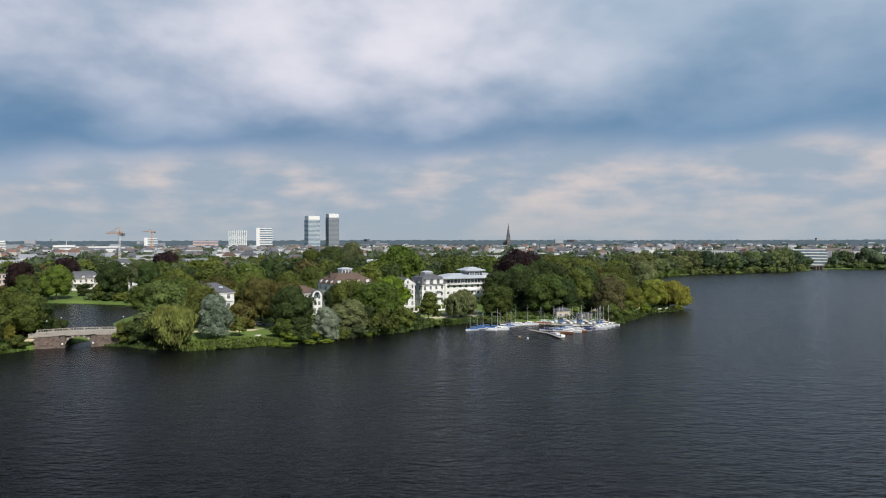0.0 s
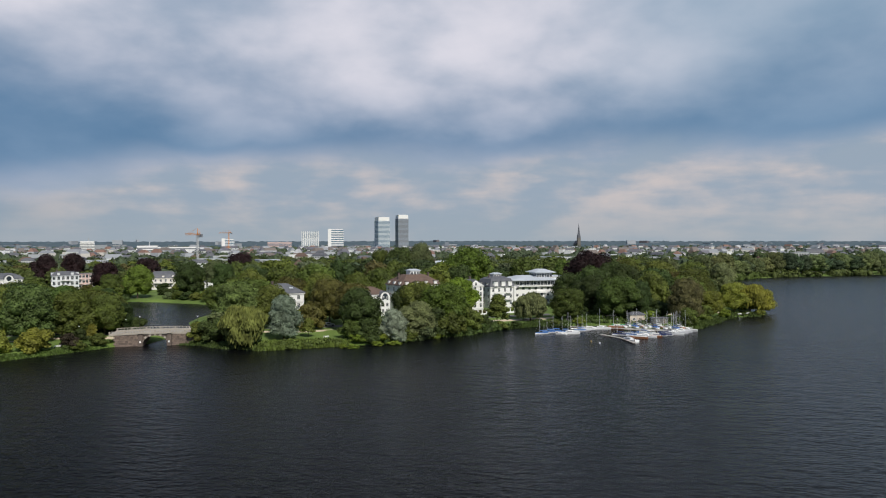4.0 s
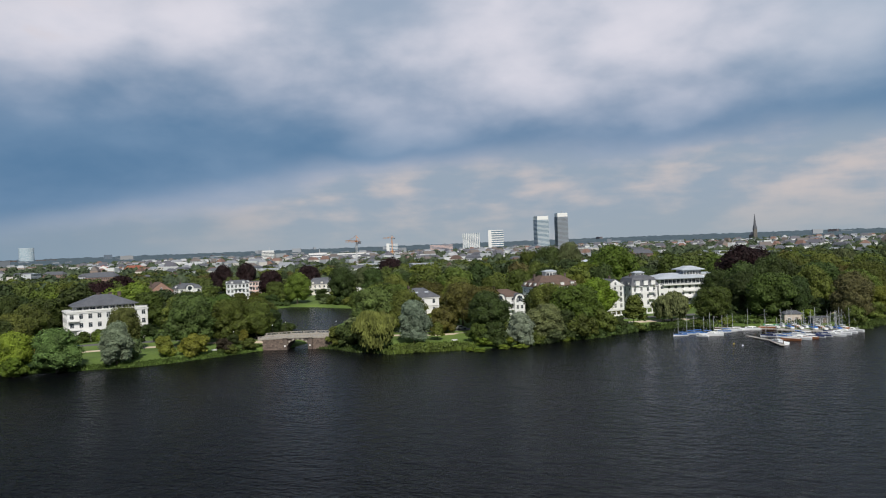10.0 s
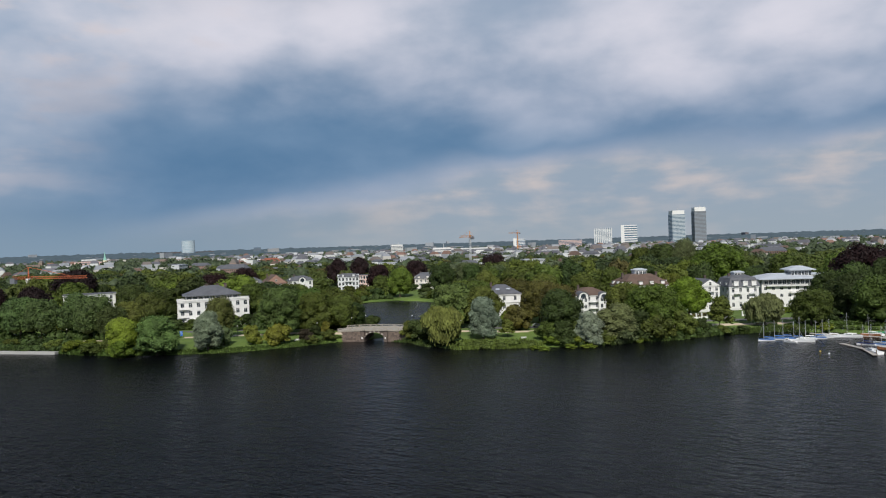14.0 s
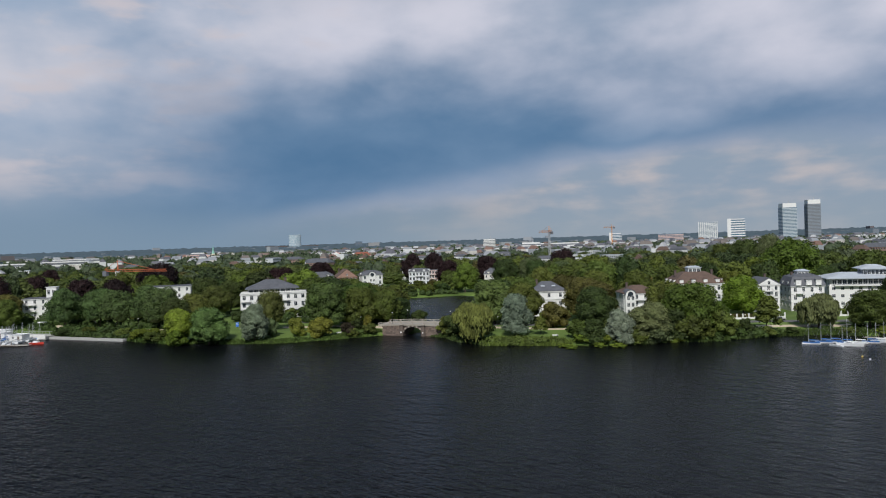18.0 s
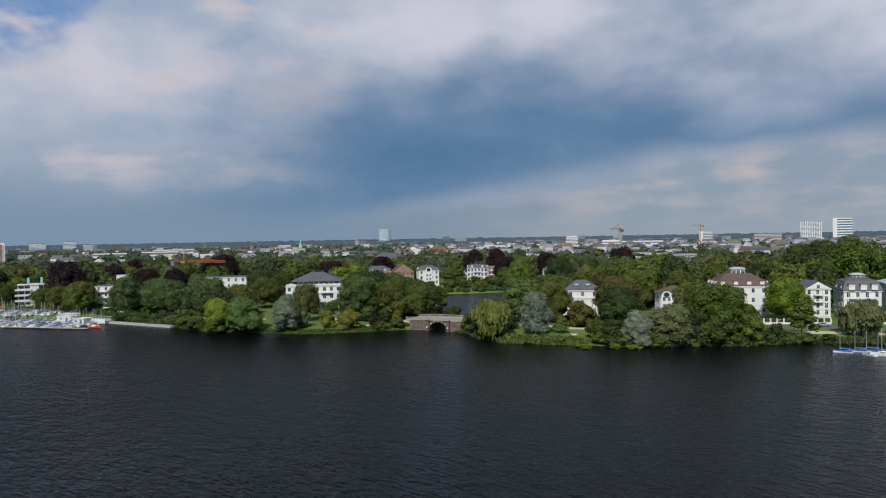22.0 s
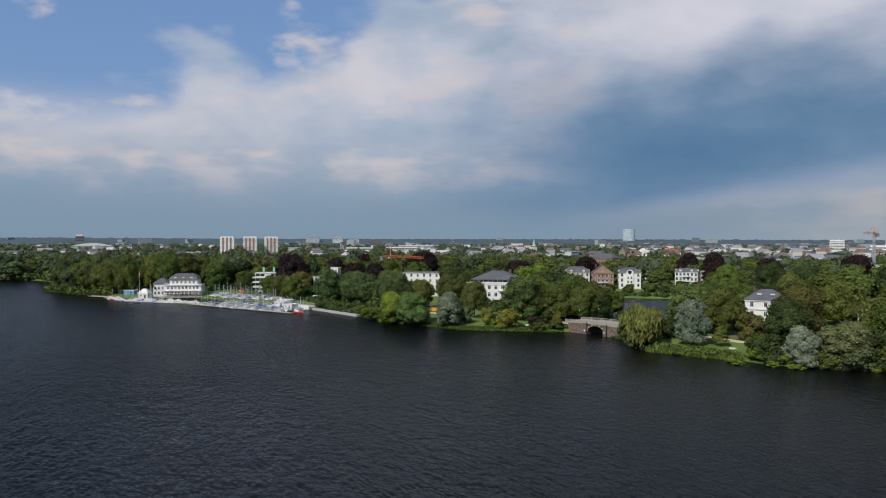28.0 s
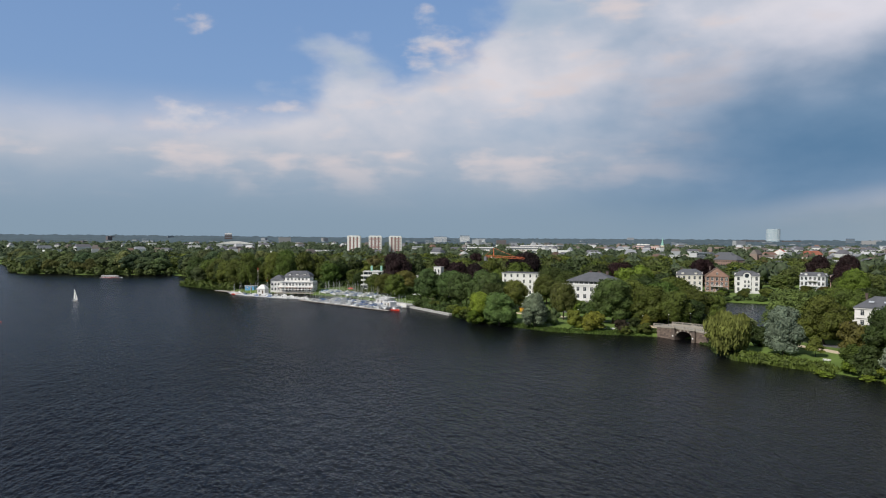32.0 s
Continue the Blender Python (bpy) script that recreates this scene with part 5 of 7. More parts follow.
def glass_tower():
    root = thing("office_tower", pose(-3001, 2588, 4, 0, 0, 50), "shimmering glass office tower with a rounded front", "high-rise")
    bm = bmesh.new()
    bmesh.ops.create_cone(bm, cap_ends=True, segments=32, radius1=33, radius2=33, depth=90, matrix=Matrix.Translation((0, 0, 45)) @ Matrix.Diagonal((1, 0.6, 1, 1)))
    part("glass_front", bm, GLASS_PALE, root)
    for i in range(22):
        bm = bmesh.new()
        bmesh.ops.create_cone(bm, cap_ends=True, segments=32, radius1=33.5, radius2=33.5, depth=0.8, matrix=Matrix.Translation((0, 0, 4 + i * 4)) @ Matrix.Diagonal((1, 0.6, 1, 1)))
        part("floor_edge", bm, WHITE, root)
    box_part("podium", (85, 20, 14), (90, 30, 30), DARK_BRICK, root, "low brown office wing")
    box_part("podium", (-100, 20, 14), (120, 30, 32), DARK_BRICK, root, "long low brown office wing")


GLASS_PALE = glass_material("pale_glass", (0.30, 0.40, 0.46), 0.25)
glass_tower()


CHURCH_STONE = mat("weathered_church_stone", (0.13, 0.12, 0.105), 0.9, 0.25, 0.2, 1.5, 0.2)


def church():
    root = thing("church", pose(257, 2775, 6, 0, 0, 10), "weathered grey-brown church with a tall slender spire", "church")
    box_part("tower", (0, 0, 20), (12, 12, 44), CHURCH_STONE, root)
    bm = bmesh.new()
    bmesh.ops.create_cone(bm, cap_ends=True, segments=8, radius1=6.6, radius2=0.25, depth=56, matrix=Matrix.Translation((0, 0, 70)))
    part("spire", bm, SLATE, root)
    for sx in (-1, 1):
        for sy in (-1, 1):
            bm = bmesh.new()
            bmesh.ops.create_cone(bm, cap_ends=True, segments=6, radius1=2.0, radius2=0.1, depth=14, matrix=Matrix.Translation((sx * 4.8, sy * 4.8, 48)))
            part("pinnacle", bm, SLATE, root)
    box_part("nave", (0, 26, 9), (18, 40, 22), CHURCH_STONE, root)
    r = part("nave_roof", roof_mesh(18, 40, 12, 0.6, "gable"), SLATE, root)
    r.location = (0, 6, 20)


church()


def green_spire():
    root = thing("church_tower", pose(-1320, 947, 5, 0, 0, 50), "slim church tower with a green copper spire", "church")
    box_part("tower", (0, 0, 9), (7, 7, 20), CREAM, root)
    bm = bmesh.new()
    bmesh.ops.create_cone(bm, cap_ends=True, segments=8, radius1=3.6, radius2=2.0, depth=6, matrix=Matrix.Translation((0, 0, 22)))
    bmesh.ops.create_cone(bm, cap_ends=True, segments=8, radius1=2.0, radius2=0.2, depth=12, matrix=Matrix.Translation((0, 0, 31)))
    part("spire", bm, COPPER, root)
    box_part("hall", (-32, 8, 8), (52, 16, 18), PINK, root, "sandy brick hall with a flat roof")
    box_part("hall_roof", (-32, 8, 17.2), (53, 17, 0.5), ZINC, root)
    for i in range(9):
        box_part("window", (-55 + 5.8 * i, -0.06, 10), (2.6, 0.2, 7.0), GLASS, root)


green_spire()


def crane(x, y, top, jib_ang, jib, mast_mat, jib_mat, label, js=1.8):
    root = thing("tower_crane", pose(x, y, 2.5, 0, 0, jib_ang), label, "crane")
    H = top - 6

    def lattice(length, s, upright):
        bm = bmesh.new()
        n = int(length / (s * 1.4))
        for a in (-1, 1):
            for b in (-1, 1):
                add_box(bm, a * s / 2, b * s / 2, length / 2, s * 0.16, s * 0.16, length)
        for i in range(n):
            z0, z1 = length * i / n, length * (i + 1) / n
            for a in (-1, 1):
                add_rod(bm, (-a * s / 2, a * s / 2, z0), (a * s / 2, a * s / 2, z1), s * 0.07, n=4)
                add_rod(bm, (a * s / 2, -a * s / 2, z0), (a * s / 2, a * s / 2, z1), s * 0.07, n=4)
        return bm
    part("mast", lattice(H, 1.6, True), mast_mat, root)
    j = part("jib", lattice(jib, js, False), jib_mat, root)
    j.matrix_basis = pose(-1, 0, H + 1.2, 0, 90, 0)
    j = part("counter_jib", lattice(jib * 0.3, js, False), jib_mat, root)
    j.matrix_basis = pose(1, 0, H + 1.2, 0, -90, 0)
    box_part("counterweight", (-jib * 0.27, 0, H - 0.6), (3.5, 1.8, 3.0), GREY_DARK, root, "dark counterweight blocks")
    box_part("cab", (1.6, -1.6, H - 0.4), (1.8, 1.8, 2.4), WHITE, root)
    bm = bmesh.new()
    add_rod(bm, (0, 0, H), (0, 0, H + 7), 0.5, 0.2, 6)
    add_rod(bm, (0, 0, H + 7), (jib * 0.7, 0, H + 2), 0.12, n=4)
    add_rod(bm, (0, 0, H + 7), (-jib * 0.28, 0, H + 2), 0.12, n=4)
    part("tie_bars", bm, jib_mat, root)


CRANE_RED = mat("faded_red_steel", (0.5, 0.14, 0.06), 0.6, 0.2, 0.5, 4, 0.1)
crane(-312, 680, 46, 148, 22, STEEL, ORANGE, "tower crane with a short orange jib")
crane(-621, 1504, 58, 150, 34, ORANGE, ORANGE, "distant orange tower crane")
crane(-352, 236, 28, 10, 42, CREAM, CRANE_RED, "low crane with a long red lattice jib over the trees", 1.15)


def sports_hall():
    root = thing("sports_hall", pose(-1585, 3, 4, 0, 0, 88), "white hall with a shallow curved roof", "hall")
    bm = bmesh.new()
    add_box(bm, 0, 20, 8, 78, 40, 18)
    part("wall", bm, CITY[3], root)
    bm = bmesh.new()
    prof = [(-40 + 80 * i / 16, 17 + 6 * math.sin(math.pi * i / 16)) for i in range(17)]
    a = [bm.verts.new((px, -1, pz)) for px, pz in prof]
    b = [bm.verts.new((px, 41, pz)) for px, pz in prof]
    for i in range(16):
        bm.faces.new((a[i], a[i + 1], b[i + 1], b[i]))
    bm.faces.new(a[::-1])
    bm.faces.new(b)
    part("roof", bm, WHITE, root)


sports_hall()
tower_block(-3382, -112, 88, 32, 24, 44, 4, DARK_BRICK, GREY_DARK, "brown brick water tower hall on the wooded ridge", 6, 0, 4, "water_tower")


# ---------------------------------------------------------------- city houses and woods beyond
def scatter(rng, n, near, span, power, a0, a1, shore):
    """Random places on dry land in a sector, with their distance."""
    rr = near + span * rng.random(n) ** power
    aa = np.radians(rng.uniform(a0, a1, n))
    px, py = 40 - np.sin(aa) * rr, 30 + np.cos(aa) * rr
    ok = land_distance(px, py) > shore
    return list(zip(px[ok].tolist(), py[ok].tolist(), rr[ok].tolist()))


city_rng = np.random.default_rng(5)
FOOT = [(-95, 305, 12), (-62, 325, 12), (-43, 346, 15), (-22, 358, 11), (-4, 371, 12), (-219, 252, 18), (-229, 234, 13), (-214, 232, 13), (-206, 244, 12), (15, 390, 22), (-321, 368, 12), (-311, 386, 12), (-303, 401, 11), (-298, 451, 14), (-300, 477, 12), (-285, 440, 10),
        (-245, 486, 14), (-190, 451, 12), (-300, 243, 15), (-54, 563, 15), (-420, 138, 9), (-371, 158, 12), (-341, 192, 9), (-276, 208, 10), (-300, 222, 12), (-315, 195, 10), (-295, 195, 8), (-371, 108, 22), (-310, 680, 5), (-352, 236, 5), (-800, 838, 30), (-770, 868, 18)]


def city_proto(k, w, d, h, wall, roof, style, rh):
    def build(m, label):
        root = thing("town_house", m, label, "house", "town houses")
        part("wall", CP[k]["wall"], None, root)
        part("roof", CP[k]["roof"], None, root)
        tagged(part("windows", CP[k]["rows"], None, root), kind="stuff")
        return root
    bm = bmesh.new()
    add_box(bm, 0, d / 2, h / 2 - 1, w, d, h + 2)
    CP[k] = {"wall": finish("wall", bm, wall)}
    bm = roof_mesh(w, d, rh, 0.4, style)
    bmesh.ops.translate(bm, verts=bm.verts, vec=(0, 0, h))
    CP[k]["roof"] = finish("roof", bm, roof)
    floors = max(2, int(h / 3.3))
    bm = bmesh.new()
    for f in range(floors):
        n = int(w / 3.0)
        for i in range(n):
            for yy in (-0.03, d + 0.03):
                add_box(bm, -w / 2 + w * (i + 0.5) / n, yy, (f + 0.55) * h / floors, 1.3, 0.1, 1.6)
    CP[k]["rows"] = finish("windows", bm, GLASS)
    return build


CP = {}
KINDS = [city_proto(0, 18, 12, 14, CITY[0], SLATE, "hip", 5), city_proto(1, 24, 13, 17, CITY[0], SLATE, "mansard", 4), city_proto(2, 34, 13, 16, CITY[0], ZINC, "flat", 0.5),
         city_proto(3, 20, 12, 15, CITY[1], TILE_BROWN, "hip", 5), city_proto(4, 40, 14, 17, CITY[2], SLATE, "hip", 5), city_proto(5, 30, 14, 19, CITY[3], ZINC, "flat", 0.5),
         city_proto(6, 14, 11, 12, CITY[0], TILE_BROWN, "gable", 6)]
CITY_LABELS = ["white town house with a dark hipped roof", "white town house with a slate mansard roof", "white flat-roofed apartment row", "cream town house with a brown hipped roof",
               "long brick apartment row with a slate roof", "grey flat-roofed office building", "white gabled house with a brown tiled roof"]
for px, py, k, ang, sz in ((297, 781, 2, -20, 1.35), (351, 803, 0, -30, 0.95), (388, 822, 6, -25, 1.1), (330, 812, 1, -10, 1.2), (255, 768, 6, -35, 1.0)):
    KINDS[k](pose(px, py, 2.4, 0, 0, ang) @ Matrix.Diagonal((0.8, 0.8, sz, 1)), CITY_LABELS[k])
placed = []
TOWN_NEAR = 0.4
for px, py, rr in scatter(city_rng, 2000, 620, 900, 1.0, -42, 108, 45):
    if len(placed) >= 230:
        break
    aa = math.atan2(40 - px, py - 30)
    if any((px - q[0]) ** 2 + (py - q[1]) ** 2 < 30 ** 2 for q in placed) or any((px - q[0]) ** 2 + (py - q[1]) ** 2 < (q[2] + 22) ** 2 for q in FOOT):
        continue
    if rr < 800 and city_rng.random() < TOWN_NEAR or math.degrees(aa) > 48 and city_rng.random() < (0.78 if math.degrees(aa) < 76 else 0.9):
        continue
    k = int(city_rng.choice(7, p=(0.13, 0.28, 0.29, 0.1, 0.04, 0.1, 0.06)))
    s = city_rng.uniform(0.75, 1.0) * (0.7 if rr < 640 else 1.15)
    KINDS[k](pose(px, py, 2.4, 0, 0, math.degrees(aa) + city_rng.choice((-35, -10, 20, 60))) @ Matrix.Diagonal((0.72, 0.8, s * 0.85, 1)), CITY_LABELS[k])
    placed.append((px, py))


def far_city():
    """The countless roofs of the distant town, as one heap of small gabled blocks."""
    v, q = [], []
    for px, py, rr in scatter(city_rng, 1900, 950, 1350, 0.85, -46, 122, 60):
        if math.degrees(math.atan2(40 - px, py - 30)) > 48 and city_rng.random() < (0.72 if math.degrees(math.atan2(40 - px, py - 30)) < 76 else 0.85):
            continue
        w, d, h = city_rng.uniform(9, 26), city_rng.uniform(8, 13), city_rng.uniform(11, 19)
        r = math.radians(city_rng.uniform(0, 180))
        c, s = math.cos(r), math.sin(r)
        rh = city_rng.choice((0.3, 4.0, 5.5))
        b = len(v)
        for zx, zz in ((w / 2, 0), (w / 2, h), (w / 2 - 2 * (rh > 1), h + rh)):
            for sx, sy in ((-1, -1), (1, -1), (1, 1), (-1, 1)):
                dy = d / 2 if zx == w / 2 else 0.6 if rh > 1 else d / 2
                x0, y0 = sx * zx, sy * dy
                v.append((px + x0 * c - y0 * s, py + x0 * s + y0 * c, zz + 2))
        for lay in (0, 4):
            for k in range(4):
                q.append((b + lay + k, b + lay + (k + 1) % 4, b + lay + 4 + (k + 1) % 4, b + lay + 4 + k))
        q.append((b + 8, b + 9, b + 10, b + 11))
    me = mesh_from("far_town", np.array(v), np.zeros((0, 3), int), np.array(q), TOWN)
    me.polygons.foreach_set("use_smooth", [False] * len(me.polygons))
    tagged(new("far_town", me), "pale walls and tiled roofs of the distant town", "town", kind="stuff")


def town_material(name="far_town_walls_and_roofs", haze_scale=1.0):
    """Walls mostly white, some brick; upward faces are roofs of grey, zinc or red tile."""
    m = bpy.data.materials.new(name)
    m.use_nodes = True
    N, L = m.node_tree.nodes, m.node_tree.links
    b = N["Principled BSDF"]
    b.inputs["Roughness"].default_value = 0.8
    geo = N.new("ShaderNodeNewGeometry")

    def ramp(stops):
        r = N.new("ShaderNodeValToRGB")
        r.color_ramp.interpolation = "CONSTANT"
        while len(r.color_ramp.elements) < len(stops):
            r.color_ramp.elements.new(1.0)
        for e, (p, c) in zip(r.color_ramp.elements, stops):
            # below 1, every stop is dimmed and blued: haze painted into the colour
            e.position, e.color = p, (c[0] * haze_scale, c[1] * haze_scale + (1 - haze_scale) * 0.03, c[2] * haze_scale + (1 - haze_scale) * 0.07, 1)
        L.new(geo.outputs["Random Per Island"], r.inputs[0])
        return r.outputs[0]
    walls = ramp([(0, (0.58, 0.59, 0.6)), (0.5, (0.5, 0.48, 0.45)), (0.68, (0.34, 0.36, 0.39)), (0.86, (0.23, 0.175, 0.15))])
    roofs = ramp([(0, (0.12, 0.12, 0.14)), (0.42, (0.24, 0.255, 0.28)), (0.62, (0.20, 0.12, 0.095)), (0.72, (0.15, 0.13, 0.12)), (0.94, (0.40, 0.41, 0.43))])
    sep = N.new("ShaderNodeSeparateXYZ")
    L.new(geo.outputs["True Normal"], sep.inputs[0])
    st = N.new("ShaderNodeMath")
    st.operation = "GREATER_THAN"
    L.new(sep.outputs[2], st.inputs[0])
    st.inputs[1].default_value = 0.2
    mx = N.new("ShaderNodeMix")
    mx.data_type = "RGBA"
    L.new(st.outputs[0], mx.inputs[0])
    L.new(walls, mx.inputs[6])
    L.new(roofs, mx.inputs[7])
    L.new(mx.outputs[2], b.inputs["Base Color"])
    return m


TOWN = town_material()
far_city()

# garden trees between the villas and as far as the town
mid_rng = np.random.default_rng(21)
HUES = [GREEN, DEEP, (0.105, 0.135, 0.027), (0.14, 0.17, 0.027), RUSTY, COPPERY, GREYGREEN]
LAWN = [(-245, 455, 16), (-228, 440, 14), (-165, 380, 14), (-348, 462, 12), (-308, 470, 14), (-300, 450, 10), (-20, 410, 12), (-12, 395, 10), (-205, 418, 16), (-232, 414, 12), (-180, 408, 12), (-212, 445, 20), (-300, 360, 16), (-290, 385, 18), (-130, 300, 10)]


VIEWS = [((71, 34), (-300, 238), 12, 50), ((0, 4), (-289, 436), 14, 60), ((0, 4), (-245, 480), 12, 60), ((90, 51), (-289, 436), 14, 60), ((90, 51), (-297, 466), 10, 60), ((90, 51), (-320, 395), 22, 60), ((112, 87), (-325, 385), 24, 70), ((30, 12), (-297, 466), 14, 70)]


def in_corridor(px, py):
    """Open gardens in front of some villas."""
    for (ax, ay), (bx, by), half, reach in VIEWS:
        d = Vector((bx - ax, by - ay))
        L = d.length
        d /= L
        s = (px - ax) * d.x + (py - ay) * d.y
        if L - reach < s < L + 8 and abs((px - ax) * d.y - (py - ay) * d.x) < half + 6:
            return True
    return False


def garden_trees():
    """Garden trees: those by the gardens nearest the lake as things, the rest as one growth of each leaf colour."""
    heaps = {}
    count = 0
    for px, py, rr in scatter(mid_rng, 7000, 300, 620, 0.9, -34, 110, 9):
        h, w = mid_rng.uniform(11, 23 if rr < 520 else 17), mid_rng.uniform(13, 23)
        if float(polygon_distance(np.array([px]), np.array([py]), SHORE)[0]) < (52 if -420 < px < 60 else 14):
            continue
        if any((px - q[0]) ** 2 + (py - q[1]) ** 2 < (q[2] + w * 0.42) ** 2 for q in FOOT + LAWN) or any((px - q[0]) ** 2 + (py - q[1]) ** 2 < (q[2] * 0.72 + w * 0.34) ** 2 for q in TREES) or in_corridor(px, py):
            continue
        k = int(mid_rng.choice(7, p=(0.33, 0.22, 0.19, 0.16, 0.06, 0.0, 0.04)))
        hue = HUES[k]
        if hue is COPPERY:
            h, w = h + 3, w + 3
        if rr < 440 and count < 60:
            tree("far", px, py, h, w, hue, COPPER_LABEL if hue is COPPERY else "", group="garden trees")
            count += 1
        else:
            heaps.setdefault(k, []).append((px, py, h, w))
            TREES.append((px, py, w / 2))
    forms = []
    for k in range(4):
        rng = np.random.default_rng(70 + k)
        forms.append(leaf_crown(rng, heap(rng, 16, 15, 0.4, 13), 1000, 0.75, core=0.88))
    for k, places in heaps.items():
        vs, ts, qs, base = [], [], [], 0
        for i, (px, py, h, w) in enumerate(places):
            v, t, q = forms[i % 4]
            a = i * 2.4
            x, y = v[:, 0] * w / 15, v[:, 1] * w / 15
            vs.append(np.stack([x * math.cos(a) - y * math.sin(a) + px, x * math.sin(a) + y * math.cos(a) + py, v[:, 2] * h / 16 + 2.2], -1))
            ts.append(t + base)
            qs.append(q + base)
            base += len(v)
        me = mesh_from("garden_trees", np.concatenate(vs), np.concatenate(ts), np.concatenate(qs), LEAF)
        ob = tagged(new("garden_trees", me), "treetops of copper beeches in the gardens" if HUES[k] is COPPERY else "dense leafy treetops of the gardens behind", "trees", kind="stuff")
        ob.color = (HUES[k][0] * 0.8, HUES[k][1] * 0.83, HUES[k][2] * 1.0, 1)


garden_trees()


def far_woods():
    rng = np.random.default_rng(33)
    vs, ts, qs, base = [], [], [], 0
    iv, it = ICO1
    for px, py, rr in scatter(rng, 10500, 560, 2300, 1.0, -48, 124, 8):
        if (rr < 760 and (float(polygon_distance(np.array([px]), np.array([py]), SHORE)[0]) < 60 and px > -430 and px < 120)) or any((px - q[0]) ** 2 + (py - q[1]) ** 2 < (q[2] + 9) ** 2 for q in FOOT + LAWN):
            continue
        if rr < 920 and any((px - q[0]) ** 2 + (py - q[1]) ** 2 < 110 for q in TREES):
            continue
        w, h = rng.uniform(11, 18) * (1 + rr / 6000), rng.uniform(8, 20)
        parts_ = 3 if rr < 1800 else 2
        for k in range(parts_):
            a = rng.uniform(0, 6.28)
            o = np.array((math.cos(a), math.sin(a), 0)) * w * 0.2
            s = np.array((w * 0.36, w * 0.36, h * 0.36)) * rng.uniform(0.8, 1.15)
            vv = iv * (1 + rng.normal(scale=0.12, size=(len(iv), 1))) * s + o + (px, py, 2 + h * 0.58 + rng.uniform(-0.1, 0.05) * h)
            vs.append(vv)
            ts.append(it + base)
            base += len(vv)
        m = 26 if rr < 1800 else 8
        d = rng.normal(size=(m, 3))
        d[:, 2] = np.abs(d[:, 2])
        d /= np.linalg.norm(d, axis=1)[:, None]
        p = d * (w * 0.5, w * 0.5, h * 0.42) + (px, py, 2 + h * 0.56)
        nn = d + rng.normal(scale=0.5, size=d.shape)
        t = np.cross(nn, rng.normal(size=nn.shape))
        t /= np.linalg.norm(t, axis=1)[:, None]
        b = np.cross(nn, t)
        b /= np.linalg.norm(b, axis=1)[:, None]
        s = w * rng.uniform(0.08, 0.16, (m, 1))
        vs.append(np.stack([p - t * s, p + b * s * 0.7, p + t * s, p - b * s * 0.7], 1).reshape(-1, 3))
        qs.append(np.arange(m * 4).reshape(-1, 4) + base)
        base += m * 4
    me = mesh_from("far_woods", np.concatenate(vs), np.concatenate(ts), np.concatenate(qs), LEAF_FAR_HAZED)
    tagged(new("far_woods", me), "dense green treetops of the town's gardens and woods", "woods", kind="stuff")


far_woods()


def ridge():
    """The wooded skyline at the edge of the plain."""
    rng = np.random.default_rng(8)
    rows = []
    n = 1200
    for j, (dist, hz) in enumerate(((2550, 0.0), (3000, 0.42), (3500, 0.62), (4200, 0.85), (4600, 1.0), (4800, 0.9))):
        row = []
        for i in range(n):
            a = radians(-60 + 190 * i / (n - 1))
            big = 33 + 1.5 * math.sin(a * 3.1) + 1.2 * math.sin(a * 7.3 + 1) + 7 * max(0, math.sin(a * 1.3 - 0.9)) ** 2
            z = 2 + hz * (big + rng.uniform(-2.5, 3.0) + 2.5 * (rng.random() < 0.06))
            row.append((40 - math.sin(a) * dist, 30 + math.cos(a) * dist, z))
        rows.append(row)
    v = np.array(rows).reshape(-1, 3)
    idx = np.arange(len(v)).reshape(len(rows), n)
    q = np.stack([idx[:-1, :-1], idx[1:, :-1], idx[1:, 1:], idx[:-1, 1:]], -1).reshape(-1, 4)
    me = mesh_from("backdrop", v, np.zeros((0, 3), int), q, RIDGE_HAZED)
    tagged(new("backdrop", me), "low wooded ridge along the horizon, blued by painted haze", "hills", kind="structure")


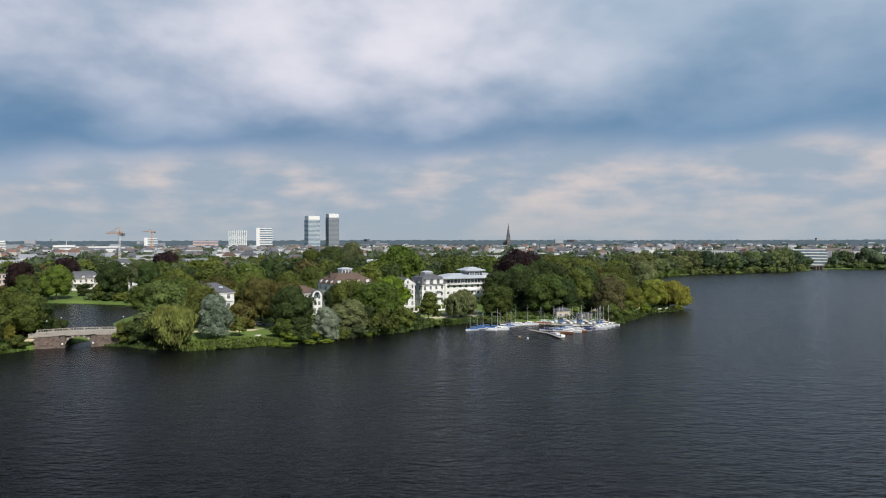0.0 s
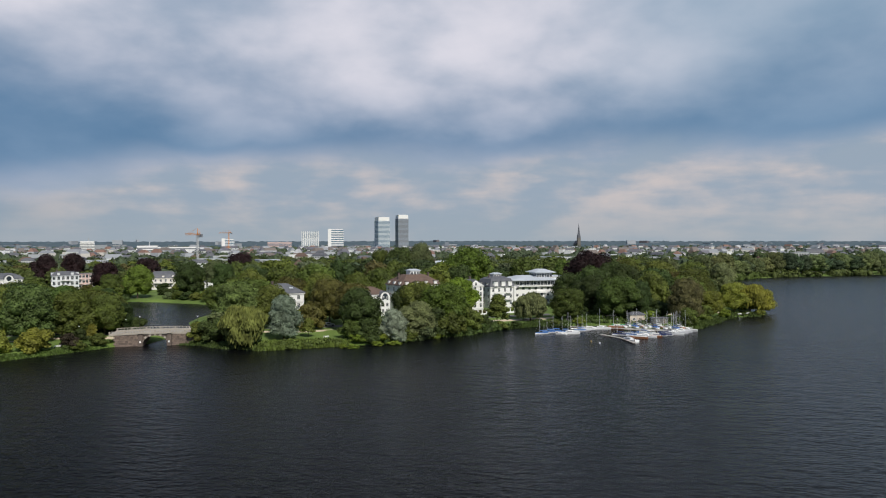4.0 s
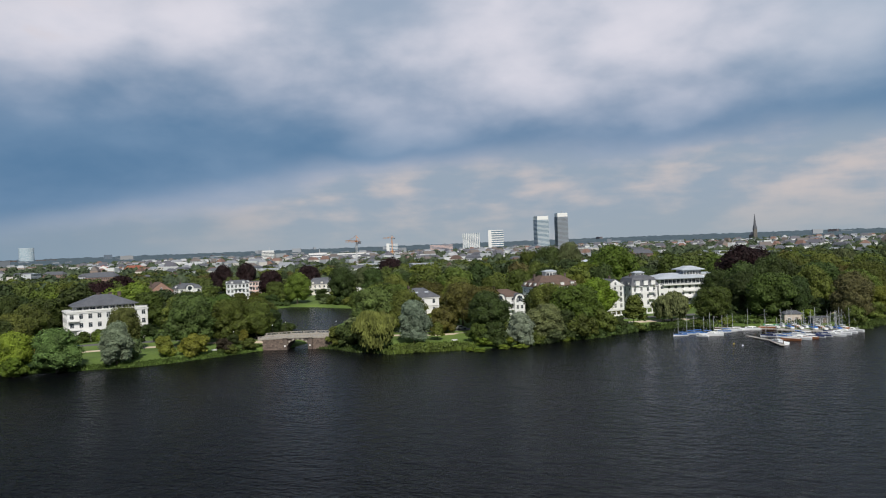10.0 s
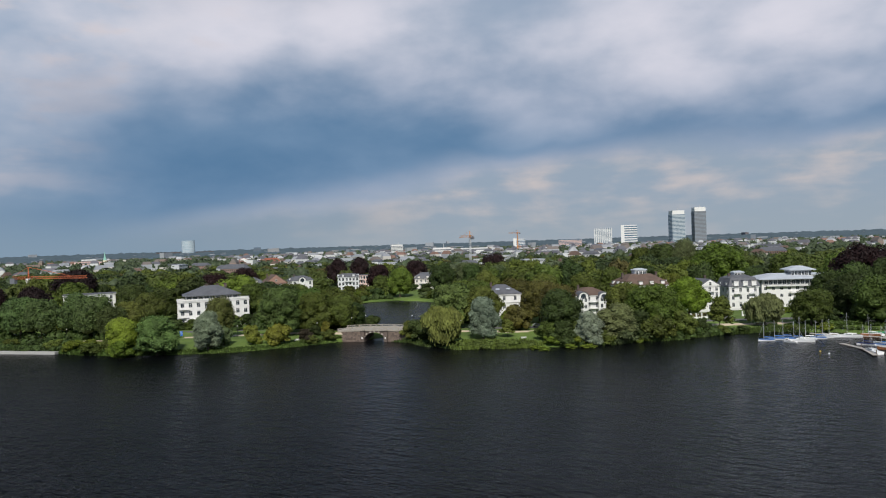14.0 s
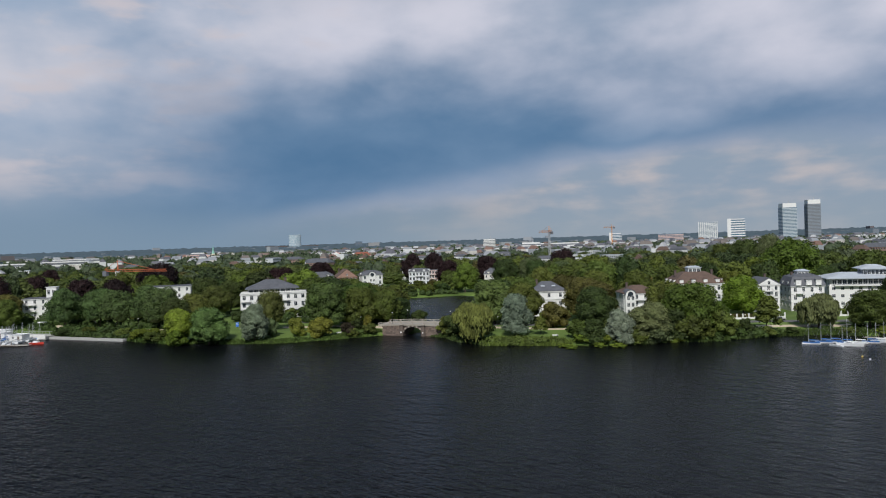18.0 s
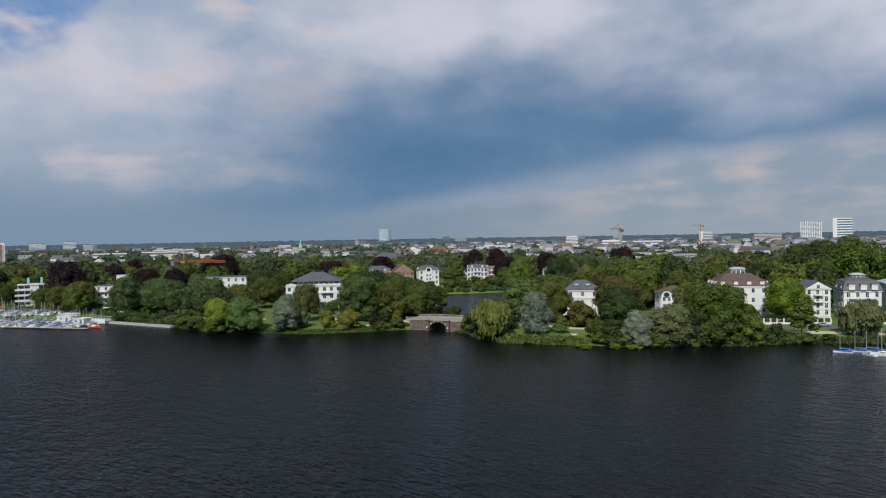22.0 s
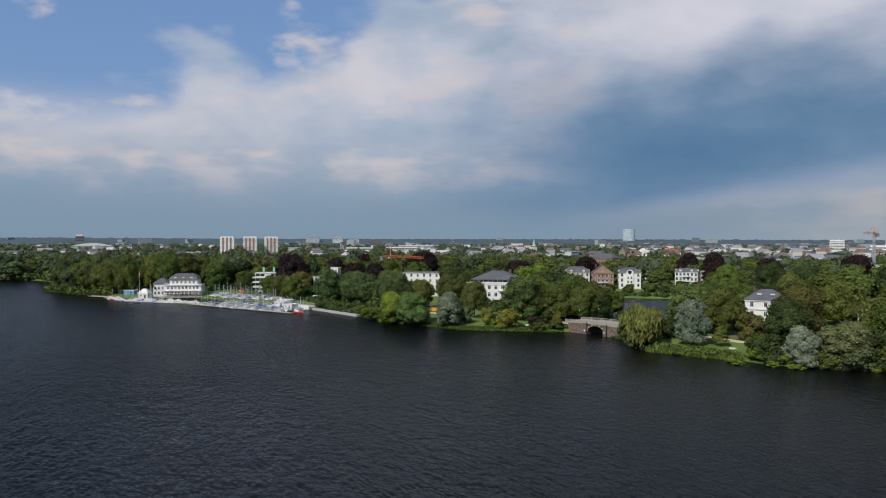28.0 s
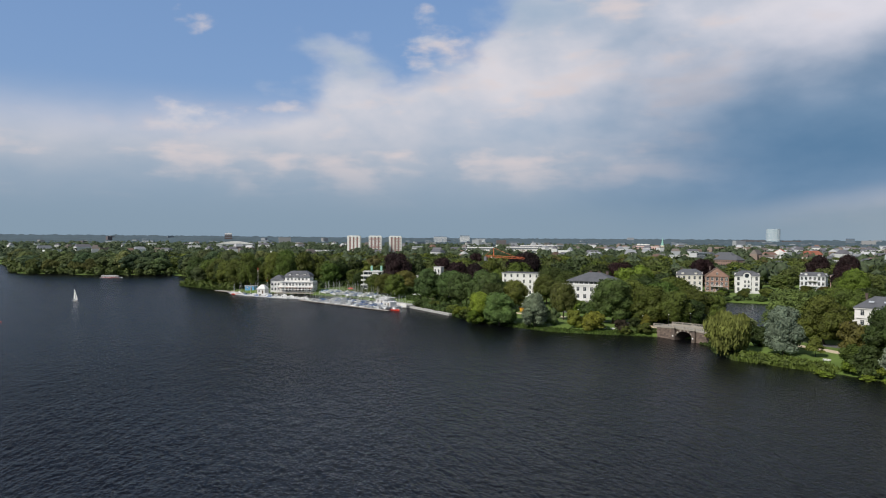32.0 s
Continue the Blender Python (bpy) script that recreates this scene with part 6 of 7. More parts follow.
def farthest_town():
    """Blocks and clumps of trees on the plain as far as the ridge."""
    rng = np.random.default_rng(44)
    v, q, vs, ts, base = [], [], [], [], 0
    iv, it = ICO1
    for px, py, rr in scatter(rng, 2600, 2200, 2300, 1.0, -44, 120, 60):
        lift = 2 + max(0.0, (rr - 2400) / 2200) * 15
        if rng.random() < 0.26:
            w, d, h = rng.uniform(14, 60), rng.uniform(10, 20), rng.uniform(8, 17) + (16 if rng.random() < 0.05 else 0)
            r = rng.uniform(0, 3.14)
            c, s_ = math.cos(r), math.sin(r)
            b = len(v)
            for zz in (-4, h):
                for sx, sy in ((-1, -1), (1, -1), (1, 1), (-1, 1)):
                    x0, y0 = sx * w / 2, sy * d / 2
                    v.append((px + x0 * c - y0 * s_, py + x0 * s_ + y0 * c, lift + zz))
            q += [(b + k, b + (k + 1) % 4, b + 4 + (k + 1) % 4, b + 4 + k) for k in range(4)] + [(b + 4, b + 5, b + 6, b + 7)]
        else:
            for k in range(2):
                s3 = np.array((rng.uniform(12, 45), rng.uniform(12, 45), rng.uniform(5, 10)))
                vs.append(iv * (1 + rng.normal(scale=0.12, size=(len(iv), 1))) * s3 + (px + rng.uniform(-40, 40), py + rng.uniform(-40, 40), lift + 4))
                ts.append(it + base)
                base += len(iv)
    me = mesh_from("far_town", np.array(v), np.zeros((0, 3), int), np.array(q), town_material("farthest_quarters_hazed", 0.5))
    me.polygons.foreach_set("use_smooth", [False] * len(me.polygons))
    tagged(new("far_town", me), "pale blocks of the town's farthest quarters, blued by painted haze", "town", kind="stuff")
    me = mesh_from("far_woods", np.concatenate(vs), np.concatenate(ts), np.zeros((0, 4), int), RIDGE_HAZED)
    tagged(new("far_woods", me), "woods at the edge of the town, blued by painted haze", "woods", kind="stuff")


# woods in blue-grey: the haze of distance is put into this colour
RIDGE_HAZED = mat("hazed_ridge_woods", (0.058, 0.09, 0.11), 0.95, 0.35, 0.01, 0.06, 0.0)
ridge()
farthest_town()


# ---------------------------------------------------------------- the stone bridge
def bridge():
    ang = 17.0
    root = thing("bridge", pose(-123.5, 238.2, 0, 0, 0, ang), "low stone arch bridge with a pale parapet", "bridge")
    half, depth, top = 4.0, 10.5, 4.3

    def arch_wall(y, thick):
        bm = bmesh.new()
        n = 14
        low, up = [], []
        for i in range(n + 1):
            a = math.pi * i / n
            px, pz = -half * math.cos(a), 0.9 + 2.7 * math.sin(a)
            low.append((px, pz))
            up.append((px, top))
        rings = []
        for yy in (y, y + thick):
            rings.append(([bm.verts.new((px, yy, pz)) for px, pz in low], [bm.verts.new((px, yy, pz)) for px, pz in up]))
        (l0, u0), (l1, u1) = rings
        for i in range(n):
            bm.faces.new((l0[i], l0[i + 1], u0[i + 1], u0[i]))
            bm.faces.new((l1[i + 1], l1[i], u1[i], u1[i + 1]))
            bm.faces.new((l0[i + 1], l0[i], l1[i], l1[i + 1]))
            bm.faces.new((u0[i], u0[i + 1], u1[i + 1], u1[i]))
        return bm
    part("arch", arch_wall(0.3, depth - 0.6), STONE, root, "dark stone barrel arch")
    # ring of wedge-shaped arch stones, front and back
    for i in range(15):
        a = math.pi * (i + 0.5) / 15
        for yy in (0.12, depth - 0.12):
            v = box_part("voussoir", (0, 0, 0), (0.72, 0.4, 0.62), DECK if i % 2 else STONE, root)
            v.matrix_basis = Matrix.Translation((-(half + 0.28) * math.cos(a), yy, 0.9 + 2.98 * math.sin(a))) @ Matrix.Rotation(-(math.pi / 2 - a) * 1.0, 4, "Y")
    for sx in (-1, 1):
        box_part("pier", (sx * (half + 0.7), depth / 2, 1.6), (1.5, depth + 1.6, 5.6), STONE, root)
        for yy in (-0.8, depth + 0.8):
            box_part("pier_cap", (sx * (half + 0.7), yy, 4.55), (1.9, 0.9, 0.35), DECK, root)
        box_part("abutment", (sx * (half + 5.2), depth / 2, 1.1), (7.6, depth - 0.2, 6.2), STONE, root)
    for sx, n in ((-1, 9), (1, 7)):
        for k in range(6):
            for i in range(n):
                x0 = sx * (half + 1.9 + 0.85 * i + (0.4 if k % 2 else 0))
                box_part("stone_block", (x0, 0.08, 0.25 + 0.66 * k), (0.8, 0.22, 0.6), STONE_B, root)
    box_part("sign", (-half - 0.7, -0.9, 1.5), (0.6, 0.08, 0.6), WHITE, root, "small white navigation board")
    box_part("sign", (half + 0.7, -0.9, 1.5), (0.45, 0.08, 0.6), WHITE, root)
    # gently cambered deck, cornice and parapets
    L = 30.0

    def along(y0, y1, z0, z1):
        bm = bmesh.new()
        rows = []
        n = 16
        for i in range(n + 1):
            px = -L / 2 + L * i / n
            c = 0.4 * (1 - (2 * px / L) ** 2)
            rows.append([bm.verts.new((px, yy, zz + c)) for yy, zz in ((y0, z0), (y1, z0), (y1, z1), (y0, z1))])
        for a, b in zip(rows, rows[1:]):
            for k in range(4):
                bm.faces.new((a[k], a[(k + 1) % 4], b[(k + 1) % 4], b[k]))
        bm.faces.new(rows[0])
        bm.faces.new(rows[-1][::-1])
        bmesh.ops.recalc_face_normals(bm, faces=bm.faces[:])
        return bm
    part("deck", along(0, depth, 3.6, 4.25), DECK, root, "pale paved carriageway")
    for y0 in (0.1, depth - 2.0):
        part("footway", along(y0, y0 + 1.9, 4.0, 4.38), DECK, root)
    for y0 in (-0.3, depth - 0.2):
        part("cornice", along(y0, y0 + 0.5, 3.75, 4.2), DECK, root, "pale stone cornice")
        part("handrail", along(y0 + 0.1, y0 + 0.3, 4.98, 5.14), DECK, root, "pale handrail")
        for i in range(61):
            px = -L / 2 + L * (i + 0.5) / 61
            c = 0.4 * (1 - (2 * px / L) ** 2)
            box_part("baluster" if i % 10 else "pillar", (px, y0 + 0.2, 4.62 + c), (0.09, 0.09, 0.84) if i % 10 else (0.4, 0.36, 0.96), QUAY if i % 10 else DECK, root)


STONE_B = mat("rough_stone_block", (0.15, 0.115, 0.095), 0.9, 0.3, 0.8, 5.0, 0.5, rand=0.3)
bridge()


def street_lamp(x, y, z, h=4.6):
    root = thing("street_lamp", pose(x, y, z), "slim grey street lamp with a globe head", "lamp", "street lamps")
    bm = bmesh.new()
    add_rod(bm, (0, 0, 0), (0, 0, 0.9), 0.12, 0.09, 8)
    add_rod(bm, (0, 0, 0.9), (0, 0, h), 0.07, 0.045, 8)
    part("post", bm, BLACK, root)
    bm = bmesh.new()
    bmesh.ops.create_uvsphere(bm, u_segments=12, v_segments=8, radius=0.19, matrix=Matrix.Translation((0, 0, h + 0.16)))
    part("globe", bm, WHITE_GEL, root, "milky glass globe", True)
    bm = bmesh.new()
    add_rod(bm, (0, 0, h + 0.33), (0, 0, h + 0.42), 0.12, 0.04, 8)
    part("cap", bm, BLACK, root)


for lx, ly, lz in ((-134, 238, 4.2), (-114, 251, 4.2), (-134.5, 248, 4.2), (-150, 236, 1.9), (-178, 220, 1.9), (-210, 205, 1.9), (-96, 258, 1.9), (-60, 270, 1.9), (-14, 300, 1.9), (12, 316, 1.9), (30, 327, 2.0), (-245, 190, 1.9), (-285, 176, 1.9)):
    street_lamp(lx, ly, lz)


# ---------------------------------------------------------------- boats
def hull_bm(length, beam, height, sheer=0.25):
    """A pointed hull with a transom, open to the deck line."""
    bm = bmesh.new()
    rows = []
    for i in range(9):
        u = i / 8
        b = beam / 2 * (1 - u ** 2.6) * (0.78 + 0.22 * math.sin(math.pi * min(1, u + 0.3)))
        x0 = -length / 2 + length * u
        zt = height * (0.85 + sheer * u * u)
        rows.append([bm.verts.new(p) for p in ((x0, 0, -0.25 * height), (x0, b * 0.7, -0.05), (x0, b, zt), (x0, -b, zt), (x0, -b * 0.7, -0.05))])
    for a, c in zip(rows, rows[1:]):
        for k in range(5):
            bm.faces.new((a[k], a[(k + 1) % 5], c[(k + 1) % 5], c[k]))
    bm.faces.new(rows[0][::-1])
    bm.faces.new(rows[-1])
    bmesh.ops.recalc_face_normals(bm, faces=bm.faces[:])
    return bm


BM = {}


def boat_meshes(style):
    if style in BM:
        return BM[style]
    out = []
    if style in ("dinghy", "covered", "navy"):
        out += [("hull", finish("hull", hull_bm(5.4, 1.8, 0.45), WHITE_GEL, False), "")]
        bm = hull_bm(4.9, 1.66, 0.42)
        bmesh.ops.translate(bm, verts=bm.verts, vec=(0, 0, 0.34))
        out += [("cover", finish("cover", bm, {"dinghy": BLUE_COVER, "covered": WHITE_COVER, "navy": NAVY_COVER}[style]), {"dinghy": "blue tarpaulin cover", "covered": "pale tarpaulin cover", "navy": "navy tarpaulin cover"}[style])]
        mast = 6.6
    elif style == "yacht":
        out += [("hull", finish("hull", hull_bm(7.6, 2.4, 0.9), WHITE_GEL), "")]
        bm = bmesh.new()
        add_box(bm, 0.4, 0, 1.05, 2.8, 1.5, 0.5)
        bmesh.ops.bevel(bm, geom=bm.edges[:], offset=0.15, segments=2, affect="EDGES")
        out += [("cabin", finish("cabin", bm, WHITE_GEL), "")]
        bm = bmesh.new()
        for sx in (-1, 1):
            add_box(bm, 0.4, sx * 0.76, 1.12, 1.8, 0.03, 0.18)
        out += [("cabin_window", finish("cabin_window", bm, GLASS), "")]
        mast = 8.6
    elif style == "wooden":
        out += [("hull", finish("hull", hull_bm(6.4, 2.0, 0.75), mat("varnished_hull", (0.30, 0.13, 0.06), 0.35, 0.2, 1, 6, 0.05)), "varnished timber hull")]
        bm = hull_bm(5.6, 1.7, 0.3)
        bmesh.ops.translate(bm, verts=bm.verts, vec=(0, 0, 0.58))
        out += [("deck", finish("deck", bm, SAIL), "")]
        mast = 7.4
    elif style == "rowing":
        out += [("hull", finish("hull", hull_bm(4.4, 1.5, 0.55), WHITE_GEL), "")]
        bm = bmesh.new()
        for k in (-1.1, 0.1, 1.1):
            add_box(bm, k, 0, 0.5, 0.3, 1.2, 0.06)
        out += [("thwart", finish("thwart", bm, WOOD), "")]
        mast = 0
    else:
        out += [("hull", finish("hull", hull_bm(5.6, 2.2, 0.8), RED), "red painted hull")]
        bm = bmesh.new()
        add_box(bm, -0.4, 0, 1.0, 2.0, 1.4, 0.8)
        bmesh.ops.bevel(bm, geom=bm.edges[:], offset=0.1, segments=1, affect="EDGES")
        out += [("cabin", finish("cabin", bm, WHITE_GEL), "")]
        mast = 0
    if mast:
        bm = bmesh.new()
        add_rod(bm, (0.8, 0, 0.3), (0.8, 0, mast), 0.07, 0.05, 6)
        add_rod(bm, (0.78, -0.55, mast * 0.62), (0.78, 0.55, mast * 0.62), 0.03, n=4)
        out += [("mast", finish("mast", bm, MAST), "")]
        bm = bmesh.new()
        add_rod(bm, (0.8, 0, 1.25), (-2.2, 0, 1.15), 0.06, n=5)
        out += [("boom", finish("boom", bm, STEEL), "")]
        bm = bmesh.new()
        add_rod(bm, (0.65, 0, 1.42), (-2.1, 0, 1.32), 0.16, 0.1, 7)
        out += [("furled_sail", finish("furled_sail", bm, {"dinghy": BLUE_COVER, "navy": NAVY_COVER}.get(style, SAIL)), "")]
        bm = bmesh.new()
        for e in ((2.6, 0, 0.7), (0.6, 0.9, 0.6), (0.6, -0.9, 0.6), (-2.5, 0, 0.6)):
            add_rod(bm, (0.8, 0, mast * 0.97), e, 0.011, n=3)
        out += [("stay", finish("stay", bm, STEEL), "")]
    BM[style] = out
    return out


BOAT_LABEL = {"navy": "sailing dinghy under a dark navy cover", "covered": "white sailing dinghy under a pale cover", "dinghy": "white sailing dinghy under a blue cover", "yacht": "white keelboat with a bare mast", "wooden": "varnished wooden sailing boat with a bare mast",
              "rowing": "white open rowing boat at its mooring", "launch": "small red motor launch at the jetty"}


def boat(style, x, y, ang, group, z=0.0, s=1.0):
    root = thing("boat" if style in ("rowing", "launch") else "sailing_boat", pose(x, y, z, 0, 0, ang) @ Matrix.Scale(s, 4), BOAT_LABEL[style], "boat", group)
    for name, me, label in boat_meshes(style):
        part(name, me, None, root, label)


def jetty(pts, width, label, name="jetty", z=0.45):
    """A floating jetty of planks on pontoons, with posts."""
    a, b = Vector(pts[0]), Vector(pts[1])
    L = (b - a).length
    ang = math.degrees(math.atan2(b.y - a.y, b.x - a.x))
    root = thing(name, pose(a.x, a.y, 0, 0, 0, ang), label, "jetty")
    n = max(2, int(L / 0.9))
    for i in range(n):
        box_part("plank", (L * (i + 0.5) / n, 0, z), (L / n - 0.05 if n < 60 else round(L / n - 0.05, 2), width, 0.1), WOOD, root)
    for sy in (-1, 1):
        bm = bmesh.new()
        add_box(bm, L / 2, sy * (width / 2 - 0.12), z - 0.14, L, 0.16, 0.18)
        part("bearer", bm, WOOD_DARK, root)
    for i in range(max(2, int(L / 6))):
        bm = bmesh.new()
        add_rod(bm, (0, 0, -2), (0, 0, z + 1.2), 0.13, n=7)
        p = part("post", bm, WOOD_DARK, root)
        p.location = (L * (i + 0.5) / max(2, int(L / 6)), width / 2 + 0.1, 0)
    return root


# small harbour below the big trees
CANOE_GREEN = mat("green_canoe_gelcoat", (0.05, 0.42, 0.22), 0.4, 0.1, 1, 6, 0)
jetty(((34, 279), (40.5, 268)), 1.6, "pale floating timber jetty")
jetty(((40.5, 268), (43, 256.5)), 1.6, "pale floating timber jetty, outer arm")
jetty(((24, 302), (46, 298)), 1.8, "timber landing stage along the bank")
jetty(((46, 298), (66, 292)), 6.0, "broad timber boat platform")
for row in (("dinghy", 11.5, 281, 200), ("dinghy", 14.5, 285, 200), ("rowing", 19, 279.5, 160), ("yacht", 22.5, 282, 195), ("dinghy", 27, 291, 200), ("covered", 24, 288, 205), ("covered", 31, 296, 195), ("yacht", 36.5, 298, 190), ("dinghy", 17, 287.5, 205), ("covered", 29, 293.5, 200),
            ("wooden", 43, 304, 190), ("dinghy", 20.5, 286, 200), ("yacht", 42.5, 264, 120), ("navy", 41, 280, 170), ("wooden", 47, 271.5, 165), ("yacht", 50, 274, 165), ("wooden", 53, 276, 170), ("navy", 56, 279, 165), ("navy", 58.5, 281, 165), ("dinghy", 46, 279, 172), ("covered", 49.5, 281.5, 168),
            ("yacht", 62, 283, 165), ("yacht", 64.5, 287, 160), ("yacht", 67, 291, 160), ("yacht", 70, 295, 158), ("covered", 53, 284, 170), ("dinghy", 51, 286, 165), ("rowing", 45, 285, 150), ("navy", 60, 287, 160), ("covered", 66, 297, 158)):
    boat(*row, "harbour boats", 0.0, 1.0)
for i in range(12):
    boat(("rowing", "covered", "dinghy", "wooden")[i % 4], 46 + 1.9 * i, 300 - 0.55 * i + (i % 2) * 3.0, 100 + 7 * (i % 4), "boats on the platform", 0.95)
for i in range(3):
    root = thing("canoe", pose(44.5 + 2.2 * i, 307.2 - 0.4 * i, 0.75, 0, 0, 170), "green canoe lying on the bank", "boat", "canoes")
    part("hull", hull_bm(5.0, 0.8, 0.4), CANOE_GREEN, root)


def hut(x, y, ang, w, d, h, wall, roof, label, style="gable", rh=1.4):
    root = thing("hut", pose(x, y, max(ground_z(x, y), 0.4), 0, 0, ang), label, "hut")
    bm = bmesh.new()
    add_box(bm, 0, d / 2, h / 2 - 0.4, w, d, h + 0.8)
    part("wall", bm, wall, root)
    r = part("roof", roof_mesh(w, d, rh, 0.35, style), roof, root)
    r.location = (0, 0, h)
    box_part("door", (w * 0.2, -0.03, 1.05), (1.1, 0.1, 2.1), WOOD_DARK, root)
    window(root, -w * 0.22, -0.03, 1.6, 0, 1.2, 1.0)
    return root


hut(53, 310, 10, 6.4, 4, 3.4, mat("pale_boarding", (0.52, 0.45, 0.38), 0.85, 0.2, 1, 8, 0.3), SLATE, "pale timber boathouse behind the boats", "hip", 1.2)
hut(62, 306, 20, 6.5, 3.5, 2.3, mat("grey_boarding", (0.12, 0.12, 0.12), 0.85, 0.2, 1, 8, 0.3), SLATE, "dark open boat shelter on the bank", "flat", 0.3)


def sailing_club():
    jetty(((-320, 103.5), (-286, 124)), 2.2, "long grey floating jetty of the sailing club")
    jetty(((-286, 124), (-249, 146)), 2.6, "long grey floating jetty with mooring fingers")
    jetty(((-357, 80), (-337, 99)), 2.4, "floating jetty before the clubhouse")
    jetty(((-404, 50), (-380, 68)), 5.0, "reddish timber landing stage", z=0.6)
    rng = np.random.default_rng(17)
    d = Vector((-249 + 320, 146 - 103.5)).normalized()
    nrm = Vector((-d.y, d.x))
    k = 0
    for row, off, style in ((0, 3.6, ("covered", "covered", "yacht")), (1, 9.5, ("dinghy", "covered", "covered", "rowing")), (2, 15.5, ("covered", "rowing", "dinghy")), (3, 21.0, ("covered", "yacht", "dinghy"))):
        for i in range(22):
            p = Vector((-316, 106)) + d * (3.2 * i + rng.uniform(-0.8, 0.8)) + nrm * (off + rng.uniform(-0.9, 0.9))
            if float(land_distance([p.x], [p.y])[0]) > -1.0:
                continue
            boat(style[int(rng.integers(len(style)))], p.x, p.y, 125 + rng.uniform(-14, 14), "club boats", 0.0, rng.uniform(0.85, 1.1))
    for i in range(40):
        p = Vector((-361, 119)).lerp(Vector((-316, 150)), (i % 20) / 19) + Vector((-0.6, 0.8)) * (1.2 + 5.4 * (i // 20)) + Vector((rng.uniform(-1, 1), rng.uniform(-1, 1)))
        if float(land_distance([p.x], [p.y])[0]) < 1.5:
            continue
        boat(("dinghy", "covered", "yacht", "covered")[i % 4], p.x, p.y, 125 + rng.uniform(-14, 14), "boats laid up ashore", ground_z(p.x, p.y) + 0.35)
    for px, py, st in ((-362, 76, "yacht"), (-358, 73, "yacht"), (-353, 78, "dinghy"), (-349, 83, "yacht"), (-345, 86, "dinghy"), (-341, 90, "yacht"), (-338, 94, "yacht"), (-372, 64, "launch"), (-252, 150, "launch"), (-257, 151, "rowing"), (-366, 70, "dinghy"), (-350, 90, "covered"), (-355, 86, "dinghy"), (-368, 67, "yacht"), (-375, 62, "covered"), (-379, 66, "yacht"), (-383, 62, "covered"), (-360, 84, "yacht"), (-347, 94, "covered"), (-343, 99, "yacht"), (-352, 95, "yacht"), (-335, 98, "covered"), (-331, 102, "yacht"), (-389, 59, "rowing"), (-333, 108, "covered"), (-327, 106, "yacht")):
        boat(st, px, py, 40 + rng.uniform(-20, 20), "club boats")
    # white quay building and pontoon sheds
    root = thing("quay_platform", pose(-276, 158, 0, 0, 0, 24), "white-walled quay platform with railings", "quay")
    box_part("platform", (0, 0, 0.7), (22, 9, 1.4), QUAY, root)
    box_part("wall_panel", (0, -4.6, 1.3), (22, 0.2, 2.0), WHITE, root, "white boarded side")
    for i in range(12):
        box_part("rail_post", (-10.5 + 1.9 * i, 4.3, 1.9), (0.1, 0.1, 1.1), STEEL, root)
    box_part("rail", (0, 4.3, 2.4), (21, 0.1, 0.1), STEEL, root)
    for px, py, w in ((-297, 151, 9), (-286, 147, 8), (-268, 148, 6)):
        hut(px, py, 30, w, 4.5, 2.6, WHITE, WHITE_GEL, "small white floating boat shed", "flat", 0.3)
    hut(-392, 72, 60, 7, 4, 2.8, mat("blue_boarding", (0.10, 0.30, 0.52), 0.7, 0.1, 1, 6, 0.1), WHITE_GEL, "blue and white jetty hut", "flat", 0.3)
    hut(-373, 80, 60, 6, 5, 2.8, WHITE, WHITE, "white pavilion under the signal mast", "hip", 3.0)


sailing_club()


def flagpole(x, y, h, colors, label):
    root = thing("flagpole", pose(x, y, max(ground_z(x, y), 0.5)), label, "flagpole")
    bm = bmesh.new()
    add_rod(bm, (0, 0, -0.5), (0, 0, h), 0.12, 0.05, 8)
    add_rod(bm, (-1.6, 0, h * 0.6), (1.6, 0, h * 0.6), 0.05, n=5)
    part("pole", bm, WHITE_GEL, root)
    n = len(colors)
    for k, c in enumerate(colors):
        bm = bmesh.new()
        prev = None
        for i in range(7):
            px, py = 0.12 + 0.5 * i, 0.22 * math.sin(i * 1.1)
            z1, z0 = h - 0.1 - 1.9 * k / n - 0.12 * i, h - 0.1 - 1.9 * (k + 1) / n - 0.12 * i
            cur = (bm.verts.new((px, py, z1)), bm.verts.new((px, py, z0)))
            if prev:
                bm.faces.new((prev[0], cur[0], cur[1], prev[1]))
            prev = cur
        geom = bmesh.ops.extrude_face_region(bm, geom=bm.faces[:])
        bmesh.ops.translate(bm, verts=[g for g in geom["geom"] if isinstance(g, bmesh.types.BMVert)], vec=(0, 0.03, 0))
        part("flag_stripe", bm, c, root)


flagpole(-184, 417, 9.5, (WHITE,), "plain white flagpole on the pond lawn")
flagpole(-376, 78, 17, (RED, WHITE), "white signal mast with yard and a red and white flag")
flagpole(-366, 84, 11, (BLACK, RED, mat("gold_cloth", (0.75, 0.5, 0.04), 0.8, 0.05, 1, 6, 0)), "flagpole with a black, red and gold flag")


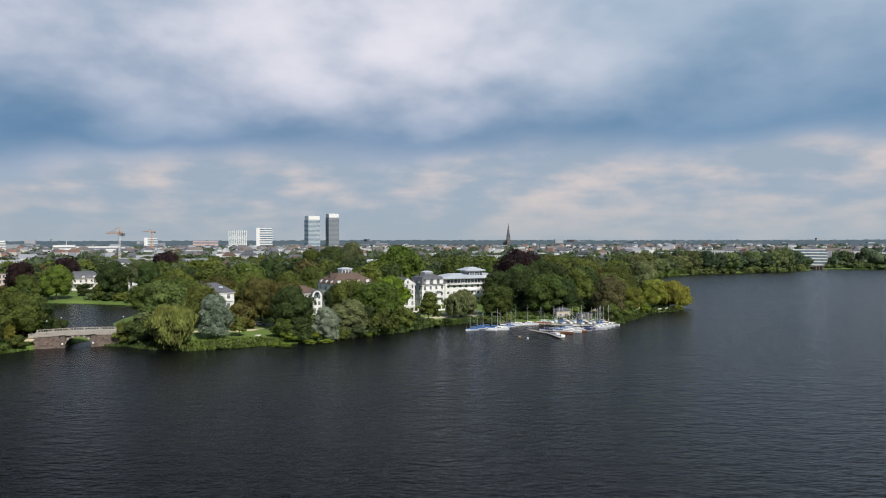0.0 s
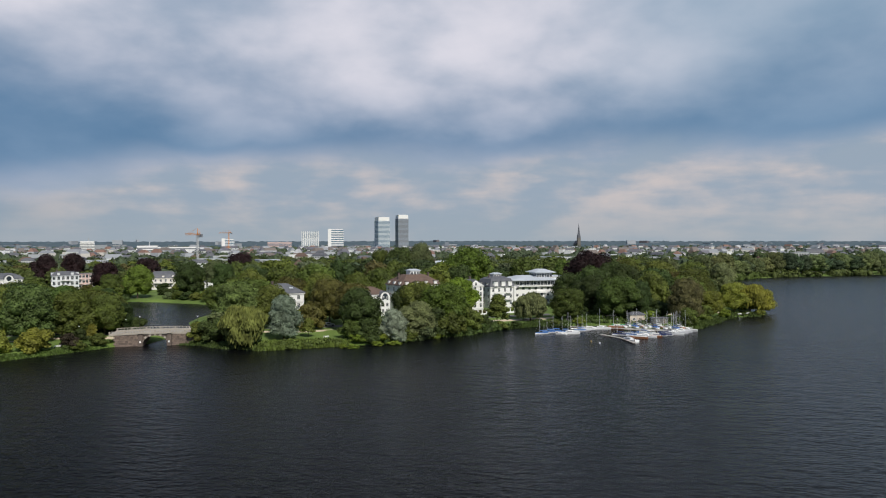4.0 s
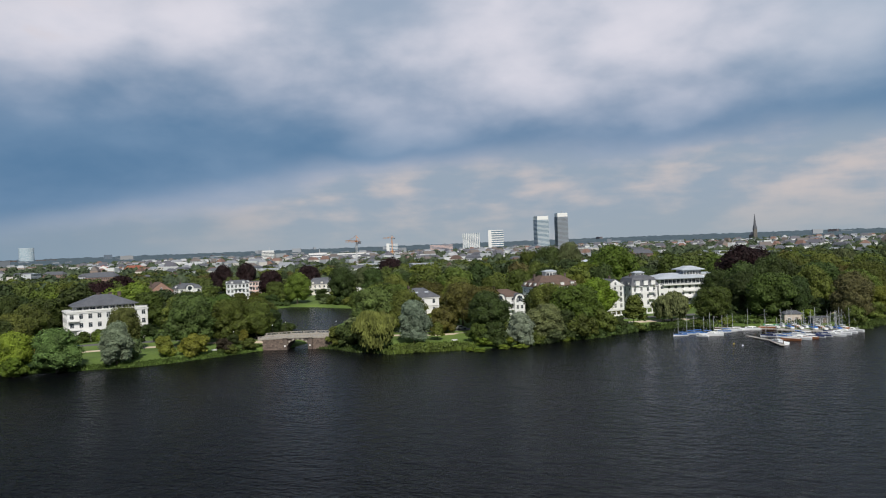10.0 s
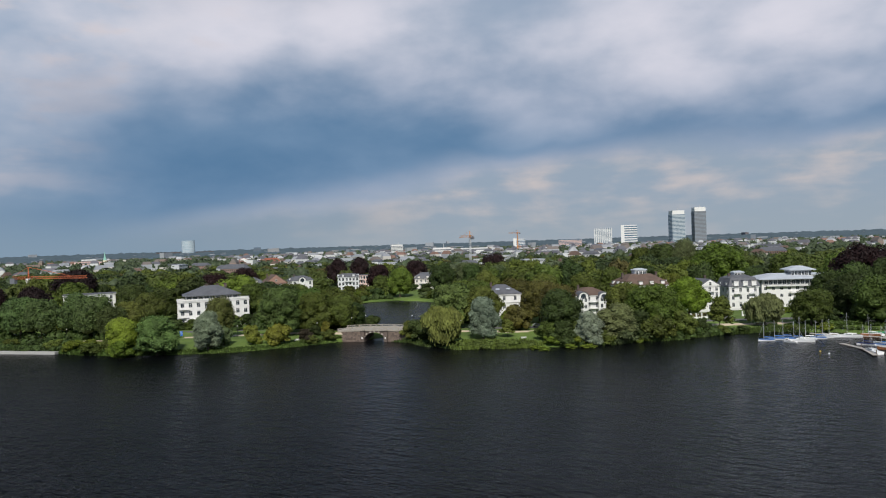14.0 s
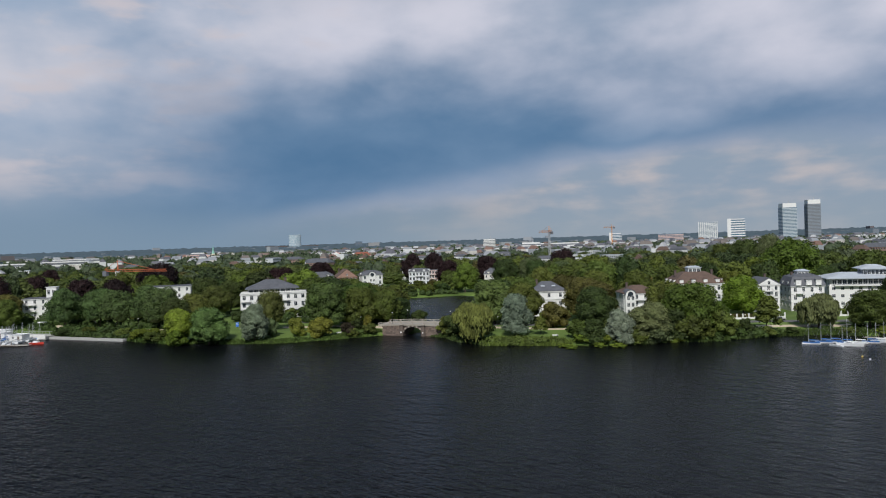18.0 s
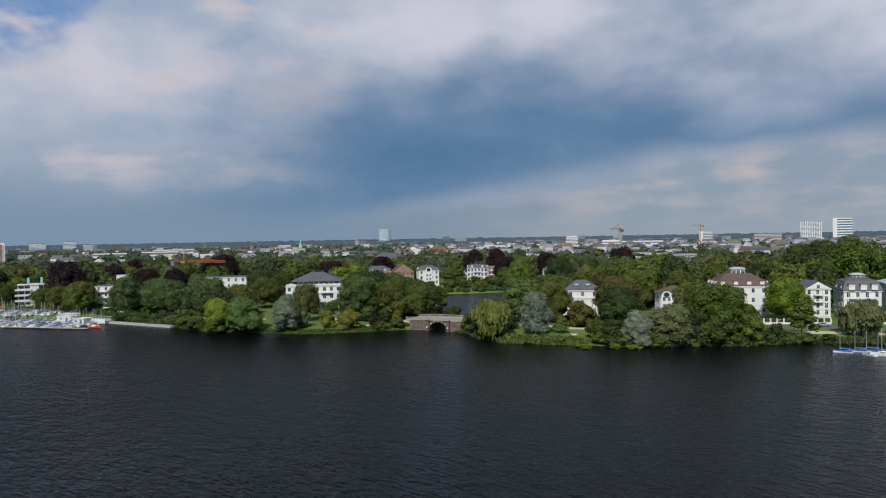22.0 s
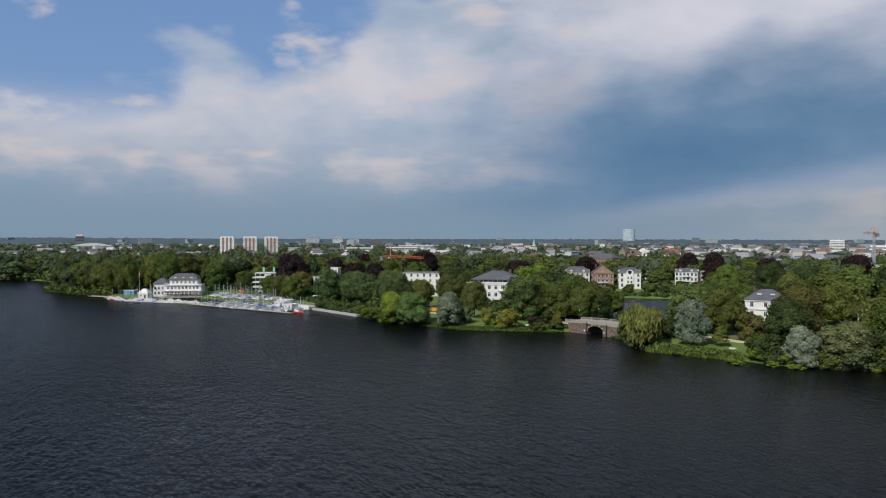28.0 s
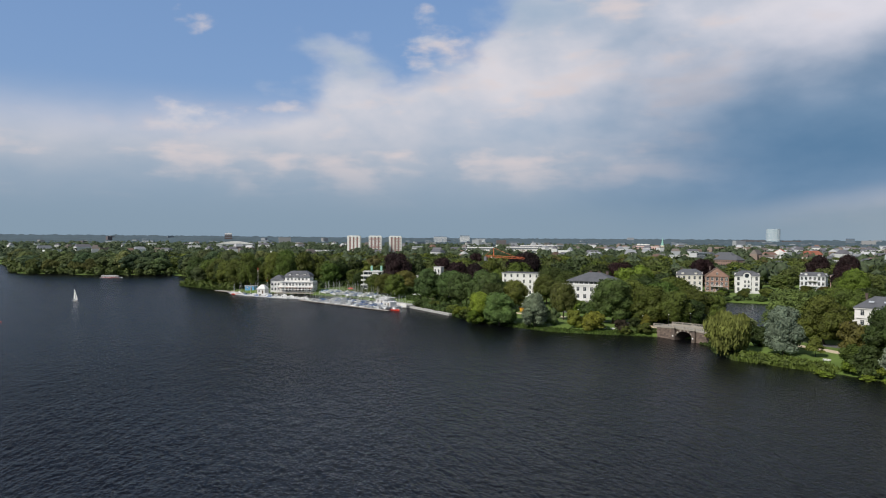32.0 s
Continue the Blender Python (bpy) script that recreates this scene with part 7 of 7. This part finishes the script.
def sailboat_under_way():
    root = thing("sailing_boat", pose(-343, -26, 0, 0, -8, 46) @ Matrix.Scale(0.86, 4), "small sailing boat with a full white sail", "boat")
    part("hull", hull_bm(6.0, 1.9, 0.6), WHITE_GEL, root)
    bm = bmesh.new()
    add_rod(bm, (0.6, 0, 0.2), (0.6, 0, 8.6), 0.08, 0.05, 6)
    part("mast", bm, STEEL, root)
    for name, pts in (("mainsail", ((0.5, 0, 8.4), (0.5, 0, 1.1), (-2.5, 0.5, 1.2))), ("jib", ((0.75, 0, 7.2), (2.8, 0, 0.8), (0.75, 0.5, 0.9)))):
        bm = bmesh.new()
        a, b, c = (Vector(p) for p in pts)
        rows = []
        for i in range(9):
            u = i / 8
            row = []
            for j in range(5):
                w = j / 4
                p = a.lerp(b.lerp(c, w), u)
                p.y += 0.5 * math.sin(math.pi * w) * u * (1.1 - 0.5 * u)
                row.append(bm.verts.new(p))
            rows.append(row)
        for r0, r1 in zip(rows, rows[1:]):
            for j in range(4):
                bm.faces.new((r0[j], r1[j], r1[j + 1], r0[j + 1]))
        bmesh.ops.remove_doubles(bm, verts=bm.verts[:], dist=0.001)
        geom = bmesh.ops.extrude_face_region(bm, geom=bm.faces[:])
        bmesh.ops.translate(bm, verts=[g for g in geom["geom"] if isinstance(g, bmesh.types.BMVert)], vec=(0, 0.03, 0))
        part(name, bm, SAIL, root)


sailboat_under_way()


def excursion_boat():
    root = thing("excursion_boat", pose(-578, -54, 0, 0, 0, 84) @ Matrix.Scale(0.87, 4), "low white excursion boat with long window rows", "boat")
    part("hull", hull_bm(22, 4.6, 1.1, 0.3), WHITE_GEL, root)
    box_part("cabin", (-1.2, 0, 1.9), (16, 3.8, 1.7), WHITE_GEL, root)
    for i in range(9):
        for sy in (-1, 1):
            box_part("cabin_window", (-8.2 + 1.75 * i, sy * 1.92, 2.05), (1.2, 0.08, 0.6), GLASS, root)
    box_part("roof", (-1.2, 0, 2.85), (17, 4.2, 0.2), WHITE, root)
    box_part("stripe", (-1, 0, 0.62), (18, 4.7, 0.08), RED, root, "red waterline stripe")


excursion_boat()


def buoy(x, y, m, label):
    root = thing("buoy", pose(x, y, 0), label, "buoy")
    bm = bmesh.new()
    bmesh.ops.create_uvsphere(bm, u_segments=12, v_segments=8, radius=0.24, matrix=Matrix.Translation((0, 0, 0.06)))
    part("float", bm, m, root, "", True)
    bm = bmesh.new()
    add_rod(bm, (0, 0, 0.25), (0, 0, 0.42), 0.05, 0.03, 6)
    part("stem", bm, m, root)


buoy(-234, -29, RED, "red round mooring buoy")
buoy(28.5, 262, mat("yellow_float", (0.7, 0.5, 0.08), 0.5, 0.1, 1, 5, 0), "small yellow mooring float")
buoy(31, 258, WHITE_GEL, "small white mooring float")


# ---------------------------------------------------------------- park furniture, walls, hedges, vehicles
def bench(x, y, ang):
    root = thing("bench", pose(x, y, max(ground_z(x, y), 0.5), 0, 0, ang), "white slatted park bench on the lawn", "bench", "park benches")
    for i in range(4):
        box_part("seat_slat", (0, -0.2 + 0.14 * i, 0.45), (2.2, 0.11, 0.05), WHITE, root)
    for i in range(3):
        box_part("back_slat", (0, 0.3, 0.6 + 0.16 * i), (2.2, 0.05, 0.12), WHITE, root)
    for sx in (-0.9, 0.9):
        box_part("leg", (sx, -0.18, 0.2), (0.1, 0.1, 0.46), BLACK, root)
        box_part("leg", (sx, 0.28, 0.45), (0.1, 0.1, 0.95), BLACK, root)


for bx, by, ba in ((-171, 199, 225), (-151, 219, 235), (-148.5, 222, 235), (-196, 190, 215), (-66, 250, 220), (108, 352, 200), (112, 354, 210), (-20, 297, 230)):
    bench(bx, by, ba)


def quay_wall():
    a, b = Vector((-268, 160)), Vector((-224, 172.5))
    L = (b - a).length
    root = thing("quay_wall", pose(a.x, a.y, 0, 0, 0, math.degrees(math.atan2(b.y - a.y, b.x - a.x))), "low grey concrete quay edge", "quay")
    n = 15
    for i in range(n):
        box_part("slab", (L * (i + 0.5) / n, 0.6, 0.25), (L / n - 0.06, 2.6, 1.3), QUAY, root)


quay_wall()


def van(x, y, ang, label):
    root = thing("van", pose(x, y, ground_z(x, y) + 0.1, 0, 0, ang), label, "van")
    bm = bmesh.new()
    prof = [(-3.0, 0.4), (3.0, 0.4), (3.05, 1.1), (2.2, 1.45), (1.7, 2.7), (-2.9, 2.75), (-3.05, 1.2)]
    a = [bm.verts.new((px, -1.05, pz)) for px, pz in prof]
    b = [bm.verts.new((px, 1.05, pz)) for px, pz in prof]
    bm.faces.new(a)
    bm.faces.new(b[::-1])
    for i in range(len(prof)):
        bm.faces.new((a[i], b[i], b[(i + 1) % len(prof)], a[(i + 1) % len(prof)]))
    bmesh.ops.recalc_face_normals(bm, faces=bm.faces[:])
    bmesh.ops.bevel(bm, geom=bm.edges[:], offset=0.1, segments=2, affect="EDGES")
    part("body", bm, WHITE_GEL, root)
    for sy in (-1, 1):
        box_part("side_window", (0.9, sy * 1.04, 1.95), (1.0, 0.06, 0.7), GLASS, root)
        box_part("side_window", (-1.2, sy * 1.04, 1.95), (1.4, 0.06, 0.6), GLASS, root)
        for px in (-1.9, 1.9):
            bm = bmesh.new()
            bmesh.ops.create_cone(bm, cap_ends=True, segments=16, radius1=0.38, radius2=0.38, depth=0.26, matrix=Matrix.Translation((px, sy * 0.98, 0.38)) @ Matrix.Rotation(radians(90), 4, "X"))
            part("wheel", bm, BLACK, root)
    w = box_part("windscreen", (0, 0, 0), (0.05, 1.8, 1.1), GLASS, root)
    w.matrix_basis = pose(1.99, 0, 2.08, 0, -22, 0)


van(-298, 171, 22, "white camper van parked by the quay")


def car(x, y, ang, paint, label):
    root = thing("car", pose(x, y, ground_z(x, y) + 0.12, 0, 0, ang), label, "car", "parked cars")
    bm = bmesh.new()
    prof = [(-2.1, 0.3), (2.1, 0.3), (2.15, 0.75), (1.1, 0.95), (0.45, 1.42), (-1.2, 1.45), (-1.9, 0.98), (-2.15, 0.9)]
    a = [bm.verts.new((px, -0.85, pz)) for px, pz in prof]
    b = [bm.verts.new((px, 0.85, pz)) for px, pz in prof]
    bm.faces.new(a)
    bm.faces.new(b[::-1])
    for i in range(len(prof)):
        bm.faces.new((a[i], b[i], b[(i + 1) % len(prof)], a[(i + 1) % len(prof)]))
    bmesh.ops.recalc_face_normals(bm, faces=bm.faces[:])
    bmesh.ops.bevel(bm, geom=bm.edges[:], offset=0.08, segments=2, affect="EDGES")
    part("body", bm, paint, root)
    for sy in (-1, 1):
        box_part("side_window", (-0.4, sy * 0.84, 1.18), (1.5, 0.05, 0.34), GLASS, root)
        for px in (-1.3, 1.35):
            bm = bmesh.new()
            bmesh.ops.create_cone(bm, cap_ends=True, segments=14, radius1=0.32, radius2=0.32, depth=0.2, matrix=Matrix.Translation((px, sy * 0.8, 0.32)) @ Matrix.Rotation(radians(90), 4, "X"))
            part("wheel", bm, BLACK, root)


CAR_BLACK = mat("black_car_paint", (0.02, 0.02, 0.024), 0.25, 0.1, 1, 6, 0)
CAR_RED = mat("dark_red_car_paint", (0.16, 0.02, 0.018), 0.3, 0.1, 1, 6, 0)
CAR_SILVER = mat("silver_car_paint", (0.5, 0.51, 0.52), 0.3, 0.1, 1, 6, 0, 0.5)
for cx, cy, ca, pm, cl in ((33, 341, 40, CAR_BLACK, "black car parked by the lakeside street"), (38, 345, 42, CAR_RED, "dark red car parked by the lakeside street"), (-73, 281, 25, CAR_SILVER, "silver car parked by the lakeside street"), (-66, 284, 25, CAR_BLACK, "black car parked under the trees"),
                           (-8, 326, 35, CAR_SILVER, "silver car parked before the villas"), (-30, 306, 38, CAR_BLACK, "dark car parked before the villas"), (-231, 213, 35, CAR_SILVER, "silver car parked by the park"), (-311, 172, 20, CAR_SILVER, "silver car parked near the jetty")):
    car(cx, cy, ca, pm, cl)


def info_board(x, y):
    root = thing("notice_board", pose(x, y, ground_z(x, y), 0, 0, 40), "blue notice board on posts beside the path", "sign")
    box_part("panel", (0, 0, 1.6), (1.3, 0.12, 1.9), BLUE, root)
    for i in range(3):
        box_part("text_bar", (0, -0.08, 2.2 - 0.35 * i), (0.9, 0.03, 0.12), WHITE, root)
    for sx in (-0.55, 0.55):
        box_part("post", (sx, 0.1, 1.2), (0.1, 0.1, 2.6), STEEL, root)


info_board(-202, 212)


def site_fence(x, y, ang, n):
    """Orange boards on posts round a small digging site beside the path."""
    root = thing("site_fence", pose(x, y, ground_z(x, y), 0, 0, ang), "orange boarded fence round a small building site", "fence")
    for i in range(n):
        for k in range(3):
            box_part("board", (1.3 * (i + 0.5), 0, 0.5 + 0.62 * k), (1.24, 0.08, 0.5), SITE_ORANGE, root)
    for i in range(n + 1):
        box_part("post", (1.3 * i, 0.1, 1.05), (0.1, 0.1, 2.1), WOOD_DARK, root)


SITE_ORANGE = mat("orange_site_board", (0.62, 0.33, 0.03), 0.6, 0.15, 0.8, 5, 0.05)
site_fence(-216, 206, 31, 5)


def garden_wall(ax, ay, bx, by, label):
    """A white balustrade: base wall, pillars and rails."""
    a, b = Vector((ax, ay)), Vector((bx, by))
    L = (b - a).length
    z = (ground_z(ax, ay) + ground_z(bx, by)) / 2
    root = thing("garden_wall", pose(ax, ay, z, 0, 0, math.degrees(math.atan2(by - ay, bx - ax))), label, "wall")
    bm = bmesh.new()
    add_box(bm, L / 2, 0, 0.35, L, 0.35, 0.9)
    part("base", bm, WHITE, root)
    n = int(L / 2.4)
    for i in range(n + 1):
        box_part("pillar", (L * i / n, 0, 1.2), (0.5, 0.5, 2.2), WHITE, root)
    for i in range(n):
        bm = bmesh.new()
        for k in range(7):
            add_box(bm, L * (i + (k + 1) / 8) / n, 0, 1.25, 0.06, 0.06, 1.0)
        add_box(bm, L * (i + 0.5) / n, 0, 1.75, L / n - 0.5, 0.08, 0.08)
        part("railing", bm, BLACK, root)


garden_wall(-27, 319, -8, 334, "white garden wall with pillars and iron railings")
garden_wall(-3, 338, 12, 349, "white garden wall with pillars before a hedge")


def hedge(ax, ay, bx, by, h, w, hue, label):
    a, b = Vector((ax, ay)), Vector((bx, by))
    L = (b - a).length
    rng = np.random.default_rng(int(abs(ax) * 7 + abs(ay)))
    lumps = [(L * (i + 0.5) / max(2, int(L / 1.6)), rng.uniform(-0.15, 0.15), h * 0.5, 1.3, w * 0.55, h * 0.55) for i in range(max(2, int(L / 1.6)))]
    v, t, q = leaf_crown(rng, lumps, int(L * 40), 0.3)
    me = mesh_from("hedge", v, t, q, LEAF)
    ob = tagged(new("hedge", me), label, "hedge")
    ob.matrix_basis = pose(ax, ay, ground_z(ax, ay), 0, 0, math.degrees(math.atan2(by - ay, bx - ax)))
    ob.color = (*hue, 1)


for row in ((-1, 345, 16, 356, 2.4, 1.8, LIGHT, "clipped bright green garden hedge"), (-28, 324, -12, 337, 1.6, 1.6, RUSTY, "clipped garden hedge behind the wall"), (-58, 294, -40, 306, 1.8, 1.6, DEEP, "dark clipped garden hedge"), (-112, 282, -92, 290, 1.8, 1.6, GREEN, "clipped garden hedge by the street"),
            (-262, 178, -228, 184, 1.6, 2.6, DEEP, "dense low hedge along the quay"), (-228, 184, -204, 190, 1.6, 2.4, GREEN, "dense low hedge along the quay"), (-308, 352, -288, 376, 2.2, 4, GREEN, "leafy hedge on the far pond bank"), (-358, 134, -338, 150, 1.6, 2, GREEN, "green hedge before the white flats")):
    hedge(*row)


def bank_growth(name, pts, n, hmin, hmax, width, hue, label, blade=True):
    """Reeds and bank plants along a stretch of shore, as one growth."""
    rng = np.random.default_rng(len(pts) * 13 + n)
    pts = np.array(pts, float)
    seg = np.hypot(*np.diff(pts, axis=0).T)
    cum = np.r_[0, np.cumsum(seg)]
    s = rng.uniform(0, cum[-1], n)
    px, py = np.interp(s, cum, pts[:, 0]), np.interp(s, cum, pts[:, 1])
    px += rng.uniform(-width, width, n)
    py += rng.uniform(-width, width, n)
    ld = land_distance(px, py)
    keep = (ld > -1.0) & (ld < width * 2.2)
    px, py, ld = px[keep], py[keep], ld[keep]
    z = np.maximum(bank_profile(ld), -0.1)
    m = len(px)
    h = rng.uniform(hmin, hmax, m)
    a = rng.uniform(0, 6.28, m)
    lean = rng.normal(scale=0.25, size=(m, 2))
    wd = 0.22 * (1 if blade else 2.0)
    base = np.stack([px, py, z], -1)
    side = np.stack([np.cos(a), np.sin(a), 0 * a], -1) * wd
    tip = base + np.stack([lean[:, 0] * h, lean[:, 1] * h, h], -1)
    mid = (base * 0.45 + tip * 0.55) + side * 0.2
    v = np.stack([base - side, base + side, mid + side * 1.1, tip, mid - side * 1.1], 1).reshape(-1, 3)
    idx = np.arange(m)[:, None] * 5
    q = np.concatenate([idx + [0, 1, 2, 4]], 1)
    t = np.concatenate([idx + [4, 2, 3]], 1)
    me = mesh_from(name, v, t, q, LEAF)
    ob = tagged(new(name, me), label, "bank plants", kind="stuff")
    ob.color = (*hue, 1)


bank_growth("reeds", [(-83, 232), (-69, 238), (-60, 243)], 4600, 0.5, 1.7, 4.5, (0.105, 0.145, 0.03), "bright green reeds and herbs on the bank")
bank_growth("bank_plants", [(-201, 178), (-177, 188), (-158, 200), (-146, 217), (-139, 231)], 4500, 0.2, 0.7, 2.4, (0.06, 0.095, 0.02), "green herbs along the lawn's edge")
bank_growth("bank_plants", [(-226, 175), (-201, 178)], 1800, 0.4, 1.6, 3.0, (0.06, 0.10, 0.02), "rank green growth on the bank")
bank_growth("bank_plants", [(-44, 251), (-29, 267), (-18, 276), (-9, 289), (1, 299), (12, 307), (24, 310)], 4000, 0.4, 1.5, 2.6, (0.055, 0.085, 0.02), "green shrubs and herbs overhanging the bank")
bank_growth("bank_plants", [(-118, 243), (-106, 240), (-97, 235), (-83, 232)], 1600, 0.4, 1.2, 2.4, (0.05, 0.075, 0.02), "dark herbs below the willow")
bank_growth("bank_plants", [(66, 296), (77, 306), (90, 327), (104, 352), (118, 356), (123, 365)], 2400, 0.3, 1.2, 2.4, (0.055, 0.08, 0.02), "herbs and low shrubs on the point")
bank_growth("bank_plants", [(-469, 19), (-436, 38), (-402, 60)], 2600, 0.5, 1.5, 3.0, (0.06, 0.09, 0.02), "pale herbs on the wooded point")
for row in (("shrub", -46, 250, 3.4, 6, LIGHT), ("shrub", -37, 257, 3.0, 6, GREEN), ("shrub", -28, 267, 3.6, 6, LIGHT), ("shrub", -20, 275, 3.8, 6, GREEN), ("shrub", -5, 293, 3.6, 6, GREEN), ("shrub", -54, 247, 3.2, 6, LIGHT), ("shrub", 2, 300, 2.0, 5, DEEP), ("shrub", 18, 309, 1.8, 6, GREEN), ("shrub", -140, 231, 4, 6, GREEN), ("shrub", -143, 224, 3.4, 5, GREEN), ("shrub", -146, 230, 5, 6, DEEP),
            ("shrub", -205, 181, 4.2, 7, GREEN), ("shrub", -215, 180, 3.4, 7, LIGHT), ("shrub", -198, 179, 4.5, 6, LIGHT), ("shrub", 98, 342, 4, 6, LIGHT), ("shrub", 119, 357, 3, 5, YELLOW), ("shrub", -90, 233, 3, 5, DEEP), ("shrub", 29, 312, 2.4, 6, LIGHT), ("shrub", 58, 312, 4.5, 6, LIGHT), ("shrub", -250, 404, 5, 8, GREEN), ("shrub", -165, 390, 5, 8, GREEN), ("shrub", -176, 398, 7, 8, YELLOW)):
    tree(*row)
for px, py, w in ((-53.3, 238.4, 4.2), (-46.5, 245.6, 4.6), (-41.0, 248.4, 5.0), (-39.6, 257.2, 4.0), (-57.5, 239.5, 3.4)):
    tree("shrub", px, py, 1.7, w, (0.16, 0.2, 0.03), "low tuft of green reeds in the shallows", name="reed_tuft", z=-0.3)


def far_bridge():
    root = thing("bridge", pose(446, 842, 0, 0, 0, 40), "low white road bridge at the far bay", "bridge")
    box_part("deck", (0, 0, 4.2), (28, 6, 0.6), QUAY, root)
    box_part("railing", (0, -3.8, 5.1), (28, 0.2, 0.9), STEEL, root)
    for px in (-9, 0, 9):
        box_part("pier", (px, 0, 1.8), (2.0, 7, 5.0), STONE, root)


far_bridge()


def thicket(pts, h, w, step, hue, label):
    """An uneven belt of bushes along a shore, as one growth."""
    rng = np.random.default_rng(len(pts) * 31 + int(abs(pts[0][0])))
    lumps = []
    for (ax, ay), (bx, by) in zip(pts, pts[1:]):
        n = max(1, int(math.hypot(bx - ax, by - ay) / step))
        for i in range(n):
            u = (i + rng.uniform(0, 1)) / n
            x0, y0 = ax + (bx - ax) * u + rng.uniform(-w, w) * 0.4, ay + (by - ay) * u + rng.uniform(-w, w) * 0.4
            if float(land_distance([x0], [y0])[0]) < -1.5:
                continue
            s = w * rng.uniform(0.35, 0.75)
            lumps.append((x0, y0, max(ground_z(x0, y0), 0.0) + s * 0.35, s, s, h * rng.uniform(0.4, 1.0)))
    v, t, q = leaf_crown(rng, lumps, len(lumps) * 55, 0.16 * w, core=0.85)
    ob = tagged(new("bank_bushes", mesh_from("bank_bushes", v, t, q, LEAF)), label, "bushes", kind="stuff")
    ob.color = (*hue, 1)


thicket([(116, 376), (116, 392), (128, 480), (160, 612), (182, 650), (203, 673), (243, 722)], 6, 6, 4.0, (0.075, 0.11, 0.024), "leafy bushes along the bay shore")
thicket([(243, 722), (300, 750), (345, 768), (395, 792), (430, 832)], 7, 8, 5.0, (0.085, 0.11, 0.03), "leafy bushes at the head of the bay")
thicket([(470, 864), (540, 852), (640, 862), (760, 920)], 7, 9, 6.0, (0.07, 0.10, 0.03), "leafy bushes below the far shore trees")
thicket([(-940, -258), (-880, -231), (-700, -168), (-681, -157), (-655, -108), (-627, -63), (-620, 0), (-540, 38), (-500, 34)], 7, 9, 6.0, (0.075, 0.10, 0.03), "leafy bushes along the wooded far shore")
thicket([(-500, 33), (-469, 21), (-436, 40), (-402, 62)], 4, 5, 3.2, (0.075, 0.105, 0.024), "leafy bushes on the wooded point")
thicket([(-52, 249), (-44, 251), (-36, 258), (-29, 267), (-18, 276), (-9, 289), (-4, 294)], 2.6, 3.4, 2.0, (0.05, 0.08, 0.02), "overhanging bushes at the water's edge")
thicket([(-318, 172), (-300, 184), (-282, 183), (-262, 186), (-240, 196), (-225, 200)], 4, 5, 3.0, (0.05, 0.08, 0.02), "dense undergrowth below the park trees")
thicket([(-205, 232), (-190, 240), (-175, 246), (-160, 254), (-150, 262)], 5, 5, 3.2, (0.05, 0.08, 0.022), "dense garden shrubs before the white villa")
thicket([(-294, 334), (-278, 351), (-256, 374), (-242, 394), (-230, 411)], 2.6, 4.0, 2.6, (0.055, 0.085, 0.024), "dark bushes along the far pond bank")
thicket([(-139, 236), (-142, 229), (-146, 221)], 1.6, 2.6, 1.6, (0.07, 0.105, 0.024), "leafy bushes on the bank beside the bridge")
thicket([(-84, 233), (-76, 235), (-69, 239), (-60, 244)], 1.5, 3.0, 1.6, (0.085, 0.115, 0.026), "bright leafy herbs and reeds on the bank")
thicket([(-300, 168), (-282, 169), (-262, 172), (-244, 178), (-226, 181)], 2.6, 3.6, 2.2, (0.05, 0.08, 0.022), "low dark undergrowth behind the quay")
thicket([(14, 314), (24, 317), (36, 321), (50, 318), (62, 316), (70, 312)], 1.3, 2.6, 2.4, (0.07, 0.11, 0.024), "mixed bushes behind the small harbour")
thicket([(-395, 138), (-380, 146), (-366, 142), (-350, 146), (-338, 150)], 2.6, 3.0, 2.2, (0.06, 0.09, 0.022), "garden bushes below the flats")
thicket([(-400, 104), (-394, 118), (-400, 128), (-410, 138)], 5, 5, 3.0, (0.05, 0.08, 0.022), "dark bushes behind the laid-up boats")
thicket([(-268, 164.5), (-246, 170.5), (-227, 176.5)], 2.4, 3.6, 1.5, (0.05, 0.08, 0.022), "dark hedge plants along the quay edge")


def upturned_boat(x, y, ang):
    root = thing("boat", pose(x, y, ground_z(x, y) + 0.75, 180, 0, ang), "red hull lying upside down on the grass", "boat", "upturned boats")
    part("hull", hull_bm(6.2, 1.9, 0.7), RED, root)
    bm = bmesh.new()
    add_box(bm, 0, 0, -0.2, 4.6, 0.08, 0.12)
    part("keel", bm, RED, root)


for ux, uy, ua in ((-381, 141, 20), (-379, 144, 24), (-384, 143.5, 18)):
    upturned_boat(ux, uy, ua)
thicket([(10, 308), (20, 311), (32, 313), (44, 311), (56, 308)], 1.2, 2.4, 2.0, (0.06, 0.09, 0.022), "low bushes above the landing stage")
